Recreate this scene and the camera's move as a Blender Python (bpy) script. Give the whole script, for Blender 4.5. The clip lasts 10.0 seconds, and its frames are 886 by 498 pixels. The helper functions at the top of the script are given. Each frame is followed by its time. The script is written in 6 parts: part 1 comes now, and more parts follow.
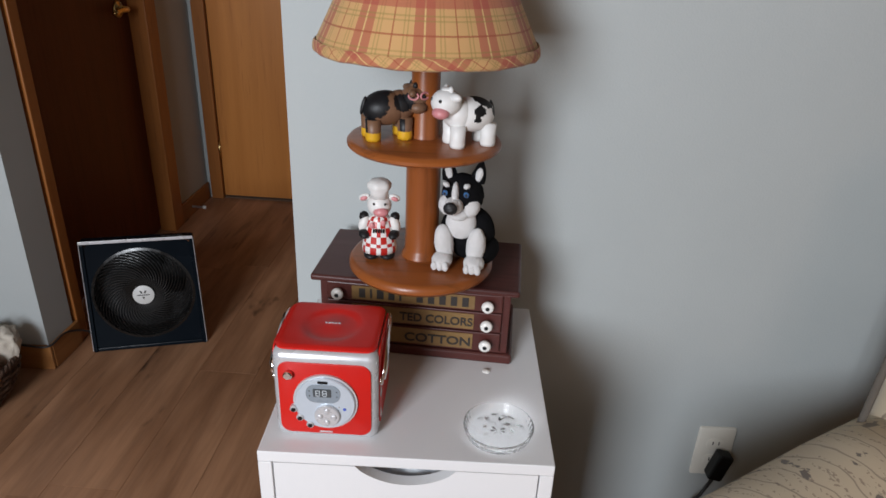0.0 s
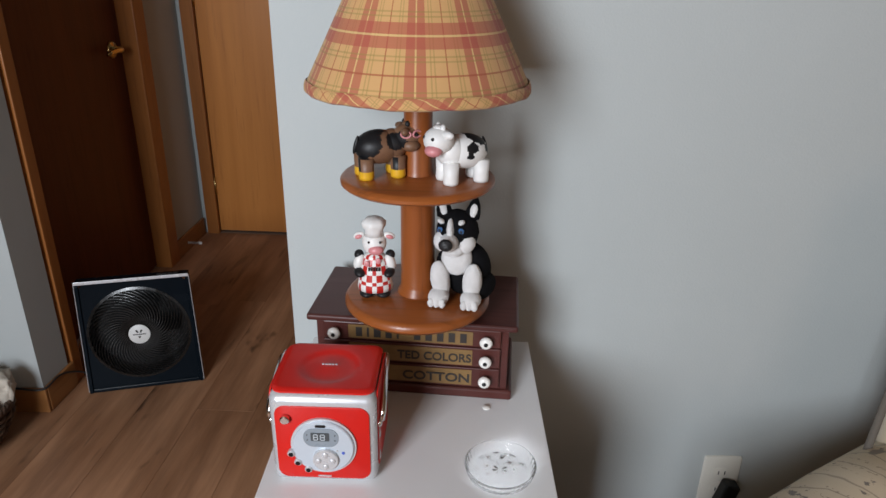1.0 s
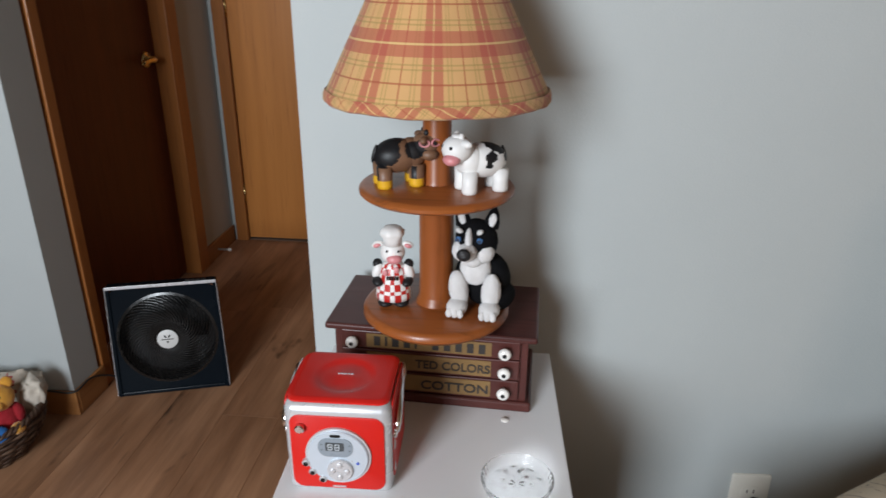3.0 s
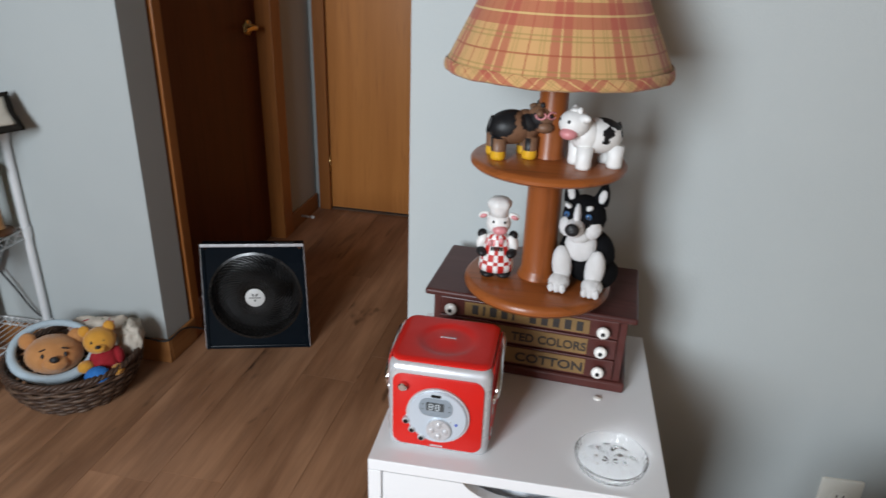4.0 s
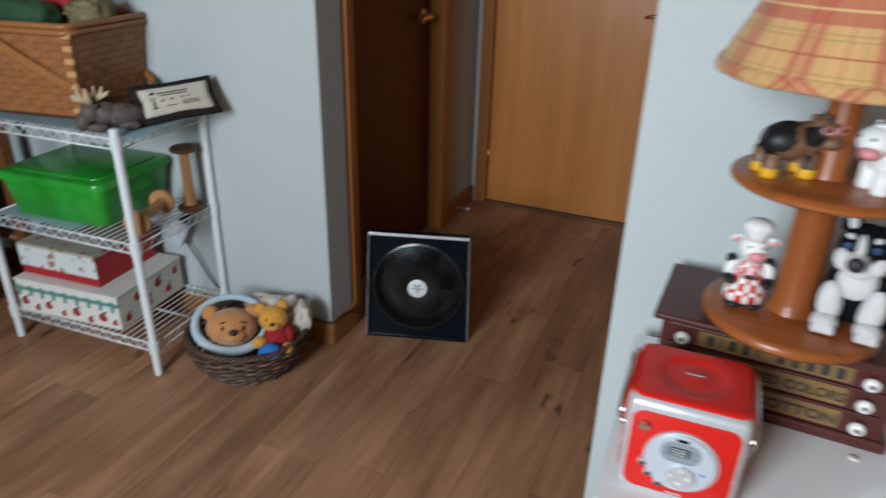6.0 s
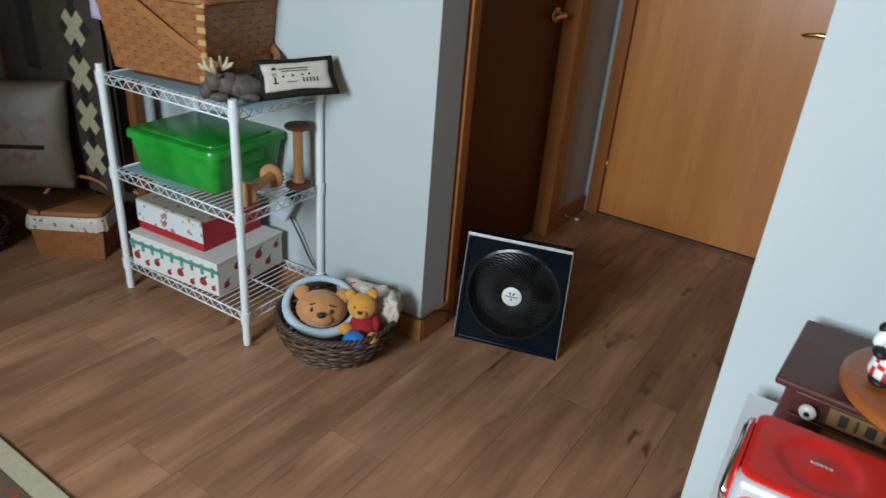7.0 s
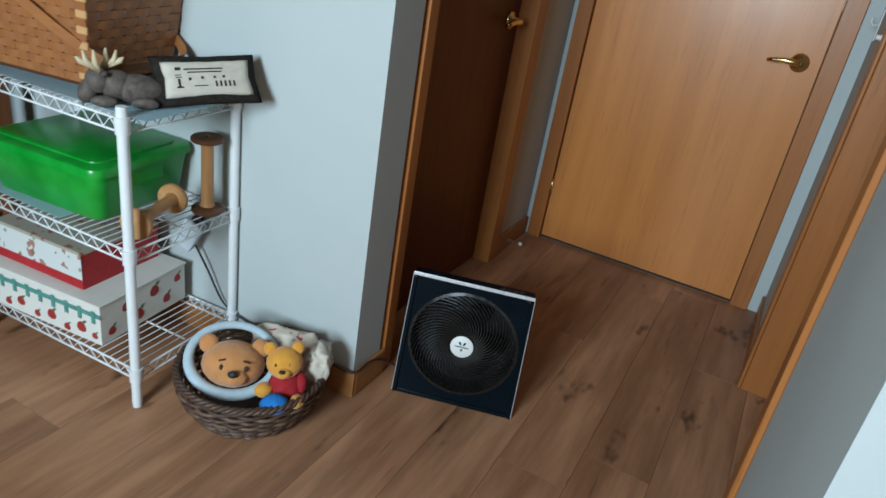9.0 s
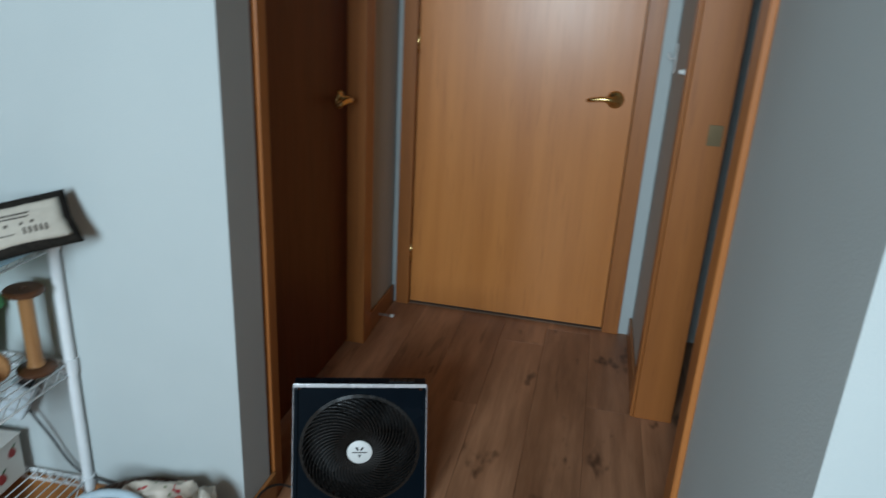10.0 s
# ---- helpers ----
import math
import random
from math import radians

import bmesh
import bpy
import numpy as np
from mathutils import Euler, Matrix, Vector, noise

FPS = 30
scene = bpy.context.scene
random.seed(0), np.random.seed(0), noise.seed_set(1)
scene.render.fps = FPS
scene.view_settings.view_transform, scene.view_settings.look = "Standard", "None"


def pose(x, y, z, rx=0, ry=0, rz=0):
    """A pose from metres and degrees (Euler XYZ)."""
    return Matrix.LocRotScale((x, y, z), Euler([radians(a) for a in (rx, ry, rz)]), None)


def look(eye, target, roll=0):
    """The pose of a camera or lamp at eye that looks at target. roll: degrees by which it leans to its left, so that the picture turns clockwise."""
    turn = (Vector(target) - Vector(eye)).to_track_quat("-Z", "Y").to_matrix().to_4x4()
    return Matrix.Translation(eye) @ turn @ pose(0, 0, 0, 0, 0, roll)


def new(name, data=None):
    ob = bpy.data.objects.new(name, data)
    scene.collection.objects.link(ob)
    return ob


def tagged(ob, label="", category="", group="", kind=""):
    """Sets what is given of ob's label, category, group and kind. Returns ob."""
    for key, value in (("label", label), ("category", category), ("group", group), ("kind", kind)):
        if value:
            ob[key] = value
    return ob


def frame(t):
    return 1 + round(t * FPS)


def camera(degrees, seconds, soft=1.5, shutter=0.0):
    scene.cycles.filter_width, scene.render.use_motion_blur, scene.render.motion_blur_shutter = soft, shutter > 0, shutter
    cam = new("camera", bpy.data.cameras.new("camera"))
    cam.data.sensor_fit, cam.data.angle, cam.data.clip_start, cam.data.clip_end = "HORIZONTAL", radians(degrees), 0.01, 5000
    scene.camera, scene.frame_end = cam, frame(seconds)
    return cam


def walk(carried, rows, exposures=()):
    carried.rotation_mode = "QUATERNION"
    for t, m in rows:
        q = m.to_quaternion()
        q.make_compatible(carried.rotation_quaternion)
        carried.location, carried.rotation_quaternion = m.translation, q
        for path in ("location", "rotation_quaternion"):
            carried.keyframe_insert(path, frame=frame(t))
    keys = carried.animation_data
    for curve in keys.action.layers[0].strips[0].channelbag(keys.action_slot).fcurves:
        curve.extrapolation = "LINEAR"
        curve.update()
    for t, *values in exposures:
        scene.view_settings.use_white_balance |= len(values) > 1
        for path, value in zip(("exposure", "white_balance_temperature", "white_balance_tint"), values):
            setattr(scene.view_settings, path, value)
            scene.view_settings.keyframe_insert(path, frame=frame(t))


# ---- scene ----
cam = camera(66.5, 10.0, shutter=0.6)
PATH = [
    (0, (0.051, 0.16, 1.283), (-0.039, 1.963, 0.424), 2.5),
    (0.2, (0.05, 0.159, 1.288), (-0.049, 1.971, 0.445), 2.1),
    (0.5, (0.051, 0.163, 1.292), (-0.049, 1.997, 0.502), 1.4),
    (1, (0.052, 0.17, 1.293), (-0.034, 2.007, 0.506), 1.1),
    (1.5, (0.06, 0.171, 1.296), (-0.067, 2.002, 0.501), 0.5),
    (2, (0.07, 0.183, 1.291), (-0.032, 2.022, 0.511), 1.3),
    (2.2, (0.074, 0.182, 1.293), (-0.012, 2.029, 0.53), 1.6),
    (3.3, (0.054, 0.176, 1.29), (-0.173, 2.007, 0.518), 0.8),
    (3.5, (0.042, 0.17, 1.285), (-0.218, 1.986, 0.488), 1.4),
    (4, (0.017, 0.156, 1.281), (-0.347, 1.943, 0.462), 2.0),
    (4.5, (0.004, 0.129, 1.285), (-0.469, 1.893, 0.47), 1.9),
    (4.7, (-0.003, 0.122, 1.283), (-0.537, 1.872, 0.475), 1.9),
    (5, (-0.022, 0.12, 1.285), (-0.655, 1.843, 0.49), 1.0),
    (5.5, (-0.064, 0.149, 1.284), (-0.64, 1.905, 0.52), 2.4),
    (5.8, (-0.1, 0.168, 1.278), (-0.737, 1.884, 0.471), 1.8),
    (6, (-0.136, 0.185, 1.276), (-0.844, 1.848, 0.419), 1.5),
    (6.2, (-0.172, 0.198, 1.27), (-0.928, 1.831, 0.398), 1.9),
    (7.3, (-0.158, 0.299, 1.256), (-1.165, 1.788, 0.38), 5.3),
    (7.5, (-0.186, 0.317, 1.257), (-1.172, 1.829, 0.394), 5.8),
    (7.8, (-0.225, 0.328, 1.233), (-1.294, 1.792, 0.389), 5.5),
    (8, (-0.282, 0.335, 1.211), (-1.353, 1.82, 0.406), 6.8),
    (8.2, (-0.343, 0.363, 1.228), (-1.359, 1.907, 0.464), 5.0),
    (8.5, (-0.41, 0.419, 1.207), (-1.141, 2.064, 0.334), 7.4),
    (8.7, (-0.43, 0.463, 1.205), (-1.149, 2.13, 0.365), 8.4),
    (9, (-0.421, 0.512, 1.217), (-1.174, 2.153, 0.358), 9.6),
    (9.2, (-0.448, 0.541, 1.235), (-1.158, 2.202, 0.377), 10.1),
    (9.5, (-0.455, 0.569, 1.264), (-1.093, 2.322, 0.543), 6.5),
    (9.7, (-0.49, 0.586, 1.257), (-1.015, 2.39, 0.572), 5.3),
    (10, (-0.502, 0.603, 1.275), (-0.898, 2.44, 0.593), 3.1),
]
# the clip's camera starts darker and warmer and brightens towards the passage
TONE = [(0, -0.46, 7160, 23), (2.2, -0.22, 7100, 21), (4.5, -0.31, 6980, 19), (6.2, -0.20, 6740, 15), (7.5, 0.10, 6450, 10), (8.2, 0.24, 6330, 9), (9.2, 0.16, 6230, 7), (10, 0.02, 6180, 7)]
walk(cam, [(t, look(eye, target, roll)) for t, eye, target, roll in PATH], TONE)


# ---- world and light ----
world = bpy.data.worlds.new("world")
scene.world = world
world.use_nodes = True
wn = world.node_tree.nodes
sky = wn.new("ShaderNodeTexSky")
sky.sky_type, sky.sun_disc = "NISHITA", False
sky.sun_elevation, sky.sun_rotation = radians(40), radians(200)
world.node_tree.links.new(sky.outputs[0], wn["Background"].inputs[0])
wn["Background"].inputs[1].default_value = 0.12


def window_light(name, eye, target, width, height, power, colour):
    data = bpy.data.lights.new(name, "AREA")
    data.shape, data.size, data.size_y, data.energy, data.color = "RECTANGLE", width, height, power, colour
    ob = new(name, data)
    ob.matrix_world = look(eye, target)
    return ob


window_light("daylight_window_1", (-0.98, -1.52, 1.62), (-0.98, 0, 1.54), 0.85, 1.15, 132, (0.73, 0.90, 1.0))
window_light("daylight_window_2", (1.7, -1.52, 1.5), (1.7, 0, 1.45), 0.9, 1.2, 8, (1.0, 0.68, 0.42))


# ---- materials ----
def material(name):
    m = bpy.data.materials.new(name)
    m.use_nodes = True
    t = m.node_tree
    return m, t, t.nodes["Principled BSDF"]


def node(t, kind, **inputs):
    n = t.nodes.new(kind)
    for key, value in inputs.items():
        n.inputs[key].default_value = value
    return n


def noise_of(t, vector, scale, detail=4.0, rough=0.55):
    n = node(t, "ShaderNodeTexNoise", Scale=scale, Detail=detail, Roughness=rough)
    t.links.new(vector, n.inputs["Vector"])
    return n.outputs["Fac"]


def coords(t, stretch=(1, 1, 1), per_object=False):
    c = t.nodes.new("ShaderNodeTexCoord")
    m = t.nodes.new("ShaderNodeMapping")
    m.inputs["Scale"].default_value = stretch
    t.links.new(c.outputs["Object"], m.inputs["Vector"])
    if not per_object:
        return m.outputs[0]
    info = t.nodes.new("ShaderNodeObjectInfo")
    mul = node(t, "ShaderNodeMath")
    mul.operation = "MULTIPLY"
    mul.inputs[1].default_value = 37.0
    t.links.new(info.outputs["Random"], mul.inputs[0])
    add = t.nodes.new("ShaderNodeVectorMath")
    t.links.new(m.outputs[0], add.inputs[0])
    t.links.new(mul.outputs[0], add.inputs[1])
    return add.outputs[0]


def mixed(t, fac, a, b):
    m = t.nodes.new("ShaderNodeMix")
    m.data_type = "RGBA"
    for value, k in ((fac, 0), (a, 6), (b, 7)):
        if isinstance(value, (int, float)):
            m.inputs[k].default_value = value
        elif isinstance(value, tuple):
            m.inputs[k].default_value = (*value[:3], 1)
        else:
            t.links.new(value, m.inputs[k])
    return m.outputs[2]


def ramp(t, fac, low, high):
    m = node(t, "ShaderNodeMapRange")
    m.inputs[1].default_value, m.inputs[2].default_value = low, high
    m.interpolation_type = "SMOOTHSTEP"
    t.links.new(fac, m.inputs[0])
    return m.outputs[0]


def calc(t, op, a, b=None):
    m = t.nodes.new("ShaderNodeMath")
    m.operation = op
    for k, v in enumerate((a, b)):
        if v is None:
            continue
        if isinstance(v, (int, float)):
            m.inputs[k].default_value = v
        else:
            t.links.new(v, m.inputs[k])
    return m.outputs[0]


def bumped(t, b, height, strength, distance=0.002):
    n = node(t, "ShaderNodeBump", Strength=strength, Distance=distance)
    t.links.new(height, n.inputs["Height"])
    t.links.new(n.outputs[0], b.inputs["Normal"])


def surface(name, a, b, rough=0.5, metal=0.0, spec=0.5, scale=12.0, fine=150.0, bump=0.15, stretch=(1, 1, 1), coat=0.0, per_object=False, spread=0.08, sheen=0.0):
    """A surface with broad and fine variation between two colours, and a fine relief."""
    m, t, s = material(name)
    v = coords(t, stretch, per_object)
    broad = ramp(t, noise_of(t, v, scale), 0.3, 0.7)
    grain = noise_of(t, v, fine, 3.0)
    fac = calc(t, "ADD", calc(t, "MULTIPLY", broad, 0.65), calc(t, "MULTIPLY", grain, 0.35))
    t.links.new(mixed(t, fac, a, b), s.inputs["Base Color"])
    t.links.new(calc(t, "ADD", calc(t, "MULTIPLY", broad, 2 * spread), rough - spread), s.inputs["Roughness"])
    s.inputs["Metallic"].default_value = metal
    s.inputs["Specular IOR Level"].default_value = spec
    s.inputs["Coat Weight"].default_value = coat
    s.inputs["Sheen Weight"].default_value = sheen
    bumped(t, s, grain, bump)
    return m


def wood(name, a, b, dark, along="Z", rough=0.4, coat=0.2, scale=1.0, per_object=False, knots=0.0):
    """Wood with long grain, pores and a few darker streaks; along: the axis of the grain."""
    m, t, s = material(name)
    st = {"X": (0.06, 1, 1), "Y": (1, 0.06, 1), "Z": (1, 1, 0.06)}[along]
    v = coords(t, tuple(scale * q for q in st), per_object)
    broad = ramp(t, noise_of(t, v, 16.0, 3.0), 0.25, 0.75)
    rings = noise_of(t, v, 70.0, 5.0, 0.65)
    pores = noise_of(t, v, 420.0, 2.0)
    col = mixed(t, broad, a, b)
    col = mixed(t, calc(t, "MULTIPLY", ramp(t, rings, 0.52, 0.72), 0.55), col, dark)
    if knots:
        st2 = {"X": (0.3, 1, 1), "Y": (1, 0.3, 1), "Z": (1, 1, 0.3)}[along]
        k = ramp(t, noise_of(t, coords(t, st2, per_object), 11.0, 5.0, 0.65), 0.57, 0.72)
        col = mixed(t, calc(t, "MULTIPLY", k, knots), col, dark)
    if per_object:
        info = t.nodes.new("ShaderNodeObjectInfo")
        hsv = t.nodes.new("ShaderNodeHueSaturation")
        t.links.new(calc(t, "ADD", calc(t, "MULTIPLY", info.outputs["Random"], 0.24), 0.88), hsv.inputs["Value"])
        t.links.new(col, hsv.inputs["Color"])
        col = hsv.outputs[0]
    t.links.new(col, s.inputs["Base Color"])
    t.links.new(calc(t, "ADD", calc(t, "MULTIPLY", rings, 0.2), rough - 0.1), s.inputs["Roughness"])
    s.inputs["Coat Weight"].default_value = coat
    s.inputs["Coat Roughness"].default_value = 0.25
    s.inputs["Specular IOR Level"].default_value = 0.3
    bumped(t, s, calc(t, "ADD", rings, calc(t, "MULTIPLY", pores, 0.4)), 0.12, 0.001)
    return m


WALL = surface("painted_wall", (0.415, 0.451, 0.450), (0.445, 0.480, 0.477), 0.75, scale=3, fine=260, bump=0.2)
# Ceiling and closing walls are unseen; their dark brown is invented to cut bounced light.
CEIL = wood("low_bounce_ceiling", (0.22, 0.125, 0.06), (0.17, 0.09, 0.042), (0.10, 0.05, 0.022), "X", 0.5, 0.0)
DARK_WALL = wood("low_bounce_wall", (0.16, 0.085, 0.04), (0.12, 0.062, 0.03), (0.07, 0.035, 0.017), "Z", 0.5, 0.0)


def plank_wood():
    """Wood-look vinyl: long soft streaks, brown cloudy bands, few dark knots and cracks."""
    m, t, s = material("floor_plank")
    v = coords(t, (1, 0.09, 1), True)
    cloud = ramp(t, noise_of(t, coords(t, (1, 0.22, 1), True), 7.0, 3.0), 0.3, 0.72)
    streak = ramp(t, noise_of(t, v, 26.0, 4.0, 0.6), 0.3, 0.75)
    fibre = noise_of(t, v, 150.0, 3.0)
    col = mixed(t, cloud, (0.470, 0.240, 0.130), (0.270, 0.126, 0.064))
    col = mixed(t, calc(t, "MULTIPLY", streak, 0.55), col, (0.150, 0.066, 0.033))
    col = mixed(t, calc(t, "MULTIPLY", ramp(t, fibre, 0.45, 0.8), 0.22), col, (0.42, 0.24, 0.145))
    knot = ramp(t, noise_of(t, coords(t, (1, 0.42, 1), True), 8.5, 3.5, 0.6), 0.635, 0.74)
    crack = calc(t, "MULTIPLY", ramp(t, noise_of(t, coords(t, (1, 0.10, 1), True), 34.0, 2.0), 0.635, 0.72), cloud)
    col = mixed(t, calc(t, "MULTIPLY", calc(t, "MAXIMUM", knot, calc(t, "MULTIPLY", crack, 0.6)), 0.85), col, (0.050, 0.022, 0.012))
    info = t.nodes.new("ShaderNodeObjectInfo")
    hsv = t.nodes.new("ShaderNodeHueSaturation")
    t.links.new(calc(t, "ADD", calc(t, "MULTIPLY", info.outputs["Random"], 0.20), 0.92), hsv.inputs["Value"])
    t.links.new(col, hsv.inputs["Color"])
    t.links.new(hsv.outputs[0], s.inputs["Base Color"])
    t.links.new(calc(t, "ADD", calc(t, "MULTIPLY", fibre, 0.18), 0.34), s.inputs["Roughness"])
    s.inputs["Specular IOR Level"].default_value = 0.35
    bumped(t, s, calc(t, "ADD", fibre, streak), 0.10, 0.001)
    return m


PLANK = plank_wood()
SUBFLOOR = surface("floor_joint", (0.12, 0.068, 0.04), (0.15, 0.085, 0.05), 0.8)
OAK = wood("oak_door", (0.57, 0.216, 0.054), (0.49, 0.176, 0.042), (0.39, 0.130, 0.029), "Z", 0.38, 0.3)
OAK_TRIM = wood("oak_trim", (0.38, 0.135, 0.034), (0.31, 0.105, 0.026), (0.21, 0.068, 0.017), "Z", 0.4, 0.3)
DARK_DOOR = wood("brown_door", (0.135, 0.027, 0.006), (0.105, 0.020, 0.005), (0.060, 0.011, 0.003), "Z", 0.45, 0.04)
BASEBOARD = wood("baseboard_oak", (0.33, 0.14, 0.045), (0.26, 0.105, 0.033), (0.17, 0.065, 0.02), "X", 0.4, 0.25)
BRASS = surface("brass", (0.78, 0.58, 0.26), (0.70, 0.50, 0.2), 0.28, 1.0, bump=0.03)
STEEL = surface("steel", (0.55, 0.55, 0.55), (0.45, 0.45, 0.45), 0.35, 1.0, bump=0.05)
CHROME = surface("chrome", (0.78, 0.78, 0.8), (0.7, 0.7, 0.72), 0.18, 1.0, bump=0.02)
SILVER = surface("silver_plastic", (0.60, 0.61, 0.63), (0.54, 0.55, 0.57), 0.30, 0.35, scale=20, bump=0.03)
DIAL = surface("dial_silver", (0.60, 0.68, 0.76), (0.55, 0.63, 0.70), 0.38, 0.35, scale=20, bump=0.02)
RED = surface("red_plastic", (0.62, 0.018, 0.012), (0.56, 0.014, 0.01), 0.38, spec=0.3, scale=18, fine=400, bump=0.04, coat=0.05)
WHITE_FOIL = surface("white_lacquer", (0.78, 0.78, 0.78), (0.74, 0.745, 0.75), 0.42, scale=5, fine=300, bump=0.04, coat=0.1)
GAP = surface("shadow_gap", (0.03, 0.03, 0.03), (0.05, 0.05, 0.05), 0.8)
MAHOGANY = wood("mahogany_stain", (0.082, 0.020, 0.016), (0.062, 0.015, 0.012), (0.035, 0.009, 0.008), "X", 0.42, 0.15)
SPOOL_WOOD = wood("spool_wood", (0.31, 0.088, 0.022), (0.23, 0.060, 0.014), (0.075, 0.022, 0.007), "Z", 0.38, 0.2, 0.8, knots=0.75)
DISC_WOOD = wood("spool_disc_wood", (0.32, 0.090, 0.022), (0.21, 0.054, 0.013), (0.060, 0.022, 0.007), "X", 0.36, 0.25, 0.8, knots=0.7)
PORCELAIN = surface("porcelain", (0.8, 0.78, 0.74), (0.76, 0.74, 0.7), 0.15, coat=0.5, bump=0.02)
BLACK = surface("black_plastic", (0.004, 0.0045, 0.005), (0.007, 0.0075, 0.008), 0.42, spec=0.3, scale=20, bump=0.05)
FAN_BLACK = surface("fan_black", (0.0020, 0.0048, 0.0080), (0.0032, 0.0066, 0.0105), 0.22, spec=0.07, scale=9, fine=500, bump=0.04)
FIN_BLACK = surface("fin_black", (0.009, 0.0085, 0.008), (0.012, 0.011, 0.010), 0.24, spec=0.5, scale=30, bump=0.02)
OFF_WHITE = surface("off_white", (0.72, 0.72, 0.70), (0.66, 0.66, 0.64), 0.5, bump=0.06)
WIRE_WHITE = surface("white_epoxy_wire", (0.72, 0.74, 0.75), (0.66, 0.68, 0.69), 0.35, scale=30, bump=0.05, coat=0.2)
CORD = surface("black_cord", (0.015, 0.015, 0.016), (0.025, 0.025, 0.026), 0.5)
EDGE_SILVER = surface("silver_edge", (0.62, 0.62, 0.64), (0.55, 0.55, 0.57), 0.3, 0.3, bump=0.02)
IVORY = surface("ivory_plastic", (0.75, 0.73, 0.66), (0.7, 0.68, 0.61), 0.35, bump=0.03)


# ---- building helpers ----
def part(name, bm, mat, parent=None, label="", smooth=False, m=None):
    """Links a bmesh (or mesh) as one mesh object under its parent."""
    if isinstance(bm, bmesh.types.BMesh):
        me = bpy.data.meshes.new(name)
        bm.to_mesh(me)
        bm.free()
    else:
        me = bm
    if mat and not me.materials:
        for one in mat if isinstance(mat, (list, tuple)) else (mat,):
            me.materials.append(one)
    if smooth:
        me.polygons.foreach_set("use_smooth", [True] * len(me.polygons))
        if smooth != 1:
            me.set_sharp_from_angle(angle=radians(smooth))
    ob = new(name, me)
    if parent:
        ob.parent = parent
    if m is not None:
        ob.matrix_basis = m
    if label:
        tagged(ob, label)
    return ob


def root(name, m, label, category, group="", kind=""):
    ob = tagged(new(name), label, category, group, kind)
    ob.matrix_basis = m
    return ob


def box_bm(x0, x1, y0, y1, z0, z1, bevel=0.0, segments=2, bm=None):
    bm = bm or bmesh.new()
    made = bmesh.ops.create_cube(bm, size=1)["verts"]
    for v in made:
        v.co = ((x0 + x1) / 2 + v.co.x * (x1 - x0), (y0 + y1) / 2 + v.co.y * (y1 - y0), (z0 + z1) / 2 + v.co.z * (z1 - z0))
    if bevel:
        edges = list({e for v in made for e in v.link_edges})
        bmesh.ops.bevel(bm, geom=edges, offset=bevel, segments=segments, profile=0.5, affect="EDGES")
    return bm


def lathe_bm(profile, n=48, closed=False, bm=None, uv=False):
    """Turns (radius, z) points round the z axis."""
    bm = bm or bmesh.new()
    rings = []
    for r, z in profile:
        if r < 1e-6:
            rings.append([bm.verts.new((0, 0, z))])
        else:
            rings.append([bm.verts.new((r * math.cos(2 * math.pi * k / n), r * math.sin(2 * math.pi * k / n), z)) for k in range(n)])
    pairs = list(zip(rings, rings[1:])) + ([(rings[-1], rings[0])] if closed else [])
    layer = bm.loops.layers.uv.new("uv") if uv else None
    for i, (a, b) in enumerate(pairs):
        for k in range(n):
            j = (k + 1) % n
            if len(a) == 1 and len(b) == 1:
                continue
            if len(a) == 1:
                bm.faces.new((a[0], b[j], b[k]))
            elif len(b) == 1:
                bm.faces.new((a[k], a[j], b[0]))
            else:
                f = bm.faces.new((a[k], a[j], b[j], b[k]))
                if uv:
                    lo, hi = i / len(pairs), (i + 1) / len(pairs)
                    for loop, q in zip(f.loops, ((k, lo), (k + 1, lo), (k + 1, hi), (k, hi))):
                        loop[layer].uv = (q[0] / n, q[1])
    return bm


def tube_bm(points, radius, sides=8, closed=False, bm=None):
    """A round tube along points; radius may be a list."""
    bm = bm or bmesh.new()
    pts = [Vector(p) for p in points]
    n = len(pts)
    rings, last = [], None
    for i, p in enumerate(pts):
        if closed:
            d = (pts[(i + 1) % n] - pts[i - 1]).normalized()
        else:
            d = (pts[min(i + 1, n - 1)] - pts[max(i - 1, 0)]).normalized()
        if last is None:
            side = d.orthogonal().normalized()
        else:
            side = (last - d * last.dot(d)).normalized()
        last = side
        up = d.cross(side)
        r = radius[i] if isinstance(radius, (list, tuple)) else radius
        rings.append([bm.verts.new(p + r * (math.cos(2 * math.pi * k / sides) * side + math.sin(2 * math.pi * k / sides) * up)) for k in range(sides)])
    for a, b in list(zip(rings, rings[1:])) + ([(rings[-1], rings[0])] if closed else []):
        for k in range(sides):
            j = (k + 1) % sides
            bm.faces.new((a[k], a[j], b[j], b[k]))
    if not closed:
        bm.faces.new(rings[0][::-1])
        bm.faces.new(rings[-1])
    return bm


def blob_bm(c, r, bm=None, turn=(0, 0, 0), mat=0, seg=16, rings=10):
    """An ellipsoid at c with radii r, turned by degrees."""
    bm = bm or bmesh.new()
    if isinstance(r, (int, float)):
        r = (r, r, r)
    m = pose(*c, *turn) @ Matrix.Diagonal((*r, 1))
    before = len(bm.faces)
    bmesh.ops.create_uvsphere(bm, u_segments=seg, v_segments=rings, radius=1, matrix=m)
    bm.faces.ensure_lookup_table()
    for f in bm.faces[before:]:
        f.material_index = mat
    return bm


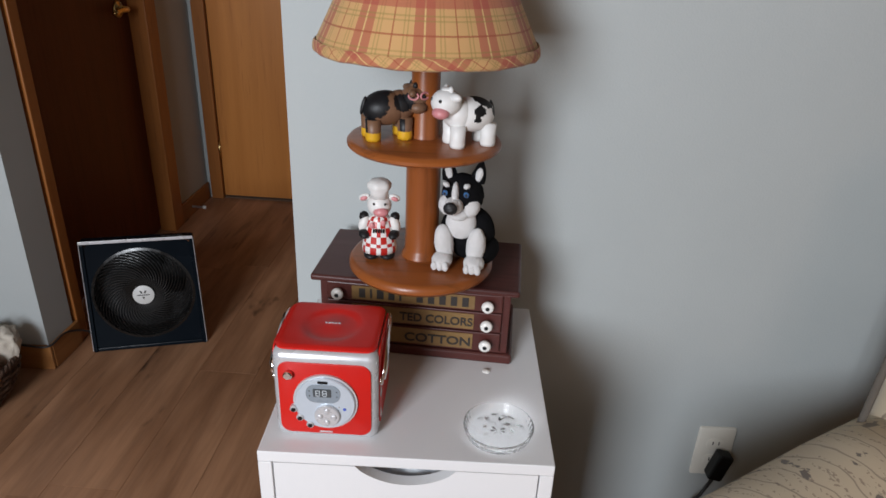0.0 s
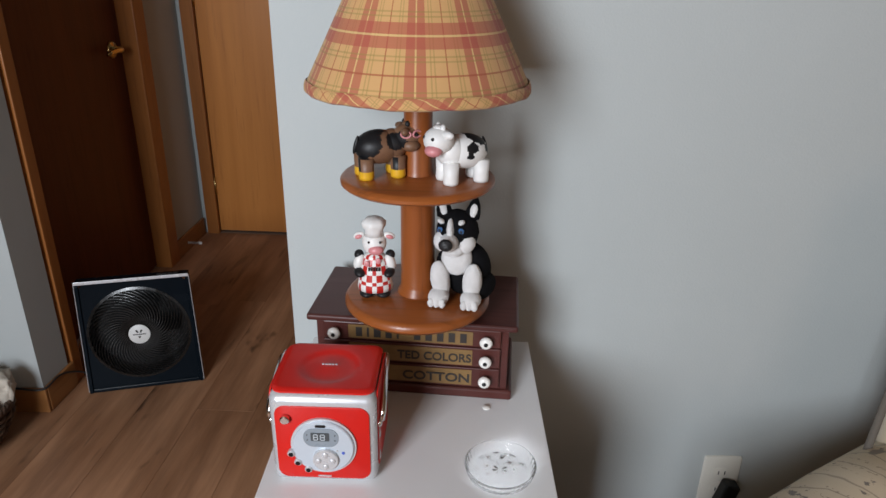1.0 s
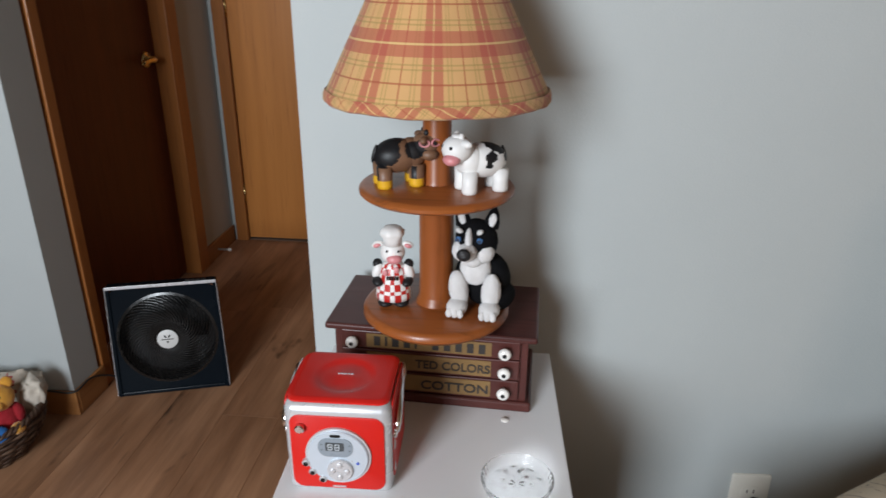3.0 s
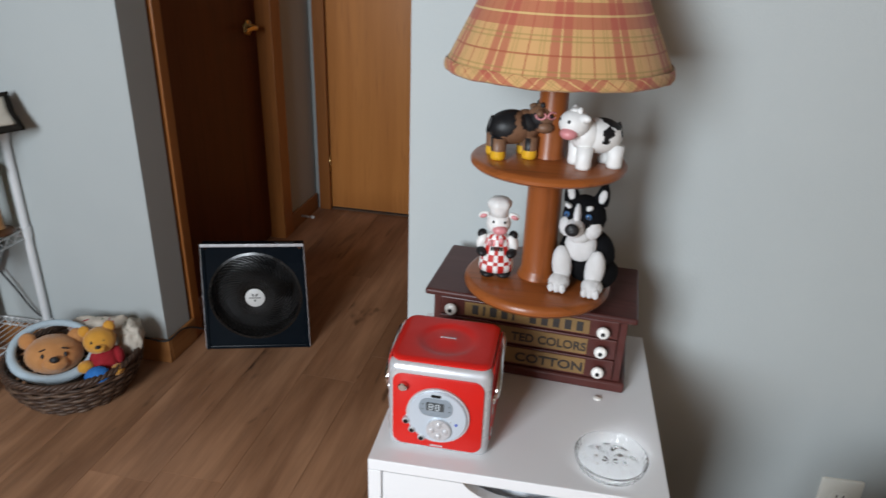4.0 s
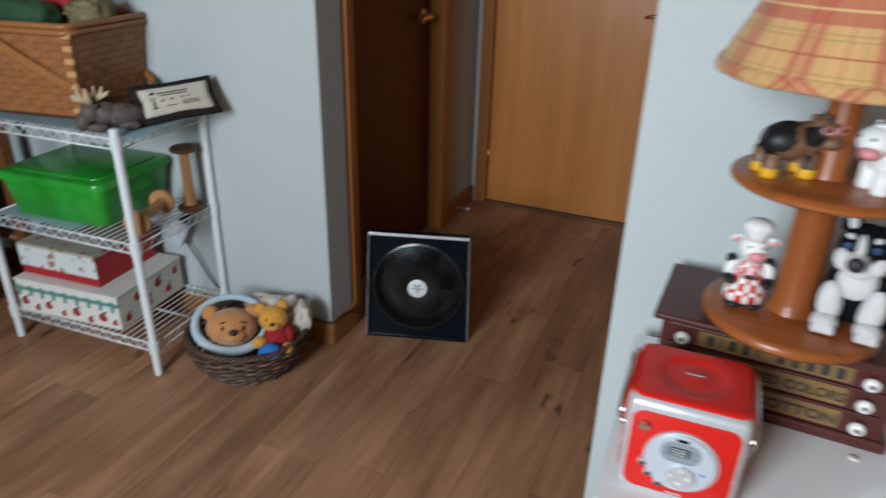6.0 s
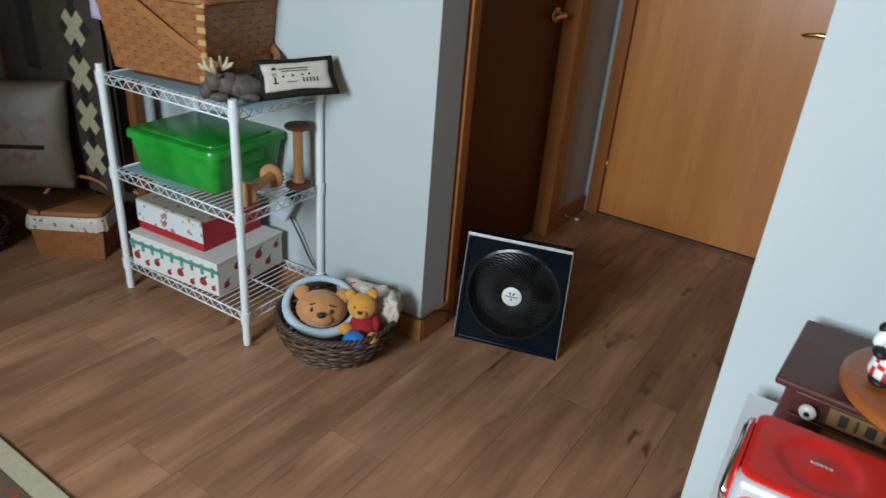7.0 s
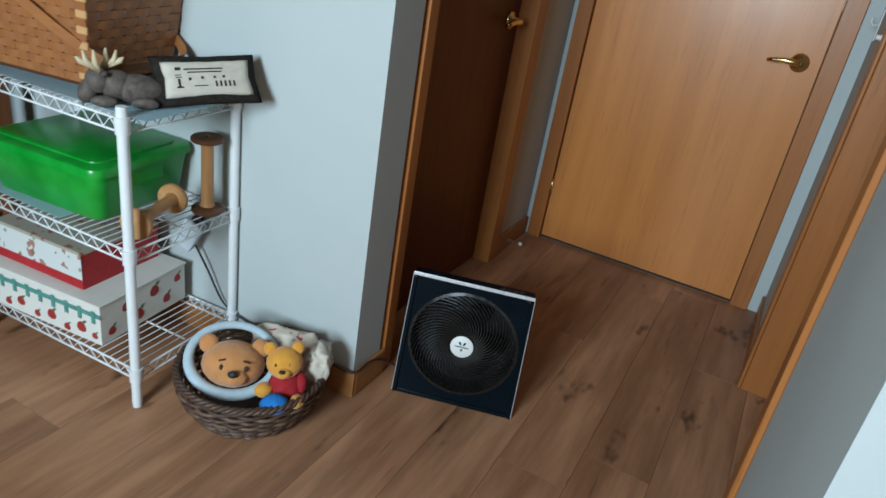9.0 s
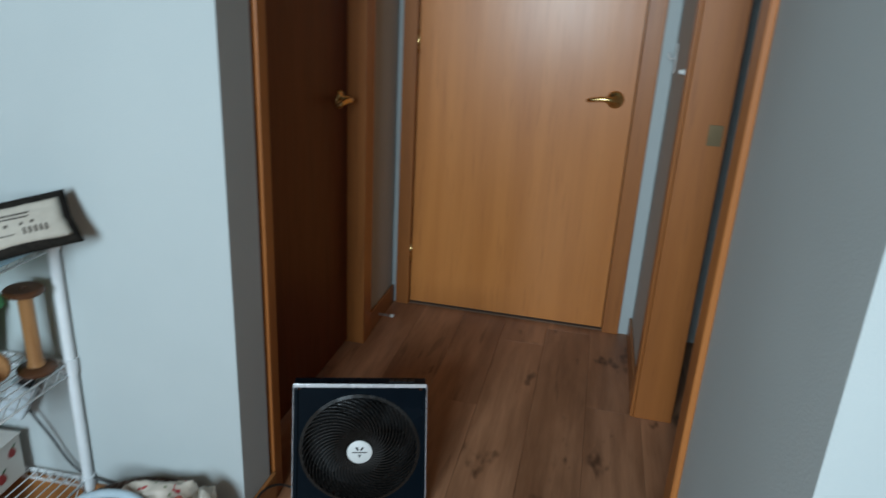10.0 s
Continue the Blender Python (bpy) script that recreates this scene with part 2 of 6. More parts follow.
def rounded_outline(w, h, r, n=6):
    """Points of a rounded rectangle round the origin."""
    out = []
    for cx, cy, a0 in ((w / 2 - r, h / 2 - r, 0), (-w / 2 + r, h / 2 - r, 90), (-w / 2 + r, -h / 2 + r, 180), (w / 2 - r, -h / 2 + r, 270)):
        for k in range(n + 1):
            a = radians(a0 + 90 * k / n)
            out.append((cx + r * math.cos(a), cy + r * math.sin(a)))
    return out


def slab_bm(outline, z0, z1, bevel=0.0, bm=None):
    """A flat piece with that outline between two heights, its upper rim bevelled."""
    bm = bm or bmesh.new()
    n = len(outline)
    levels = [(z0, 0.0), (z1 - bevel, 0.0)] + ([(z1 - 0.3 * bevel, 0.3 * bevel), (z1, bevel)] if bevel else [(z1, 0.0)])
    if not bevel:
        levels = [(z0, 0.0), (z1, 0.0)]
    cx, cy = sum(p[0] for p in outline) / n, sum(p[1] for p in outline) / n
    span = max(math.hypot(p[0] - cx, p[1] - cy) for p in outline)
    rings = [[bm.verts.new((cx + (x - cx) * (1 - inset / span), cy + (y - cy) * (1 - inset / span), z)) for x, y in outline] for z, inset in levels]
    for a, b in zip(rings, rings[1:]):
        for k in range(n):
            bm.faces.new((a[k], a[(k + 1) % n], b[(k + 1) % n], b[k]))
    bm.faces.new(rings[0][::-1])
    bm.faces.new(rings[-1])
    return bm


def moved(bm, m):
    bmesh.ops.transform(bm, matrix=m, verts=bm.verts)
    return bm


def lettering(name, text, size, m, mat, parent, align="RIGHT", depth=0.0006, stretch=1.0):
    """Raised letters of the built-in font as one mesh."""
    cu = bpy.data.curves.new(name, "FONT")
    cu.body, cu.size, cu.extrude, cu.align_x, cu.offset = text, size, depth, align, size * 0.022
    tmp = new("letters_tmp", cu)
    me = bpy.data.meshes.new_from_object(tmp.evaluated_get(bpy.context.evaluated_depsgraph_get()))
    bpy.data.objects.remove(tmp)
    me.transform(Matrix.Diagonal((stretch, 1, 1, 1)))
    return part(name, me, mat, parent, m=m)


def setting(name, bm, mat, label, smooth=False):
    return tagged(part(name, bm, mat, smooth=smooth), label, kind="structure")


# ---- the setting ----
H = 2.44
SLOPE = math.tan(radians(3.2))


def wall_bm(x0, x1, y0, y1, thick, z0=0.0, z1=H):
    """A wall whose front face runs from (x0, y0) to (x1, y1), thick towards +y."""
    bm = bmesh.new()
    low = [bm.verts.new(p) for p in ((x0, y0, z0), (x1, y1, z0), (x1, y1 + thick, z0), (x0, y0 + thick, z0))]
    high = [bm.verts.new((v.co.x, v.co.y, z1)) for v in low]
    for k in range(4):
        j = (k + 1) % 4
        bm.faces.new((low[k], low[j], high[j], high[k]))
    bm.faces.new(low[::-1])
    bm.faces.new(high)
    return bm


XL, YL = -1.225, 1.815     # corner of the passage beside the wire shelf
XR, YR = -0.257, 1.200     # corner of the passage beside the lamp
YE = 3.29                  # end wall of the passage
XF = -1.305                # far stretch of the passage's side

setting("wall_lamp", wall_bm(XR, 2.9, YR, YR + (2.9 - XR) * SLOPE, 0.115), WALL, "pale grey-blue painted wall behind the lamp")
setting("wall_shelf", wall_bm(-4.4, XL, YL - (XL + 4.4) * SLOPE, YL, 0.13), WALL, "pale grey-blue painted wall behind the wire shelf")
setting("wall_passage_near", box_bm(XR, XR + 0.115, YR + 0.115, 1.775, 0, H), WALL, "pale painted side wall of the passage")
setting("wall_passage_far", box_bm(XR, XR + 0.115, 2.69, YE, 0, H), WALL, "pale painted side wall of the passage")
setting("wall_passage_head", box_bm(XR, XR + 0.115, 1.776, 2.689, 2.06, H), WALL, "pale painted wall over the open doorway")
setting("wall_hall_left", box_bm(XF - 0.12, XF, 2.86, YE, 0, H), WALL, "pale painted side wall of the passage")
setting("wall_hall_head", box_bm(XF - 0.12, XF, YL + 0.131, 2.859, 2.08, H), WALL, "pale painted wall over the brown door")
setting("wall_end_left", box_bm(XF - 0.12, -1.235, YE + 0.001, YE + 0.12, 0, H), WALL, "pale painted end wall of the passage")
setting("wall_end_right", box_bm(-0.363, XR + 0.115, YE + 0.001, YE + 0.12, 0, H), WALL, "pale painted end wall of the passage")
setting("wall_end_head", box_bm(-1.234, -0.364, YE + 0.001, YE + 0.12, 2.06, H), WALL, "pale painted wall over the oak door")
setting("wall_left", box_bm(-4.52, -4.4, -1.7, 1.8, 0, H), DARK_WALL, "unseen brown wall that keeps light in the room low")
setting("wall_right", box_bm(2.9, 3.02, -1.7, 1.6, 0, H), DARK_WALL, "unseen brown wall that keeps light in the room low")
# the dark room beyond the open doorway
setting("wall_side_room", box_bm(1.2, 1.3, 1.5, 3.41, 0, H), WALL, "wall of the unlit side room")
setting("wall_side_room_back", box_bm(XR + 0.116, 1.2, 3.3, 3.41, 0, H), WALL, "back wall of the unlit side room")
# the window wall behind the camera
for a, b in ((-4.4, -1.6), (-0.36, 1.2), (2.2, 2.9)):
    setting("wall_window", box_bm(a, b, -1.7, -1.58, 0, H), DARK_WALL, "unseen wall between the windows, brown to cut bounced light")
for a, b in ((-1.6, -0.36), (1.2, 2.2)):
    setting("wall_window", box_bm(a + 0.001, b - 0.001, -1.7, -1.58, 0, 0.85), DARK_WALL, "unseen wall under a window, brown to cut bounced light")
    setting("wall_window", box_bm(a + 0.001, b - 0.001, -1.7, -1.58, 2.25, H), DARK_WALL, "unseen wall over a window, brown to cut bounced light")
# Added wall, out of view: blocks window light from the shelf corner.
setting("wall_room_left", box_bm(-4.4, -1.8, -0.32, -0.2, 0, H), DARK_WALL, "unseen brown wall that keeps light in the room low")
setting("ceiling", box_bm(-4.52, 3.02, -1.7, 3.42, H + 0.001, H + 0.1), CEIL, "unseen ceiling, brown to cut bounced light")
floor = setting("floor", box_bm(-4.52, 3.02, -1.7, 3.42, -0.1, -0.0065), SUBFLOOR, "brown wood-look plank floor")
setting("ground", box_bm(-60, 60, -80, 60, -0.4, -0.11), surface("lawn", (0.05, 0.09, 0.03), (0.08, 0.11, 0.04), 0.9), "grass outside the house")


def baseboard(name, x0, y0, x1, y1, h=0.085, t=0.012):
    """A board along a wall foot from one point to the other, standing out to its right-hand side."""
    d = Vector((x1 - x0, y1 - y0, 0))
    a = math.degrees(math.atan2(d.y, d.x))
    bm = box_bm(0, d.length, -t, -0.0005, 0.0005, h, 0.003)
    ob = setting(name, bm, BASEBOARD, "oak baseboard along the wall foot")
    ob.matrix_basis = pose(x0, y0, 0, 0, 0, a)
    return ob


baseboard("baseboard_1", -4.38, YL - (XL + 4.38) * SLOPE, XL + 0.011, YL)
baseboard("baseboard_2", XL, YL, XL, 1.960)
baseboard("baseboard_3", XF, 2.95, XF, YE - 0.014)
baseboard("baseboard_4", XR - 0.011, YR, 2.88, YR + (2.88 - XR) * SLOPE)
baseboard("baseboard_5", XR, 1.70, XR, YR)
baseboard("baseboard_6", XR, YE - 0.014, XR, 2.76)

# casings and jambs
trims = [
    ("trim_brown_door_near", (XL - 0.16, XL + 0.006, 1.962, 2.006, 0, 2.10)),
    ("trim_brown_door_far", (XF - 0.06, XF + 0.018, 2.855, 2.945, 0, 2.10)),
    ("trim_brown_door_head", (XL - 0.16, XL + 0.010, 2.0065, 2.854, 2.035, 2.10)),
    ("trim_open_doorway_near", (XR - 0.014, XR - 0.0005, 1.765, 1.835, 0, 2.06)),
    ("jamb_open_doorway_near", (XR + 0.0, XR + 0.118, 1.7755, 1.838, 0, 2.04)),
    ("jamb_open_doorway_far", (XR - 0.004, XR + 0.119, 2.655, 2.6895, 0, 2.04)),
    ("trim_open_doorway_far", (XR - 0.015, XR - 0.0045, 2.658, 2.72, 0, 2.06)),
    ("trim_oak_door_left", (-1.284, -1.2245, YE - 0.016, YE - 0.0005, 0, 2.09)),
    ("trim_oak_door_right", (-0.3735, -0.306, YE - 0.016, YE - 0.0005, 0, 2.09)),
    ("trim_oak_door_head", (-1.224, -0.374, YE - 0.016, YE - 0.0005, 2.032, 2.09)),
    ("jamb_oak_door_left", (-1.2345, -1.2245, YE, YE + 0.11, 0, 2.05)),
    ("jamb_oak_door_right", (-0.3735, -0.3635, YE, YE + 0.11, 0, 2.05)),
]
for name, (a, b, c, d, e, f) in trims:
    setting(name, box_bm(a, b, c, d, e + 0.0005, f, 0.003), OAK_TRIM, "oak door casing with worn edges")


def lever_handle(parent, m, flip=1):
    """A brass lever with a round rose; it points to local -x (flip 1)."""
    rose = part("handle_rose", moved(lathe_bm([(0, 0), (0.031, 0), (0.033, 0.004), (0.026, 0.010), (0.012, 0.013), (0.011, 0.04), (0, 0.04)], 28), pose(0, 0, 0, 90)), BRASS, parent, "polished brass rose", True, m)
    pts = [(0, -0.040, 0), (-0.02 * flip, -0.046, 0.002), (-0.05 * flip, -0.046, 0.003), (-0.085 * flip, -0.043, -0.002), (-0.105 * flip, -0.040, -0.006)]
    part("lever", tube_bm(pts, [0.010, 0.011, 0.009, 0.008, 0.006], 10), BRASS, rose, "polished brass lever", True)


oak_door = setting("door_oak", box_bm(-1.2215, -0.3765, YE + 0.004, YE + 0.04, 0.014, 2.028, 0.002), OAK, "closed flat oak-veneer door at the passage end")
lever_handle(oak_door, pose(-0.445, YE + 0.004, 0.965))
for z in (0.25, 1.13, 1.85):
    part("hinge", moved(lathe_bm([(0, -0.045), (0.005, -0.045), (0.005, 0.045), (0, 0.045)], 12), pose(-1.2225, YE - 0.003, z)), BRASS, oak_door, "", True)
# Dark strip laid in for the shade of the gap below the door.
setting("threshold_oak_door", box_bm(-1.2235, -0.3745, YE + 0.002, YE + 0.11, 0.0005, 0.006), SUBFLOOR, "dark strip standing in for the shaded gap under the oak door")
brown_door = setting("door_brown", box_bm(XF - 0.085, XF - 0.05, 2.008, 2.853, 0.012, 2.033, 0.002), DARK_DOOR, "closed dark brown flat door in the passage side")
lever_handle(brown_door, pose(XF - 0.05, 2.775, 0.955, 0, 0, 90))
strike = tagged(part("strike_plate", box_bm(-0.19, -0.15, 2.652, 2.6548, 0.93, 0.99, 0.001), surface("dull_brass", (0.20, 0.14, 0.07), (0.14, 0.10, 0.05), 0.5, 0.6)), "steel strike plate on the oak door jamb", "strike plate")


# ---- the white drawer cabinet and what stands on it ----
def drawer_cabinet():
    w, d, h, t = 0.363, 0.375, 0.70, 0.017
    cab = root("drawer_cabinet", pose(-0.0145, 0.787, 0, 0, 0, 2.2), "white lacquered drawer cabinet with a scooped finger pull", "cabinet")
    x = w / 2
    part("top_panel", box_bm(-x, x, 0, d, h - 0.016, h, 0.0012), WHITE_FOIL, cab)
    for a, b in ((-x, -x + t), (x - t, x)):
        part("side_panel", box_bm(a, b, 0, d, 0, h - 0.0165, 0.001), WHITE_FOIL, cab)
    part("back_panel", box_bm(-x + t + 0.0005, x - t - 0.0005, d - 0.012, d - 0.001, 0.05, h - 0.0165), WHITE_FOIL, cab)
    part("plinth", box_bm(-x + t + 0.0005, x - t - 0.0005, 0.02, 0.036, 0, 0.06), WHITE_FOIL, cab)
    xi, top = x - t - 0.0018, h - 0.0175
    for k in range(3):
        z1 = top - k * 0.205
        z0 = z1 - 0.202
        # a front with a shallow scoop cut from its upper edge
        n, half, deep = 20, 0.062, 0.026
        upper = [(-xi, z1)] + [(-half + 2 * half * i / n, z1 - deep * (1 - ((2 * i / n) - 1) ** 2) ** 0.8) for i in range(n + 1)] + [(xi, z1)]
        bm = bmesh.new()
        rows = []
        for y in (0.001, 0.017):
            rows.append(([bm.verts.new((px, y, pz)) for px, pz in upper], [bm.verts.new((px, y, z0)) for px, pz in upper]))
        m = len(upper)
        (fu, fl), (bu, bl) = rows
        for i in range(m - 1):
            bm.faces.new((fl[i], fl[i + 1], fu[i + 1], fu[i]))
            bm.faces.new((bl[i + 1], bl[i], bu[i], bu[i + 1]))
            bm.faces.new((fu[i], fu[i + 1], bu[i + 1], bu[i]))
            bm.faces.new((fl[i + 1], fl[i], bl[i], bl[i + 1]))
        bm.faces.new((fl[0], fu[0], bu[0], bl[0]))
        bm.faces.new((fu[-1], fl[-1], bl[-1], bu[-1]))
        front = part("drawer_front", bm, WHITE_FOIL, cab)
        part("drawer_box", box_bm(-xi + 0.01, xi - 0.01, 0.0175, d - 0.03, z0 + 0.01, z0 + 0.022), WHITE_FOIL, front)
        for a, b in ((-xi + 0.010, -xi + 0.022), (xi - 0.022, xi - 0.010)):
            part("drawer_side", box_bm(a, b, 0.0175, d - 0.03, z0 + 0.0225, z1 - 0.045), WHITE_FOIL, front)
    return cab


cabinet = drawer_cabinet()
PAPER = surface("crumpled_paper", (0.80, 0.84, 0.88), (0.55, 0.60, 0.66), 0.4, scale=40, bump=0.5)
bm = bmesh.new()
bmesh.ops.create_grid(bm, x_segments=14, y_segments=14, size=0.5)
for v in bm.verts:
    v.co = (v.co.x * 0.19, v.co.y * 0.22, 0.03 * noise.noise(Vector((v.co.x * 7, v.co.y * 7, 1))) + 0.05)
bmesh.ops.solidify(bm, geom=bm.faces[:], thickness=0.02)
tagged(part("plastic_bag", bm, PAPER, m=pose(-0.02, 0.93, 0.600), smooth=True), "crumpled pale plastic bag inside the top drawer", "bag")
tagged(part("screw_cap", moved(lathe_bm([(0, 0), (0.0058, 0), (0.0058, 0.0008), (0.005, 0.0016), (0, 0.0018)], 24), pose(0.081, 0.979, 0.7002)), PORCELAIN, smooth=True), "small round white plastic screw cap on the cabinet", "screw cap")

GOLD = surface("gold_label", (0.24, 0.135, 0.045), (0.17, 0.092, 0.03), 0.5, scale=25, bump=0.1)
INK = surface("black_ink", (0.018, 0.014, 0.012), (0.03, 0.022, 0.018), 0.6)


def spool_chest():
    chest = root("spool_chest", pose(-0.030, 1.004, 0.7003, 0, 0, -2.6), "dark red-brown wooden chest of three small lettered drawers", "chest")
    part("body", box_bm(-0.139, 0.139, 0.006, 0.152, 0.010, 0.1150, 0.001), MAHOGANY, chest)
    part("base", box_bm(-0.147, 0.147, 0.0, 0.158, 0, 0.0165, 0.004, 3), MAHOGANY, chest)
    part("top", box_bm(-0.151, 0.151, -0.004, 0.164, 0.1155, 0.1255, 0.0035, 3), MAHOGANY, chest)
    zs = ((0.0868, 0.1146), (0.0534, 0.0850), (0.0198, 0.0516))
    for k, (z0, z1) in enumerate(zs):
        front = part("drawer_front", box_bm(-0.128, 0.128, 0.0005, 0.0058, z0, z1, 0.0015), MAHOGANY, chest)
        part("label_plate", box_bm(-0.091, 0.088, -0.0006, 0.0004, z0 + 0.0032, z1 - 0.0032), GOLD, front, "aged gold label plate")
        for x in (-0.110, 0.107):
            knob = part("knob", moved(lathe_bm([(0, 0), (0.0045, 0), (0.0045, 0.004), (0.0085, 0.008), (0.0092, 0.011), (0.0075, 0.0145), (0.0035, 0.0155), (0, 0.0155)], 24), pose(x, 0.0004, (z0 + z1) / 2, 90)), PORCELAIN, front, "white porcelain knob", True)
            part("knob_screw", moved(lathe_bm([(0, 0.0150), (0.0030, 0.0150), (0.0030, 0.0163), (0, 0.0165)], 14), pose(x, 0.0004, (z0 + z1) / 2, 90)), BLACK, knob)
    m = pose(0.087, -0.0008, zs[1][0] + 0.0085, 90)
    lettering("lettering", "TED COLORS", 0.0185, m, INK, chest, stretch=0.96)
    lettering("lettering", "COTTON", 0.0195, pose(0.086, -0.0008, zs[2][0] + 0.0080, 90), INK, chest, stretch=1.17)
    # the maker's name, as plain bars of its size
    x = -0.080
    for w in (0.009, 0.003, 0.010, 0.009, 0.003):
        part("name_bar", box_bm(x, x + w, -0.0014, -0.0007, zs[0][0] + 0.0065, zs[0][1] - 0.0065), INK, chest)
        x += w + 0.007
    for k in range(5):
        x = 0.004 + k * 0.0165
        part("name_bar", box_bm(x, x + 0.0092, -0.0014, -0.0007, zs[0][0] + 0.0065, zs[0][1] - 0.0065), INK, chest)
    return chest


spool_chest()


def rounded_box_bm(w, d, h, r, seg=5):
    return box_bm(-w / 2, w / 2, 0, d, 0, h, r, seg)


LCD = surface("display_grey", (0.05, 0.06, 0.065), (0.07, 0.08, 0.085), 0.25, bump=0.02)
LCD_FACE = surface("display_face", (0.24, 0.28, 0.32), (0.21, 0.25, 0.28), 0.3, bump=0.02)
SEGMENT = surface("display_digit", (0.62, 0.68, 0.72), (0.58, 0.64, 0.68), 0.4)
BLUE_DOT = surface("blue_dot", (0.05, 0.12, 0.5), (0.05, 0.1, 0.45), 0.4)


def front_disc(r, y0, y1, cx, cz, n=40, bevel=0.0012):
    return moved(lathe_bm([(0, 0), (r, 0), (r, y1 - y0 - bevel), (r - bevel, y1 - y0), (0, y1 - y0)], n), pose(cx, -y0, cz, 90))


def cd_radio():
    w, d, h = 0.127, 0.113, 0.1265
    radio = root("cd_radio", pose(-0.1165, 0.812, 0.7004, 0, 0, 1.5), "red cube CD radio with silver rounded frame and dial", "radio")
    part("frame", rounded_box_bm(w, d, h, 0.0115, 5), SILVER, radio, "silver plastic frame", 40)
    # red front panel, set into the frame
    part("front_panel", moved(slab_bm(rounded_outline(0.112, 0.104, 0.013), 0, 0.0022, 0.001), pose(0, 0.0008, 0.0605, 90)), RED, radio, "glossy red front panel", 40)
    part("side_panel", moved(slab_bm(rounded_outline(0.097, 0.112, 0.012), 0, 0.0022, 0.001), pose(w / 2 - 0.0008, d / 2 + 0.006, 0.069, 90, 0, 90)), RED, radio, "glossy red side panel", 40)
    part("side_panel", moved(slab_bm(rounded_outline(0.097, 0.112, 0.012), 0, 0.0022, 0.001), pose(-w / 2 + 0.0008, d / 2 + 0.006, 0.069, 90, 0, -90)), RED, radio, "glossy red side panel", 40)
    # the lid with a dished round hollow
    bm = bmesh.new()
    nx, ny = 44, 40
    lw, ld = 0.1225, 0.108
    grid = []
    for j in range(ny + 1):
        row = []
        for i in range(nx + 1):
            x, y = -lw / 2 + lw * i / nx, 0.0060 + ld * j / ny
            r = math.hypot(x, (y - 0.060))
            dish = -0.0032 * (1 / (1 + math.exp((r - 0.034) / 0.0022))) + 0.0022 * math.exp(-(r / 0.013) ** 2)
            edge = min(i, nx - i, j, ny - j)
            ex, ey = max(0, abs(x) - (lw / 2 - 0.014)), max(0, abs(y - 0.006 - ld / 2) - (ld / 2 - 0.014))
            if ex > 0 and ey > 0:                                   # rounded corners
                big, q = max(ex, ey), math.hypot(ex, ey)
                x -= math.copysign(ex - ex * big / q, x)
                y -= math.copysign(ey - ey * big / q, y - 0.006 - ld / 2)
            row.append(bm.verts.new((x, y, h + 0.0035 + dish - (0.0022 if edge == 0 else 0.0008 if edge == 1 else 0.0))))
        grid.append(row)
    for j in range(ny):
        for i in range(nx):
            bm.faces.new((grid[j][i], grid[j][i + 1], grid[j + 1][i + 1], grid[j + 1][i]))
    made = bmesh.ops.extrude_edge_only(bm, edges=[e for e in bm.edges if e.is_boundary])["geom"]
    for v in made:
        if isinstance(v, bmesh.types.BMVert):
            v.co.z = h - 0.001
    lid = part("lid", bm, RED, radio, "glossy red lid with a round hollow", 35)
    for k in range(5):
        part("badge_bar", box_bm(-0.009 + k * 0.004, -0.0062 + k * 0.004, 0.0585, 0.0602, h + 0.0052, h + 0.0060), SILVER, lid)
    # dial
    cx, cz = 0.001, 0.0590
    dial = part("dial", front_disc(0.0405, 0.0012, 0.0075, cx, cz, 56), DIAL, radio, "pale silver round control dial", 40)
    part("dial_rim", moved(lathe_bm([(0.0402, 0.0), (0.0435, 0.0), (0.0435, 0.003), (0.0402, 0.003)], 56, True), pose(cx, -0.0012, cz, 90)), SILVER, dial, "", 40)
    part("badge", moved(slab_bm(rounded_outline(0.014, 0.0042, 0.002), 0, 0.0006), pose(cx - 0.002, -0.0075, cz + 0.0345, 90)), BLACK, dial)
    disp = part("display", moved(slab_bm(rounded_outline(0.046, 0.029, 0.013), 0, 0.0008), pose(cx - 0.002, -0.0075, cz + 0.0165, 90)), LCD_FACE, dial, "grey display surround")
    part("display_glass", moved(slab_bm(rounded_outline(0.024, 0.0125, 0.001), 0, 0.0008), pose(cx - 0.003, -0.0084, cz + 0.0185, 90)), LCD, disp, "dark liquid crystal display")
    for k in range(2):
        ox = cx - 0.0085 + k * 0.009
        oz = cz + 0.0185
        bm = bmesh.new()
        for a, b, c, e in ((-0.0024, 0.0024, 0.0038, 0.0046), (-0.0024, 0.0024, -0.0004, 0.0004), (-0.0024, 0.0024, -0.0046, -0.0038), (-0.0030, -0.0022, 0.0006, 0.0036), (0.0022, 0.0030, 0.0006, 0.0036), (-0.0030, -0.0022, -0.0036, -0.0006), (0.0022, 0.0030, -0.0036, -0.0006)):
            box_bm(ox + a, ox + b, -0.0098, -0.0093, oz + c, oz + e, bm=bm)
        part("digit", bm, SEGMENT, disp)
    for ox, oz in ((-0.020, 0.021), (-0.020, 0.013), (0.0165, 0.021), (0.0165, 0.013)):
        part("mark", front_disc(0.0008, 0.0084, 0.009, cx + ox, cz + oz, 10, 0.0002), BLACK, disp)
    dial.matrix_basis = pose(cx, 0, cz) @ Matrix.Diagonal((0.9, 1.0, 0.9, 1.0)) @ pose(-cx, 0, -cz)
    knob = part("control_pad", front_disc(0.0172, 0.0075, 0.0115, cx + 0.003, cz - 0.0180, 40), SILVER, dial, "bright silver four-way button", 40)
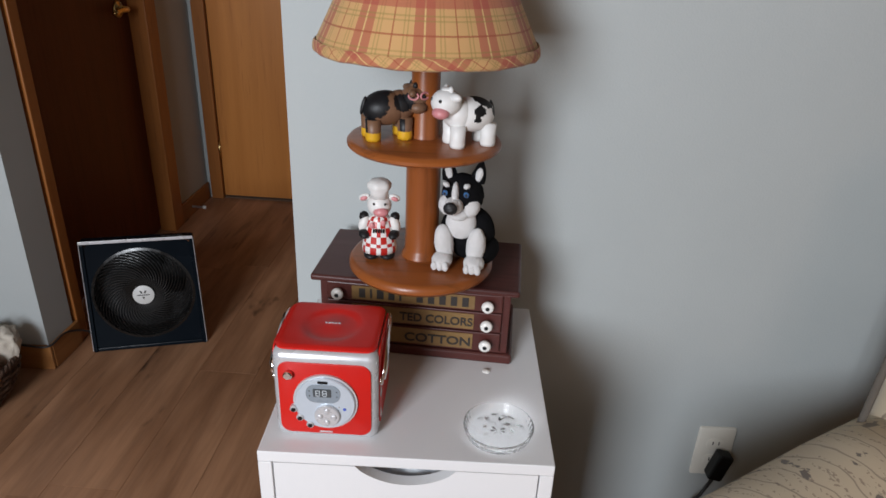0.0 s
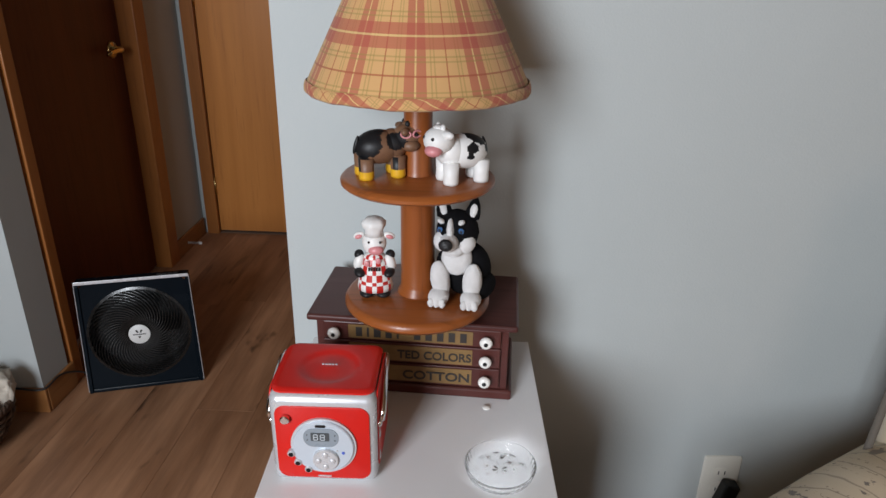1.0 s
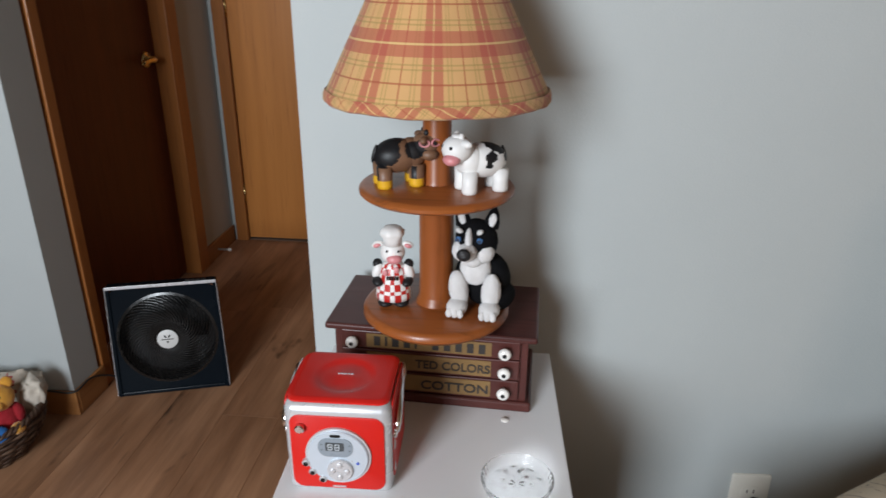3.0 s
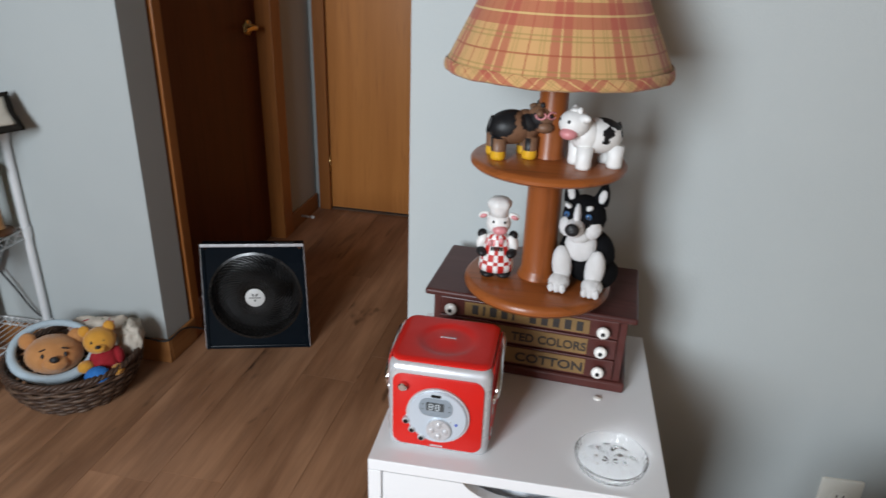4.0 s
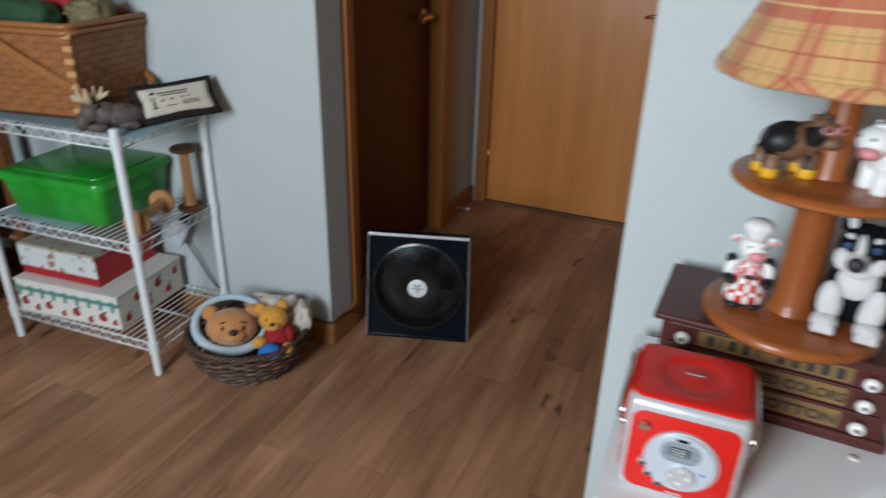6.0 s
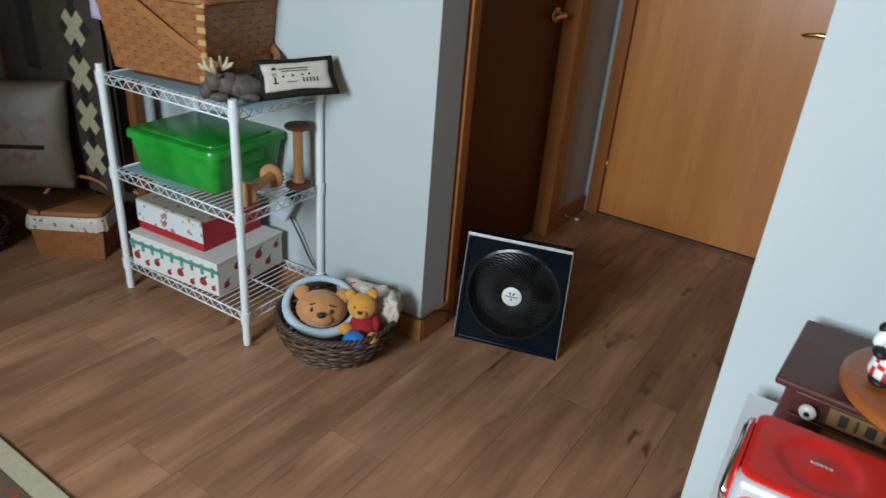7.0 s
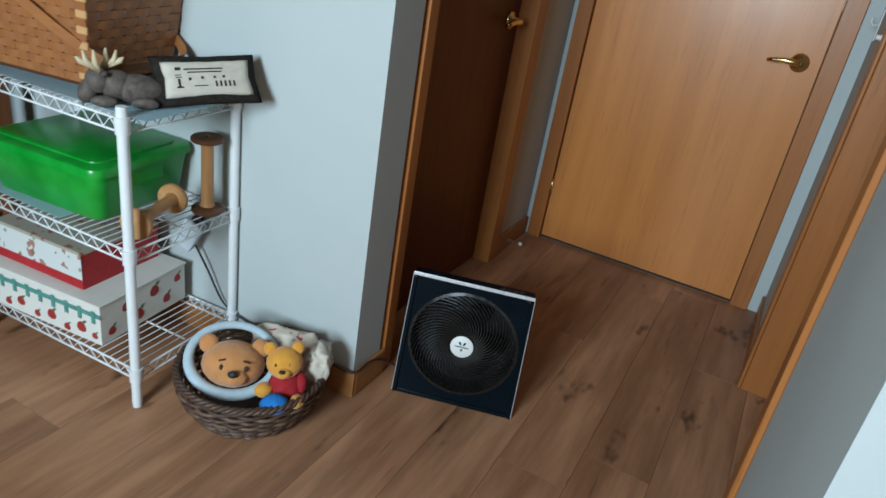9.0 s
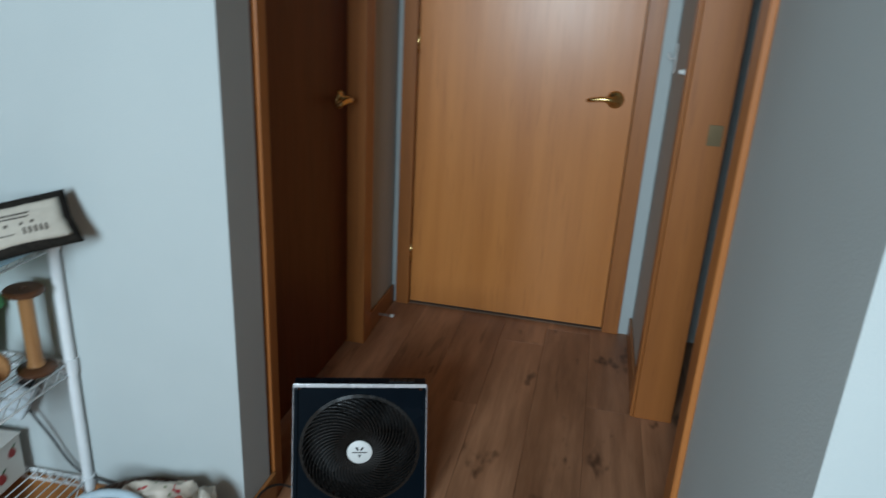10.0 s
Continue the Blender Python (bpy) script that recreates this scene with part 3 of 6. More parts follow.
    for a in (0, 90, 180, 270):
        part("pad_dimple", moved(blob_bm((0, 0, 0), (0.0042, 0.0016, 0.0042), seg=12, rings=8), pose(cx + 0.003 + 0.0095 * math.sin(radians(a)), -0.0118, cz - 0.018 + 0.0095 * math.cos(radians(a)))), EDGE_SILVER, knob, "", True)
    part("mark", front_disc(0.0022, 0.0075, 0.0083, cx + 0.0265, cz - 0.0075, 14, 0.0003), BLUE_DOT, dial, "small blue mark")
    part("mark", front_disc(0.0014, 0.0075, 0.0083, cx + 0.0185, cz - 0.0045, 12, 0.0003), SILVER, dial)
    for ox, oz in ((-0.0385, -0.010), (-0.0310, -0.0225), (-0.0190, -0.0325)):
        jack = part("socket", front_disc(0.0046, 0.003, 0.0095, cx + ox, cz + oz, 20), SILVER, radio, "silver socket ring", 40)
        part("socket_hole", front_disc(0.0030, 0.0095, 0.0101, cx + ox, cz + oz, 16, 0.0002), BLACK, jack)
    part("power_button", front_disc(0.0056, 0.003, 0.0085, cx - 0.0435, cz + 0.0375, 24), CHROME, radio, "round chrome button", 40)
    part("red_foot_mark", box_bm(-0.008, 0.008, -0.0026, -0.0015, 0.0115, 0.0132), SILVER, radio)
    # folding handle ends on both sides
    for s in (-1, 1):
        x = s * (w / 2 + 0.004)
        pts = [(x, 0.020, 0.080), (x + s * 0.001, 0.026, 0.090), (x + s * 0.001, 0.045, 0.104), (x, 0.070, 0.114), (x, 0.092, 0.119), (x - s * 0.002, 0.106, 0.120)]
        part("handle", tube_bm(pts, [0.004, 0.0048, 0.0042, 0.004, 0.004, 0.003], 10), CHROME, radio, "bright chrome folding handle", True)
        part("hinge_cap", moved(lathe_bm([(0, 0), (0.006, 0), (0.006, 0.004), (0.004, 0.0055), (0, 0.0055)], 20), pose(s * (w / 2 - 0.0006), 0.020, 0.078, 0, 90 * s)), CHROME, radio, "", True)
        for z in (0.030, 0.062):
            part("side_button", moved(blob_bm((0, 0, 0), (0.002, 0.003, 0.008), seg=12, rings=8), pose(s * (w / 2 + 0.0012), 0.0195, z)), SILVER, radio, "", True)
    return radio


cd_radio()

GLASS = bpy.data.materials.new("clear_pressed_glass")
GLASS.use_nodes = True
g = GLASS.node_tree.nodes["Principled BSDF"]
g.inputs["Transmission Weight"].default_value, g.inputs["Roughness"].default_value, g.inputs["IOR"].default_value = 1.0, 0.05, 1.40
g.inputs["Base Color"].default_value = (0.97, 0.98, 0.98, 1)


def glass_dish():
    n = 144
    prof = [(0.0, 0.0006), (0.036, 0.0006), (0.038, 0.0), (0.0405, 0.0012), (0.0428, 0.006), (0.0440, 0.0115), (0.0450, 0.0128), (0.0450, 0.0142), (0.0438, 0.0148), (0.0425, 0.0140), (0.0415, 0.0115), (0.0400, 0.0065), (0.0385, 0.0045)]
    prof += [(0.0385 * (1 - k / 16), 0.0042) for k in range(1, 17)]
    bm = lathe_bm(prof, n)
    for v in bm.verts:
        r = math.hypot(v.co.x, v.co.y)
        a = math.atan2(v.co.y, v.co.x)
        if r > 0.0400 and 0.001 < v.co.z < 0.0125:                   # fluted wall
            k = 1 + 0.010 * math.cos(36 * a)
            v.co.x *= k
            v.co.y *= k
        elif r < 0.037 and v.co.z > 0.003:                          # pressed leaves in the bottom
            v.co.z += min(1, r / 0.012) * 0.0017 * math.cos(8 * a + 60 * r) * math.sin(r / 0.037 * math.pi * 3) + 0.0005 * noise.noise(v.co * 260)
    ob = part("glass_dish", bm, GLASS, smooth=50, m=pose(0.0975, 0.846, 0.7003))
    ob.visible_shadow = False
    return tagged(ob, "round clear pressed-glass dish with a fluted rim", "dish")


glass_dish()


# ---- the spool lamp ----
def plaid(name, diagonal=False):
    """Woven plaid in tan and brick red, from the turned surface's own coordinates."""
    m, t, s = material(name)
    uvn = t.nodes.new("ShaderNodeUVMap")
    uvn.uv_map = "uv"
    sep = t.nodes.new("ShaderNodeSeparateXYZ")
    t.links.new(uvn.outputs[0], sep.inputs[0])
    u, v = calc(t, "MULTIPLY", sep.outputs[0], 11.0), calc(t, "MULTIPLY", sep.outputs[1], 2.35)
    if diagonal:
        u, v = calc(t, "ADD", calc(t, "MULTIPLY", sep.outputs[0], 14.0), calc(t, "MULTIPLY", sep.outputs[1], 0.35)), calc(t, "SUBTRACT", calc(t, "MULTIPLY", sep.outputs[1], 0.5), calc(t, "MULTIPLY", sep.outputs[0], 10.0))
    else:
        v = calc(t, "ADD", v, 0.53)

    def band(c, centre, half):
        off = calc(t, "ABSOLUTE", calc(t, "SUBTRACT", calc(t, "FRACT", c), centre))
        return calc(t, "LESS_THAN", off, half)

    col = (0.56, 0.315, 0.130)
    for c in (u, v):
        wide = calc(t, "ADD", band(c, 0.27, 0.075), band(c, 0.45, 0.075))
        col = mixed(t, calc(t, "MULTIPLY", calc(t, "MINIMUM", wide, 1.0), 0.70), col, (0.36, 0.055, 0.045))
        col = mixed(t, calc(t, "MULTIPLY", band(c, 0.36, 0.013), 0.7), col, (0.62, 0.42, 0.18))
        col = mixed(t, calc(t, "MULTIPLY", band(c, 0.86, 0.012), 0.75), col, (0.30, 0.05, 0.025))
        green = calc(t, "ADD", calc(t, "ADD", band(c, 0.60, 0.011), band(c, 0.66, 0.011)), calc(t, "ADD", band(c, 0.10, 0.011), band(c, 0.04, 0.011)))
        col = mixed(t, calc(t, "MULTIPLY", green, 0.45), col, (0.20, 0.17, 0.04))
    vec = coords(t)
    mottle = noise_of(t, vec, 25.0)
    weave = noise_of(t, vec, 900.0, 2.0)
    col = mixed(t, calc(t, "MULTIPLY", mottle, 0.25), col, (0.34, 0.17, 0.05))
    t.links.new(col, s.inputs["Base Color"])
    s.inputs["Roughness"].default_value = 0.9
    s.inputs["Sheen Weight"].default_value = 0.15
    bumped(t, s, weave, 0.35, 0.0008)
    return m


PLAID, PLAID_TRIM = plaid("plaid_cotton"), plaid("plaid_cotton_bias", True)


def spool_lamp():
    lamp = root("table_lamp", pose(-0.0235, 1.031, 0.8261), "turned wooden spool table lamp with plaid fabric shade", "lamp")
    rim = [(0.094, 0.0), (0.0995, 0.002), (0.1025, 0.006), (0.1025, 0.011), (0.0995, 0.0155), (0.095, 0.0175)]
    part("base_block", lathe_bm([(0, 0), (0.066, 0), (0.068, 0.002), (0.068, 0.0148), (0, 0.0148)], 48), SPOOL_WOOD, lamp, "", 35)
    part("lower_disc", moved(lathe_bm([(0, 0)] + rim + [(0.0, 0.0175)], 72), pose(0, 0, 0.015)), DISC_WOOD, lamp, "", 35)
    part("upper_disc", moved(lathe_bm([(0, 0)] + [(r, z * 0.75) for r, z in rim] + [(0.0, 0.0131)], 72), pose(0, 0, 0.193)), DISC_WOOD, lamp, "", 35)
    part("post", lathe_bm([(0, 0.0326), (0.0285, 0.0326), (0.0275, 0.037), (0.0245, 0.041), (0.0235, 0.045), (0.0235, 0.185), (0.0248, 0.189), (0.0248, 0.1928), (0, 0.1928)], 40), SPOOL_WOOD, lamp, "", 35)
    part("upper_post", lathe_bm([(0, 0.2063), (0.021, 0.2063), (0.0192, 0.212), (0.0182, 0.33), (0, 0.33)], 36), SPOOL_WOOD, lamp, "", 35)
    part("socket", lathe_bm([(0, 0.3302), (0.014, 0.3302), (0.017, 0.345), (0.016, 0.375), (0, 0.375)], 24), BRASS, lamp, "brass lamp socket", 35)
    bulb = lathe_bm([(0, 0.3752), (0.012, 0.3752), (0.013, 0.39), (0.028, 0.42), (0.03, 0.44), (0.02, 0.465), (0, 0.472)], 24)
    part("bulb", bulb, OFF_WHITE, lamp, "unlit white bulb", True)
    z0, z1, r0, r1 = 0.318, 0.512, 0.1395, 0.046
    outer = [(r0 + (r1 - r0) * k / 14, z0 + 0.007 + (z1 - z0 - 0.007) * k / 14) for k in range(15)]
    shade = part("shade", lathe_bm(outer, 96, uv=True), PLAID, lamp, "tan and red plaid cotton shade", True)
    mod = shade.modifiers.new("thickness", "SOLIDIFY")
    mod.thickness, mod.offset = 0.0014, -1
    # the gathered bias trim round the lower edge
    bm = lathe_bm([(r0 - 0.0010, z0 + 0.0120), (r0 + 0.0008, z0 + 0.010), (r0 + 0.0022, z0 + 0.005), (r0 + 0.0024, z0 + 0.001), (r0 + 0.001, z0 - 0.0015), (r0 - 0.0025, z0 + 0.001), (r0 - 0.003, z0 + 0.008)], 144, uv=True)
    for v in bm.verts:
        a = math.atan2(v.co.y, v.co.x)
        v.co.z += 0.0006 * math.sin(9 * a + 0.6) + 0.0003 * math.sin(23 * a)
        k = 1 + 0.0015 * math.sin(31 * a) + 0.0012 * math.sin(17 * a + 1)
        v.co.x *= k
        v.co.y *= k
    part("shade_trim", bm, PLAID_TRIM, lamp, "gathered bias-cut plaid edging", True)
    for k in range(3):
        a = radians(120 * k + 20)
        part("spider_arm", tube_bm([(0.005 * math.cos(a), 0.005 * math.sin(a), 0.50), (r1 * math.cos(a), r1 * math.sin(a), 0.508)], 0.0015, 6), BRASS, lamp)
    part("harp_rod", tube_bm([(0, 0, 0.471), (0, 0, 0.503)], 0.003, 8), BRASS, lamp)
    return lamp


spool_lamp()


# ---- figures on the lamp ----
FUR_WHITE = surface("white_plush", (0.72, 0.71, 0.70), (0.62, 0.61, 0.60), 0.95, scale=60, fine=700, bump=0.9, sheen=0.4)
FUR_BLACK = surface("black_plush", (0.004, 0.004, 0.005), (0.008, 0.008, 0.009), 0.95, spec=0.1, scale=60, fine=700, bump=0.9)
EYE_BLUE = surface("blue_glass_eye", (0.05, 0.16, 0.35), (0.03, 0.10, 0.25), 0.12, coat=0.8, bump=0.0)
NOSE = surface("black_felt_nose", (0.008, 0.008, 0.009), (0.014, 0.014, 0.015), 0.6)
GLAZE_WHITE = surface("white_ceramic_glaze", (0.74, 0.73, 0.71), (0.68, 0.67, 0.65), 0.45, scale=40, bump=0.08)
GLAZE_BLACK = surface("black_ceramic_glaze", (0.008, 0.008, 0.009), (0.013, 0.013, 0.014), 0.45, spec=0.3, scale=40, bump=0.08)
GLAZE_BROWN = surface("brown_ceramic_glaze", (0.20, 0.10, 0.055), (0.145, 0.07, 0.038), 0.5, scale=60, bump=0.1)
GLAZE_PINK = surface("pink_ceramic_glaze", (0.62, 0.24, 0.25), (0.56, 0.2, 0.21), 0.4, bump=0.05)
GLAZE_YELLOW = surface("yellow_ceramic_glaze", (0.66, 0.36, 0.02), (0.6, 0.3, 0.02), 0.4, bump=0.05)
GLAZE_RED = surface("red_ceramic_glaze", (0.5, 0.02, 0.015), (0.42, 0.016, 0.012), 0.4, bump=0.05)


def fuzzy(bm, size, depth, amount=0.0012):
    """Makes a plush surface slightly uneven."""
    for v in bm.verts:
        v.co += v.normal * amount * noise.noise(v.co * size) * depth
    return bm


def patched(bm, spots, to, frm=0):
    """Paints the faces near each spot (centre, radius) with another of the mesh's materials."""
    for f in bm.faces:
        if f.material_index != frm:
            continue
        c = f.calc_center_median()
        for p, r in spots:
            d = (c - Vector(p)).length + 0.0022 * noise.noise(c * 260)
            if d < r:
                f.material_index = to
                break
    return bm


def plush_husky():
    W, K, E, N = 0, 1, 2, 3
    bm = bmesh.new()

    b = lambda c, r, mat, turn=(0, 0, 0), seg=40, rings=30: blob_bm(c, r, bm, turn, mat, seg, rings)
    b((0.010, 0.024, 0.040), (0.036, 0.032, 0.042), K, seg=40, rings=28)     # body
    b((-0.001, -0.004, 0.066), (0.0225, 0.0175, 0.0245), W)             # chest
    b((0.036, 0.012, 0.020), (0.016, 0.028, 0.020), K, (0, 0, -20))
    b((-0.026, 0.016, 0.020), (0.012, 0.026, 0.020), K, (0, 0, 20))
    for x in (-0.0235, 0.0235):                                     # front legs and paws
        b((x, -0.012, 0.034), (0.0140, 0.0140, 0.033), W, (14, -5 if x < 0 else 5, 0))
        b((x, -0.022, 0.012), (0.0150, 0.0190, 0.0120), W)
        for k in (-1, 0, 1):
            b((x + k * 0.0080, -0.038, 0.009), (0.0050, 0.0054, 0.0072), W, seg=12, rings=8)
    b((0.030, 0.010, 0.058), (0.015, 0.020, 0.024), K, (0, -16, 0))  # shoulders
    b((-0.022, 0.012, 0.056), (0.011, 0.016, 0.022), K, (0, 16, 0))
    hx, hy, hz = -0.003, 0.000, 0.106
    h = lambda c, r, mat, turn=(0, 0, 0), seg=40, rings=30: b((hx + c[0], hy + c[1], hz + c[2]), r, mat, turn, seg, rings)
    h((0.001, 0.002, 0.001), (0.0305, 0.0290, 0.0315), K, seg=36, rings=26)   # head
    h((-0.018, -0.012, -0.010), (0.0125, 0.0150, 0.0150), W)        # white cheeks
    h((0.015, -0.011, -0.010), (0.0140, 0.0155, 0.0155), W)
    h((-0.001, -0.014, -0.020), (0.0165, 0.0160, 0.0120), W)        # chin
    h((-0.006, -0.028, -0.006), (0.0135, 0.0215, 0.0125), W, (-4, 0, 0))     # muzzle
    h((-0.005, -0.0235, 0.010), (0.0050, 0.0085, 0.0170), W, (-20, -4, 0))   # blaze
    h((-0.007, -0.0485, -0.0020), (0.0098, 0.0065, 0.0085), N)       # nose
    for x, z in ((-0.0190, 0.0225), (0.0100, 0.0225)):               # brows
        h((x, -0.0215, z), (0.0050, 0.0040, 0.0034), W, (0, 24 if x < 0 else -24, 0), 14, 10)
    for x in (-0.0195, 0.0105):
        h((x, -0.0262, 0.0118), (0.0040, 0.003, 0.0040), E, seg=14, rings=10)
        h((x, -0.0289, 0.0118), (0.0022, 0.0012, 0.0022), N, seg=10, rings=8)
    for x, lean in ((-0.0205, -10), (0.0225, 12)):                   # pointed ears
        ear = lathe_bm([(0, -0.012), (0.0115, -0.012), (0.0105, -0.002), (0.0070, 0.010), (0.0030, 0.019), (0, 0.022)], 20)
        me = bpy.data.meshes.new("tmp")
        moved(ear, pose(hx + x, hy + 0.004, hz + 0.034, 4, lean) @ Matrix.Diagonal((1.0, 0.55, 1.0, 1.0))).to_mesh(me)
        ear.free()
        first = len(bm.faces)
        bm.from_mesh(me)
        bpy.data.meshes.remove(me)
        bm.faces.ensure_lookup_table()
        for f in bm.faces[first:]:
            f.material_index = K
        h((x + 0.0008, -0.0012, 0.0340), (0.0052, 0.0024, 0.0110), W, (4, lean, 0), 14, 10)
    bm.normal_update()
    fuzzy(bm, 700, 1.0, 0.0011)
    ob = part("plush_dog", bm, [FUR_WHITE, FUR_BLACK, EYE_BLUE, NOSE], smooth=True, m=pose(0.0335, 1.010, 0.8590, 0, 0, -8) @ Matrix.Scale(0.94, 4))
    return tagged(ob, "sitting black and white plush husky toy on the lamp", "plush toy")


def cow_figure(name, m, label, body, patch, hoof, glasses):
    """A small standing ceramic cow; it faces local -x, its head turned to the side."""
    B, P, K, H, G = 0, 1, 2, 3, 4
    bm = bmesh.new()
    b = lambda c, r, mat, turn=(0, 0, 0), seg=24, rings=16: blob_bm(c, r, bm, turn, mat, seg, rings)
    b((0.008, 0, 0.041), (0.029, 0.0225, 0.0235), B, seg=112, rings=72)
    b((-0.010, 0, 0.043), (0.019, 0.0200, 0.0215), B, seg=72, rings=48)
    for x in (-0.014, 0.026):
        for y in (-0.0115, 0.0115):
            bm2 = lathe_bm([(0, 0.0), (0.0088, 0.0), (0.0096, 0.004), (0.0092, 0.012), (0.0098, 0.030), (0, 0.031)], 24)
            me = bpy.data.meshes.new("tmp")
            moved(bm2, pose(x, y, 0.0)).to_mesh(me)
            bm2.free()
            first = len(bm.faces)
            bm.from_mesh(me)
            bpy.data.meshes.remove(me)
            bm.faces.ensure_lookup_table()
            for f in bm.faces[first:]:
                f.material_index = H if f.calc_center_median().z < 0.008 else B
    sg = -1 if glasses else 1                                       # the side to which the head is turned
    hx, hy, hz = -0.028, -0.006 * sg, 0.055 if glasses else 0.060
    b((hx, hy, hz), (0.0185, 0.0180, 0.0180), B, seg=32, rings=24)
    if glasses:                                                     # face turned to the flank
        b((hx, hy + 0.013, hz - 0.010), (0.0115, 0.0105, 0.0085), B)
    else:
        b((hx - 0.010, hy - 0.008 * sg, hz - 0.011), (0.0105, 0.0110, 0.0082), G)
    for dx, dy in ((0.004, -0.017), (0.008, 0.016)):
        b((hx + dx, hy + dy, hz + 0.010), (0.005, 0.008, 0.0055), B, (0, 0, 30 if dy < 0 else -30), 14, 10)
    for dx, dy in ((-0.0070, -0.0165), (0.0070, -0.0165)) if glasses else ((-0.0135, -0.012), (-0.0175, 0.003)):
        b((hx + dx + 0.0005, hy + dy * sg, hz + 0.005), (0.0020, 0.0020, 0.0024), K, seg=10, rings=8)
    for dy in (-0.007, 0.007):
        b((hx + 0.002, hy + dy, hz + 0.0175), (0.0034, 0.0034, 0.0050), B if not glasses else P, seg=12, rings=8)
    b((hx, hy, hz + 0.017), (0.007, 0.007, 0.004), B, seg=14, rings=10)
    if glasses:
        for dx in (-0.0070, 0.0070):
            ring = [(hx + dx + 0.0055 * math.cos(a), hy + 0.0165 - 0.002 * math.cos(a) * (1 if dx > 0 else -1), hz + 0.006 + 0.0046 * math.sin(a)) for a in [2 * math.pi * k / 16 for k in range(16)]]
            first = len(bm.faces)
            tube_bm(ring, 0.0013, 6, True, bm)
            bm.faces.ensure_lookup_table()
            for f in bm.faces[first:]:
                f.material_index = G
    b((0.036, 0.002, 0.046), (0.0028, 0.0028, 0.013), P, (0, -14, 0), 10, 8)
    b((0.022, 0, 0.026), (0.008, 0.008, 0.006), G, seg=14, rings=10)
    for f in bm.faces:
        if f.material_index == B and f.calc_center_median().x < hx + 0.02 and f.calc_center_median().z > 0.05 and not glasses:
            f.material_index = 5
    patched(bm, patch, P)
    for f in bm.faces:
        if f.material_index == 5:
            f.material_index = B
    ob = part(name, bm, body + [GLAZE_BLACK, hoof, GLAZE_PINK], smooth=True, m=m @ Matrix.Diagonal((1.05, 1.06, 0.94, 1.0)))
    return tagged(ob, label, "cow figurine")


def chef_cow():
    W, R, K, P = 0, 1, 2, 3
    bm = bmesh.new()
    b = lambda c, r, mat, turn=(0, 0, 0), seg=28, rings=20: blob_bm(c, r, bm, turn, mat, seg, rings)
    for x in (-0.0115, 0.0115):
        b((x, -0.004, 0.0065), (0.0115, 0.0150, 0.0065), K)
        b((x, 0, 0.016), (0.0105, 0.011, 0.010), W)
    skirt = lathe_bm([(0, 0.012), (0.025, 0.012), (0.0255, 0.018), (0.022, 0.040), (0.0185, 0.058), (0.014, 0.068), (0, 0.070)], 48)
    bmesh.ops.subdivide_edges(skirt, edges=[e for e in skirt.edges if abs(e.verts[0].co.z - e.verts[1].co.z) > 0.01], cuts=3)
    for v in skirt.verts:
        v.co.y *= 0.82
    for f in skirt.faces:
        c = f.calc_center_median()
        a = math.atan2(c.x, -c.y)
        if c.z > 0.0125 and abs(a) < 1.25 and (math.floor(a / 0.42 + 10.5) + math.floor(c.z / 0.0105)) % 2 == 0:
            f.material_index = R
    me = bpy.data.meshes.new("tmp")
    skirt.to_mesh(me)
    skirt.free()
    bm.from_mesh(me)
    bpy.data.meshes.remove(me)
    for s in (-1, 1):                                               # arms
        b((s * 0.0225, -0.002, 0.056), (0.0075, 0.008, 0.0130), W, (0, s * -18, 0))
        b((s * 0.0225, 0.002, 0.066), (0.0070, 0.008, 0.0075), K)
        b((s * 0.0215, -0.012, 0.043), (0.0075, 0.010, 0.0060), K, (15, 0, s * -25))
        b((s * 0.0215, 0.0, 0.097), (0.0085, 0.004, 0.0055), W, (0, s * 20, 0), 16, 10)
        b((s * 0.0220, -0.003, 0.0965), (0.0055, 0.0025, 0.0034), P, (0, s * 20, 0), 14, 8)
    b((0, 0, 0.086), (0.0175, 0.0165, 0.0185), W)                   # head
    b((0.003, -0.0135, 0.0795), (0.0110, 0.0080, 0.0075), P)
    for x in (-0.007, 0.009):
        b((x, -0.0155, 0.0925), (0.0016, 0.0014, 0.0020), K, seg=10, rings=8)
    hat = lathe_bm([(0, 0.098), (0.0135, 0.098), (0.0130, 0.107), (0.0165, 0.113), (0.0170, 0.119), (0.0120, 0.1245), (0, 0.126)], 28)
    for v in hat.verts:
        k = 1 + (0.05 * math.sin(6 * math.atan2(v.co.y, v.co.x)) if v.co.z > 0.11 else 0)
        v.co.x *= k
        v.co.y *= k
    me = bpy.data.meshes.new("tmp")
    hat.to_mesh(me)
    hat.free()
    bm.from_mesh(me)
    bpy.data.meshes.remove(me)
    for k in range(5):
        box_bm(-0.0085 + k * 0.0036, -0.0060 + k * 0.0036, -0.0178, -0.0168, 0.0475, 0.0535, bm=bm)
    bm.faces.ensure_lookup_table()
    for f in bm.faces[-30:]:
        f.material_index = K
    for c in ((-0.010, -0.0150, 0.058), (0.006, -0.0140, 0.062)):
        b(c, (0.004, 0.002, 0.005), P, seg=12, rings=8)
    ob = part("chef_figurine", bm, [GLAZE_WHITE, GLAZE_RED, GLAZE_BLACK, GLAZE_PINK], smooth=True, m=pose(-0.081, 1.012, 0.8590, 0, 0, 5) @ Matrix.Diagonal((0.95, 0.95, 0.92, 1.0)))
    return tagged(ob, "ceramic cow figurine in a chef hat and checked apron", "figurine")


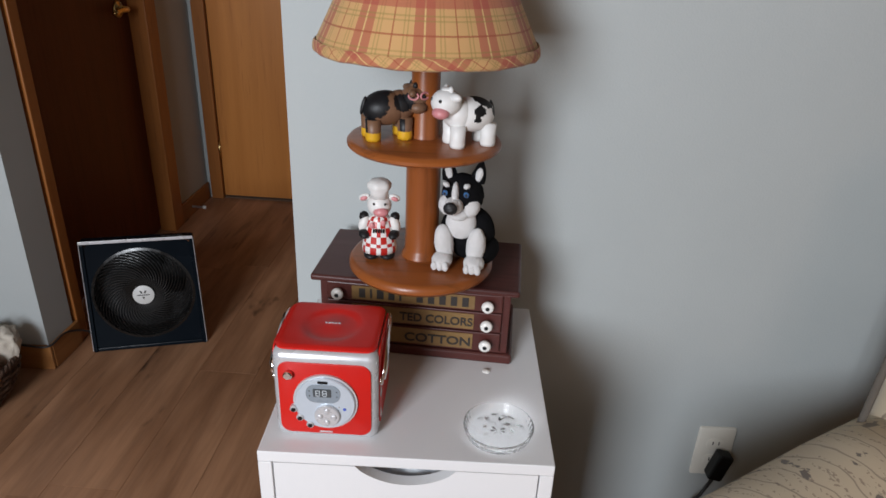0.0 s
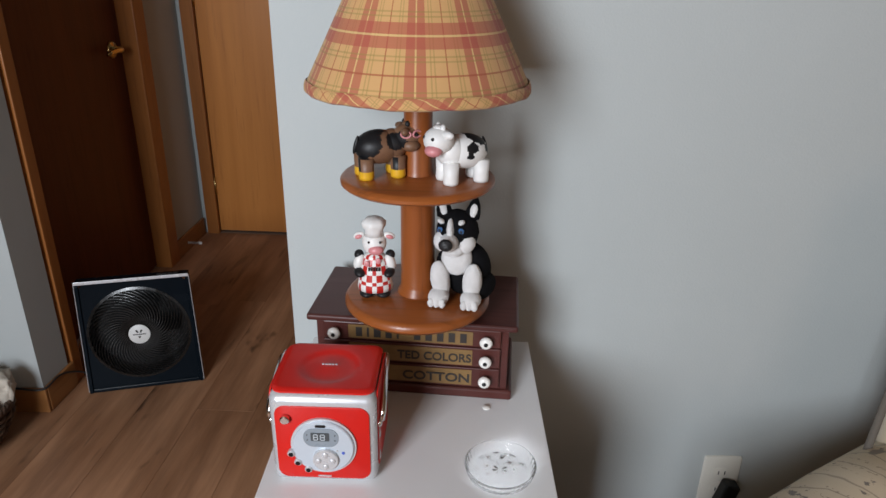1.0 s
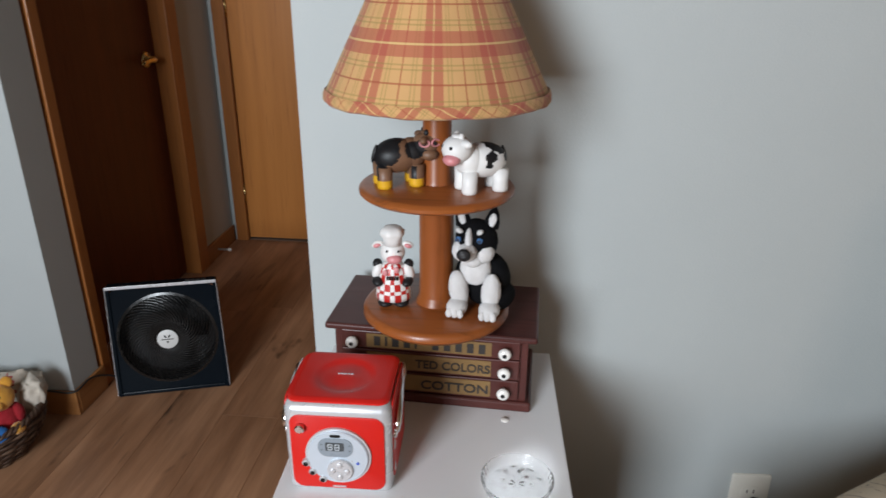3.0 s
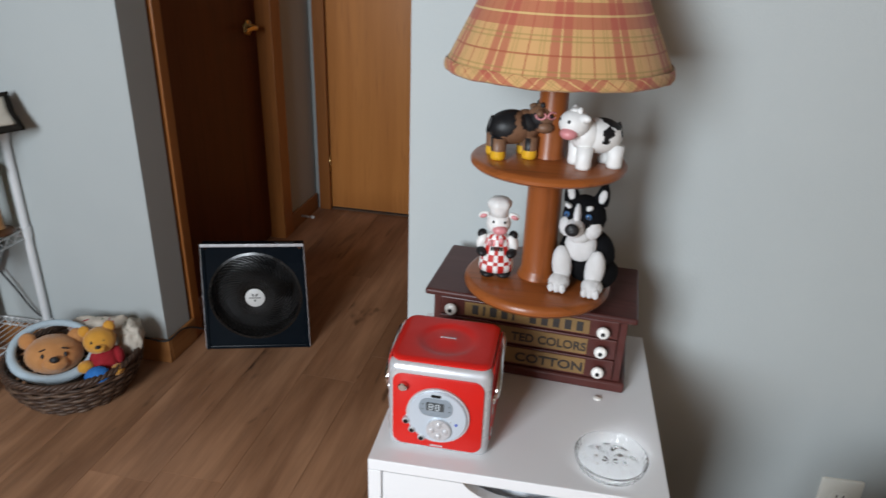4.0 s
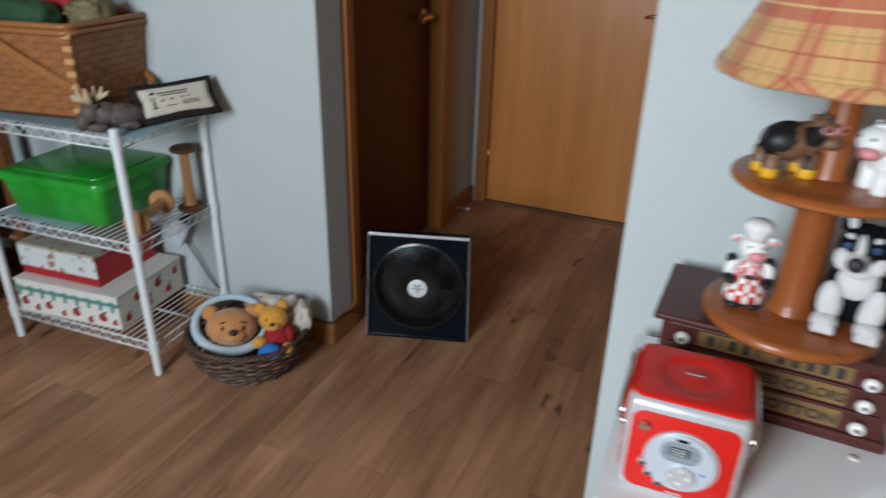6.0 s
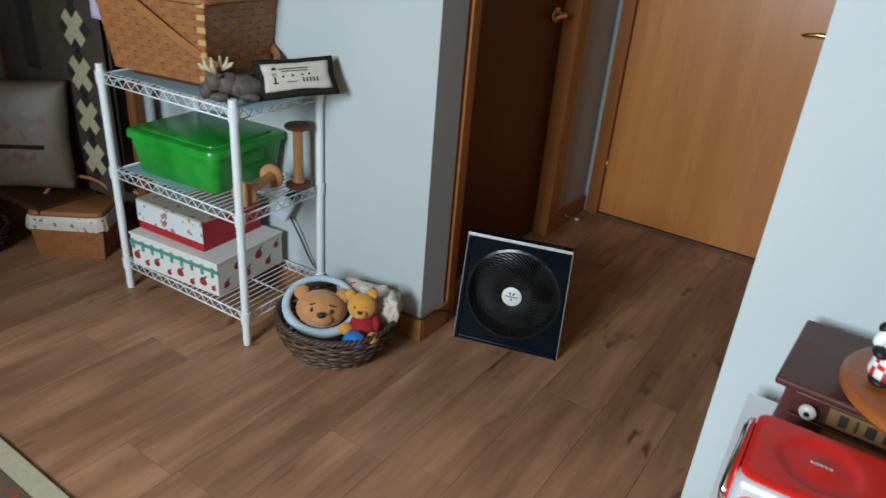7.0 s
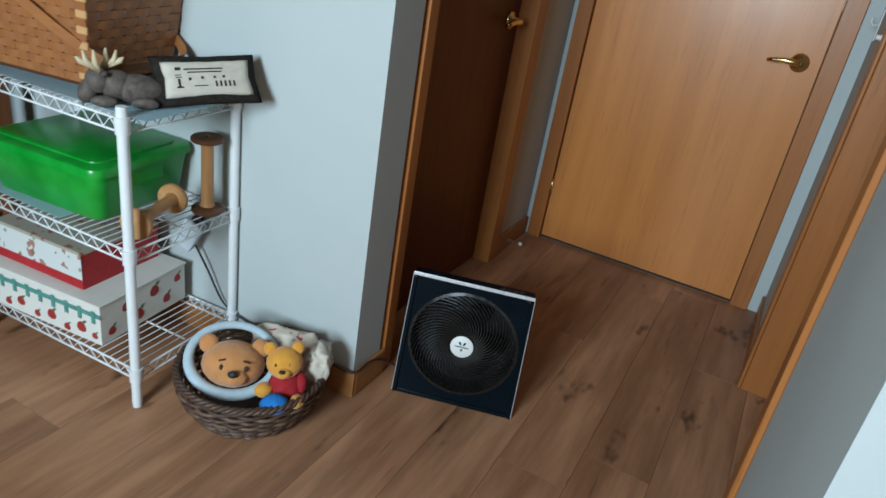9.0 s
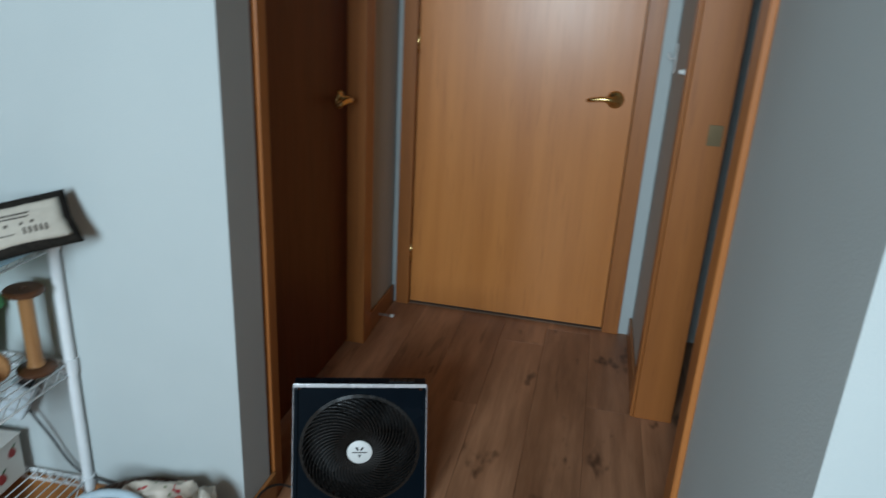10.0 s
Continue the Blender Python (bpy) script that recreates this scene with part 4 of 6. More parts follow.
plush_husky()
chef_cow()
cow_figure("white_cow_figurine", pose(0.030, 1.004, 1.0325, 0, 0, 26), "white ceramic cow figurine with black patches on the lamp", [GLAZE_WHITE, GLAZE_BLACK],
           [((0.022, -0.004, 0.064), 0.017), ((0.010, -0.020, 0.050), 0.0072), ((0.006, -0.021, 0.040), 0.0048), ((0.036, -0.012, 0.047), 0.008), ((0.014, 0.02, 0.05), 0.012)], GLAZE_WHITE, False)
brown = cow_figure("brown_cow_figurine", pose(-0.066, 1.018, 1.0325, 0, 0, 203), "brown ceramic cow figurine with black patches and pink glasses", [GLAZE_BROWN, GLAZE_BLACK],
                   [((0.026, 0.014, 0.050), 0.019), ((0.014, 0.004, 0.066), 0.012), ((-0.010, 0.018, 0.052), 0.0125), ((0.024, 0.0, 0.062), 0.018), ((-0.006, 0.022, 0.024), 0.006), ((0.036, 0.01, 0.030), 0.012)], GLAZE_YELLOW, True)


# ---- the panel fan ----
def panel_fan():
    fan = root("panel_fan", pose(-0.983, 1.963, 0.0005, 0, 0, 17.5), "black square panel fan with swirled grille standing on floor", "fan")
    lean = 0.105
    hgt, wb, wt, dep = 0.372, 0.345, 0.328, 0.030

    def sheared(bm):
        for v in bm.verts:
            v.co.y += lean * v.co.z
        return bm

    def taper(bm):
        for v in bm.verts:
            v.co.x *= 1 + (wt / wb - 1) * v.co.z / hgt
        return sheared(bm)

    cz, R = 0.189, 0.149
    # front face with a round opening
    bm = bmesh.new()
    n = 96
    loops = []
    for y, s in ((0.0, 0), (0.0, 1), (0.012, 1)):
        ring = []
        for k in range(n):
            a = 2 * math.pi * k / n
            ca, sa = math.cos(a), math.sin(a)
            if s == 0:
                top, bot = hgt - 0.012 - cz, cz - 0.008
                q = min((wb / 2 - 0.010) / max(abs(ca), 1e-6), (top if sa > 0 else bot) / max(abs(sa), 1e-6))
                ring.append(bm.verts.new((q * ca, y, cz + q * sa)))
            else:
                ring.append(bm.verts.new((R * ca, y + 0.001, cz + R * sa)))
        loops.append(ring)
    for a, b in zip(loops, loops[1:]):
        for k in range(n):
            j = (k + 1) % n
            bm.faces.new((a[j], a[k], b[k], b[j]))
    part("front_panel", taper(bm), FAN_BLACK, fan, "matt blue-black front panel", 30)
    # the raised outer frame
    t = 0.011
    for nm, bx in (("frame_side", (-wb / 2, -wb / 2 + t, -0.006, dep, 0, hgt - 0.0105)), ("frame_side", (wb / 2 - t, wb / 2, -0.006, dep, 0, hgt - 0.0105)), ("frame_foot", (-wb / 2 + t + 0.0005, wb / 2 - t - 0.0005, -0.004, dep, 0, 0.012))):
        part(nm, taper(box_bm(*bx, 0.002)), FAN_BLACK, fan)
    part("top_panel", taper(box_bm(-wb / 2, wb / 2, -0.008, dep, hgt - 0.010, hgt, 0.003)), FAN_BLACK, fan)
    part("top_trim", taper(box_bm(-wb / 2 - 0.001, wb / 2 + 0.001, -0.0105, -0.0082, hgt - 0.0055, hgt + 0.004, 0.0008)), EDGE_SILVER, fan, "bright silver edge trim")
    part("side_trim", taper(box_bm(wb / 2 + 0.0003, wb / 2 + 0.002, -0.008, 0.004, 0.006, hgt - 0.003, 0.0006)), EDGE_SILVER, fan, "bright silver edge trim")
    part("side_trim", taper(box_bm(-wb / 2 - 0.002, -wb / 2 - 0.0003, -0.008, 0.004, 0.006, hgt - 0.003, 0.0006)), EDGE_SILVER, fan, "bright silver edge trim")
    for k in range(4):
        part("control_button", taper(box_bm(0.075 + k * 0.017, 0.089 + k * 0.017, 0.002, 0.016, hgt + 0.0005, hgt + 0.004, 0.001)), BLACK, fan)
    part("back_shell", sheared(moved(lathe_bm([(0, 0.0), (R + 0.004, 0.0), (R + 0.004, 0.006), (0, 0.010)], 48), pose(0, 0.0575, cz, -90))), BLACK, fan)
    duct = moved(lathe_bm([(R + 0.0002, 0), (R + 0.0002, 0.045), (R - 0.006, 0.045), (R - 0.003, 0.0)], 64, True), pose(0, 0.012, cz, -90))
    part("duct", sheared(duct), BLACK, fan, "", 40)
    ring = moved(lathe_bm([(R - 0.003, -0.002), (R + 0.004, -0.002), (R + 0.005, 0.001), (R - 0.003, 0.003)], 96, True), pose(0, 0, cz, 90))
    part("grille_ring", sheared(ring), FIN_BLACK, fan, "", 40)
    # one fin, turned round the hub
    pts = []
    for i in range(11):
        q = i / 10
        r = 0.032 + (R - 0.034) * q
        a = radians(78) * q ** 1.25
        pts.append((r * math.cos(a), -0.010 * math.sin(math.pi * (0.18 + 0.82 * q)) - 0.003, r * math.sin(a)))
    bm = bmesh.new()
    rows = []
    for i, p in enumerate(pts):
        p = Vector(p)
        w = Vector((0, 0.0095 - 0.003 * i / 10, 0))
        th = Vector((-p.z, 0, p.x)).normalized() * 0.0015
        rows.append([bm.verts.new(p - th), bm.verts.new(p + th), bm.verts.new(p + th + w), bm.verts.new(p - th + w)])
    for a, b in zip(rows, rows[1:]):
        for k in range(4):
            bm.faces.new((a[k], a[(k + 1) % 4], b[(k + 1) % 4], b[k]))
    bm.faces.new(rows[0][::-1])
    bm.faces.new(rows[-1])
    fin = bpy.data.meshes.new("fin")
    bm.to_mesh(fin)
    bm.free()
    tilt = math.degrees(math.atan(lean))
    grille = part("grille_boss", moved(lathe_bm([(0, 0), (0.035, 0), (0.035, 0.008), (0.033, 0.011), (0, 0.011)], 40), pose(0, lean * cz, cz, 90 - tilt)), FIN_BLACK, fan, "", 40)
    for k in range(46):
        part("fin", fin, FIN_BLACK, fan, m=pose(0, lean * cz, cz, -tilt) @ Matrix.Rotation(2 * math.pi * k / 46, 4, "Y"))
    hub = part("hub_badge", moved(lathe_bm([(0, 0.0112), (0.0320, 0.0112), (0.0320, 0.0128), (0.030, 0.0140), (0, 0.0146)], 40), pose(0, lean * cz, cz, 90 - tilt)), OFF_WHITE, fan, "round white badge", 40)
    base = pose(0, lean * cz, cz, 90 - tilt)
    for outline in (((-0.011, 0.015), (-0.005, 0.015), (-0.0015, 0.006), (-0.0065, 0.006)), ((0.011, 0.015), (0.005, 0.015), (0.0015, 0.006), (0.0065, 0.006)), ((-0.0045, -0.006), (0.0045, -0.006), (0, -0.014))):
        part("badge_mark", moved(slab_bm(outline, 0.0147, 0.0152), base), BLACK, hub)
    part("badge_bar", moved(box_bm(-0.019, 0.019, -0.0012, 0.0018, 0.0146, 0.0151), base), INK, hub)
    for k in range(5):
        part("blade", moved(box_bm(0.02, 0.115, -0.034, 0.034, -0.001, 0.001, 0.0008), pose(0, lean * cz + 0.040, cz, 90) @ Matrix.Rotation(2 * math.pi * k / 5, 4, "Z") @ pose(0, 0, 0, 24)), BLACK, fan)
    return fan


panel_fan()
cord_pts = [(-1.135, 2.02, 0.03), (-1.17, 2.00, 0.012), (-1.205, 1.955, 0.05), (-1.212, 1.88, 0.086), (-1.216, 1.80, 0.088), (-1.29, 1.795, 0.09), (-1.40, 1.79, 0.10), (-1.56, 1.785, 0.10), (-1.66, 1.775, 0.13), (-1.72, 1.765, 0.23), (-1.765, 1.755, 0.31)]
fine = []
for i in range(len(cord_pts) - 1):
    p0, p1, p2, p3 = (Vector(cord_pts[max(0, min(len(cord_pts) - 1, i + k))]) for k in (-1, 0, 1, 2))
    for k in range(6):
        q = k / 6
        fine.append(0.5 * ((2 * p1) + (p2 - p0) * q + (2 * p0 - 5 * p1 + 4 * p2 - p3) * q * q + (3 * p1 - p0 - 3 * p2 + p3) * q ** 3))
tagged(part("extension_cable", tube_bm(fine, 0.0032, 8), CORD, smooth=True), "black extension cable running along the baseboard", "cable")


# ---- the outlet ----
def wall_outlet():
    wy = YR + (0.553 - XR) * SLOPE
    out = root("wall_outlet", pose(0.553, wy - 0.0006, 0.361, 0, 0, 3.2), "ivory wall outlet with a black plug in it", "outlet")
    part("cover_plate", moved(slab_bm(rounded_outline(0.072, 0.118, 0.004), 0, 0.006, 0.003), pose(0, 0, 0, 90)), IVORY, out, "", 40)
    for z in (-0.02, 0.02):
        face = part("socket_face", moved(slab_bm(rounded_outline(0.034, 0.028, 0.010), 0.0062, 0.0078, 0.0006), pose(0, 0, z, 90)), IVORY, out, "", 40)
        for x in (-0.006, 0.006):
            part("slot", box_bm(x - 0.001, x + 0.001, -0.0084, -0.0079, z - 0.001, z + 0.007), GAP, face)
    part("plate_screw", moved(lathe_bm([(0, 0.006), (0.003, 0.006), (0.0025, 0.0072), (0, 0.0074)], 14), pose(0, 0, 0, 90)), IVORY, out)
    return out


wall_outlet()
wy = YR + (0.58 - XR) * SLOPE
plug = tagged(part("plug", box_bm(-0.013, 0.017, -0.036, -0.0085, -0.040, 0.022, 0.005, 3), BLACK, m=pose(0.562, wy - 0.0025, 0.352, 0, 14, 3.2)), "black plug in the wall outlet", "plug")
part("plug_cord", tube_bm([(0, -0.03, -0.037), (-0.01, -0.036, -0.08), (-0.03, -0.03, -0.15), (-0.06, -0.02, -0.22), (-0.08, -0.02, -0.31)], 0.0035, 8), CORD, plug, "", True)


# ---- the wire shelf ----
SH = pose(-1.905, 1.418, 0, 0, 0, 3.0)       # front middle of the shelf, at the floor


def wire_shelf():
    shelf = root("wire_shelf", SH, "white wire shelf with three tiers against the wall", "shelf")
    w, d = 0.575, 0.345
    for x in (-w / 2, w / 2):
        for y in (0, d):
            post = part("post", lathe_bm([(0, 0.0), (0.0115, 0.0), (0.0115, 0.012), (0.0125, 0.013), (0.0125, 0.772), (0.0115, 0.780), (0, 0.780)], 18), WIRE_WHITE, shelf, "", 40, pose(x, y, 0.0005))
            for z in (0.10, 0.432, 0.742):
                part("collar", lathe_bm([(0.0126, -0.022), (0.0155, -0.022), (0.0165, 0.016), (0.0126, 0.016)], 18, True), WIRE_WHITE, post, "", 40, pose(0, 0, z))
    wire = tube_bm([(0, 0.004, 0), (0, d - 0.004, 0)], 0.0017, 6)
    wire_mesh = bpy.data.meshes.new("deck_wire")
    wire.to_mesh(wire_mesh)
    wire.free()
    for z in (0.112, 0.444, 0.754):
        for y in (0.002, d - 0.002):
            part("rail", tube_bm([(-w / 2 + 0.014, y, z - 0.004), (w / 2 - 0.014, y, z - 0.004)], 0.0028, 8), WIRE_WHITE, shelf, "", True)
            part("rail", tube_bm([(-w / 2 + 0.014, y, z - 0.032), (w / 2 - 0.014, y, z - 0.032)], 0.0028, 8), WIRE_WHITE, shelf, "", True)
            n = 26
            pts = [(-w / 2 + 0.016 + (w - 0.032) * k / n, y, z - (0.006 if k % 2 else 0.030)) for k in range(n + 1)]
            part("zigzag_wire", tube_bm(pts, 0.0019, 6), WIRE_WHITE, shelf, "", True)
        for x in (-w / 2, w / 2):
            part("rail", tube_bm([(x, 0.014, z - 0.004), (x, d - 0.014, z - 0.004)], 0.0028, 8), WIRE_WHITE, shelf, "", True)
            part("rail", tube_bm([(x, 0.014, z - 0.032), (x, d - 0.014, z - 0.032)], 0.0028, 8), WIRE_WHITE, shelf, "", True)
            n = 16
            pts = [(x, 0.016 + (d - 0.032) * k / n, z - (0.006 if k % 2 else 0.030)) for k in range(n + 1)]
            part("zigzag_wire", tube_bm(pts, 0.0019, 6), WIRE_WHITE, shelf, "", True)
        for k in range(24):
            part("deck_wire", wire_mesh, WIRE_WHITE, shelf, m=pose(-w / 2 + 0.02 + (w - 0.04) * k / 23, 0, z))
        part("deck_brace", tube_bm([(-w / 2 + 0.01, d / 2, z - 0.004), (w / 2 - 0.01, d / 2, z - 0.004)], 0.0025, 6), WIRE_WHITE, shelf)
    return shelf


wire_shelf()
LINER = bpy.data.materials.new("clear_shelf_liner")
LINER.use_nodes = True
g = LINER.node_tree.nodes["Principled BSDF"]
g.inputs["Base Color"].default_value = (0.48, 0.66, 0.74, 1)
g.inputs["Transmission Weight"].default_value, g.inputs["IOR"].default_value = 0.45, 1.3
lt = LINER.node_tree
lt.links.new(calc(lt, "ADD", calc(lt, "MULTIPLY", noise_of(lt, coords(lt), 18.0), 0.3), 0.25), g.inputs["Roughness"])
bumped(lt, g, noise_of(lt, coords(lt), 9.0), 0.3, 0.01)
for z, x0, x1, y0, y1, rz in ((0.7562, -0.255, 0.335, 0.012, 0.335, 0.5), (0.4462, -0.262, 0.05, 0.010, 0.325, -0.8)):
    tagged(part("shelf_liner", box_bm(x0, x1, y0, y1, 0, 0.0009), LINER, m=SH @ pose(0, 0, z, 0, 0, rz)), "pale translucent plastic liner sheet on the wire deck", "shelf liner")

GREEN = bpy.data.materials.new("green_translucent_plastic")
GREEN.use_nodes = True
g = GREEN.node_tree.nodes["Principled BSDF"]
g.inputs["Base Color"].default_value = (0.012, 0.40, 0.03, 1)
g.inputs["Roughness"].default_value = 0.28
g.inputs["Transmission Weight"].default_value = 0.35
gn = noise_of(GREEN.node_tree, coords(GREEN.node_tree), 9.0)
GREEN.node_tree.links.new(mixed(GREEN.node_tree, ramp(GREEN.node_tree, gn, 0.35, 0.7), (0.008, 0.32, 0.025), (0.028, 0.48, 0.055)), g.inputs["Base Color"])


def tapered_box_bm(w0, d0, w1, d1, h, r, n=6, floor_t=0.003, wall=0.0025):
    """An open bin: outer and inner walls, rounded corners."""
    bm = bmesh.new()
    levels = [(w0 - 0.01, d0 - 0.01, 0), (w0, d0, 0.006), (w1, d1, h), (w1 - 2 * wall, d1 - 2 * wall, h), (w0 - 2 * wall, d0 - 2 * wall, floor_t + 0.004)]
    rings = [[bm.verts.new((x, y, z)) for x, y in rounded_outline(w, d, r, n)] for w, d, z in levels]
    for a, b in zip(rings, rings[1:]):
        m = len(a)
        for k in range(m):
            bm.faces.new((a[k], a[(k + 1) % m], b[(k + 1) % m], b[k]))
    bm.faces.new(rings[0][::-1])
    bm.faces.new(rings[-1])
    return bm


def green_bin():
    b = root("storage_box", SH @ pose(-0.045, 0.183, 0.4474, 0, 0, 3), "green translucent plastic storage box with a latched lid", "storage box")
    part("body", tapered_box_bm(0.345, 0.285, 0.375, 0.315, 0.118, 0.03), GREEN, b, "", 40)
    part("lid", moved(slab_bm(rounded_outline(0.392, 0.332, 0.034), 0, 0.024, 0.010), pose(0, 0, 0.1185)), GREEN, b, "green lid with rounded rim", 40)
    part("lid_panel", moved(slab_bm(rounded_outline(0.330, 0.270, 0.03), 0, 0.005, 0.003), pose(0, 0, 0.1427)), GREEN, b, "", 40)
    for x in (-0.181, 0.181):
        part("end_latch", box_bm(x - 0.006, x + 0.006, -0.055, 0.055, 0.070, 0.132, 0.004), GREEN, b, "green snap latch")
    return b


green_bin()
MAPLE = wood("pale_spool_wood", (0.46, 0.24, 0.10), (0.38, 0.185, 0.07), (0.26, 0.11, 0.04), "Z", 0.45, 0.15, 1.5)
WALNUT = wood("dark_spool_wood", (0.12, 0.05, 0.022), (0.09, 0.036, 0.016), (0.05, 0.02, 0.01), "X", 0.45, 0.1, 1.5)


def wooden_bobbin(m, h, r, label, cap):
    b = root("wooden_bobbin", m, label, "bobbin", "wooden bobbins on the shelf")
    rim = [(r * 0.94, 0), (r, 0.003), (r, 0.009), (r * 0.9, 0.013)]
    part("lower_flange", lathe_bm([(0, 0)] + rim + [(0, 0.016)], 36), cap[0], b, "", 40)
    part("barrel", lathe_bm([(0, 0.0165), (r * 0.46, 0.0165), (r * 0.38, 0.03), (r * 0.38, h - 0.03), (r * 0.46, h - 0.0165), (0, h - 0.0165)], 28), MAPLE, b, "", 40)
    part("upper_flange", moved(lathe_bm([(0.006, 0)] + rim + [(0.008, 0.013), (0.006, 0.004)], 36, True), pose(0, 0, h - 0.0158)), cap[1], b, "", 40)
    return b


wooden_bobbin(pose(-1.665, 1.712, 0.4462), 0.208, 0.041, "standing wooden thread bobbin with dark flanged ends", (WALNUT, WALNUT))
p0, p1 = Vector((-1.648, 1.475, 0.4862)), Vector((-1.715, 1.650, 0.4862))
axis = (p1 - p0)
lie = Matrix.Translation(p0) @ axis.to_track_quat("Z", "Y").to_matrix().to_4x4()
wooden_bobbin(lie, axis.length, 0.0395, "wooden thread bobbin lying on its side", (MAPLE, MAPLE))


def printed(name, base, spots, scale, green=True, strength=0.85):
    """Card printed with scattered fruit and leaf marks."""
    m, t, s = material(name)
    v = coords(t)
    vo = node(t, "ShaderNodeTexVoronoi", Scale=scale)
    wob = node(t, "ShaderNodeTexNoise", Scale=scale * 1.6)
    t.links.new(v, wob.inputs["Vector"])
    amt = t.nodes.new("ShaderNodeVectorMath")
    amt.operation = "SCALE"
    amt.inputs[3].default_value = 0.9 / scale
    t.links.new(wob.outputs["Color"], amt.inputs[0])
    shift = t.nodes.new("ShaderNodeVectorMath")
    t.links.new(v, shift.inputs[0])
    t.links.new(amt.outputs[0], shift.inputs[1])
    t.links.new(shift.outputs[0], vo.inputs["Vector"])
    dist = calc(t, "ADD", vo.outputs["Distance"], calc(t, "MULTIPLY", noise_of(t, v, 60.0), 0.25))
    keep = calc(t, "GREATER_THAN", calc(t, "FRACT", calc(t, "MULTIPLY", node_channel(t, vo), 7.0)), 0.35)
    fruit = calc(t, "MULTIPLY", calc(t, "LESS_THAN", dist, 0.42), keep)
    col = mixed(t, calc(t, "MULTIPLY", noise_of(t, v, 30.0), 0.2), base, tuple(0.8 * q for q in base))
    col = mixed(t, calc(t, "MULTIPLY", fruit, strength), col, spots)
    if green:
        vg = node(t, "ShaderNodeTexVoronoi", Scale=scale * 1.25)
        sh = t.nodes.new("ShaderNodeVectorMath")
        sh.inputs[1].default_value = (0.37, 0.21, 0.53)
        t.links.new(v, sh.inputs[0])
        t.links.new(sh.outputs[0], vg.inputs["Vector"])
        leaf = calc(t, "LESS_THAN", calc(t, "ADD", vg.outputs["Distance"], calc(t, "MULTIPLY", noise_of(t, v, 90.0), 0.3)), 0.33)
        col = mixed(t, calc(t, "MULTIPLY", leaf, 0.7), col, (0.10, 0.14, 0.05))
    t.links.new(col, s.inputs["Base Color"])
    s.inputs["Roughness"].default_value = 0.5
    bumped(t, s, noise_of(t, v, 300.0), 0.08)
    return m


def node_channel(t, vo):
    sep = t.nodes.new("ShaderNodeSeparateColor")
    t.links.new(vo.outputs["Color"], sep.inputs[0])
    return sep.outputs[0]


APPLE_RED = surface("printed_apple_red", (0.36, 0.030, 0.025), (0.26, 0.020, 0.020), 0.55, scale=90)
LEAF_GREEN = surface("printed_leaf_green", (0.06, 0.14, 0.08), (0.10, 0.16, 0.08), 0.55, scale=90)
HOLLY_CARD = printed("sprig_printed_card", (0.60, 0.62, 0.60), (0.30, 0.10, 0.06), 24.0)
SPRIG_TOP = printed("sprig_printed_lid", (0.36, 0.33, 0.26), (0.28, 0.05, 0.04), 30.0)
RED_CARD = surface("red_card", (0.40, 0.012, 0.018), (0.33, 0.010, 0.014), 0.55, scale=20)
TEAL = surface("teal_ribbon_print", (0.05, 0.20, 0.17), (0.10, 0.28, 0.24), 0.6, scale=60)
CARD = surface("pale_card", (0.68, 0.66, 0.61), (0.62, 0.60, 0.55), 0.6, scale=15)


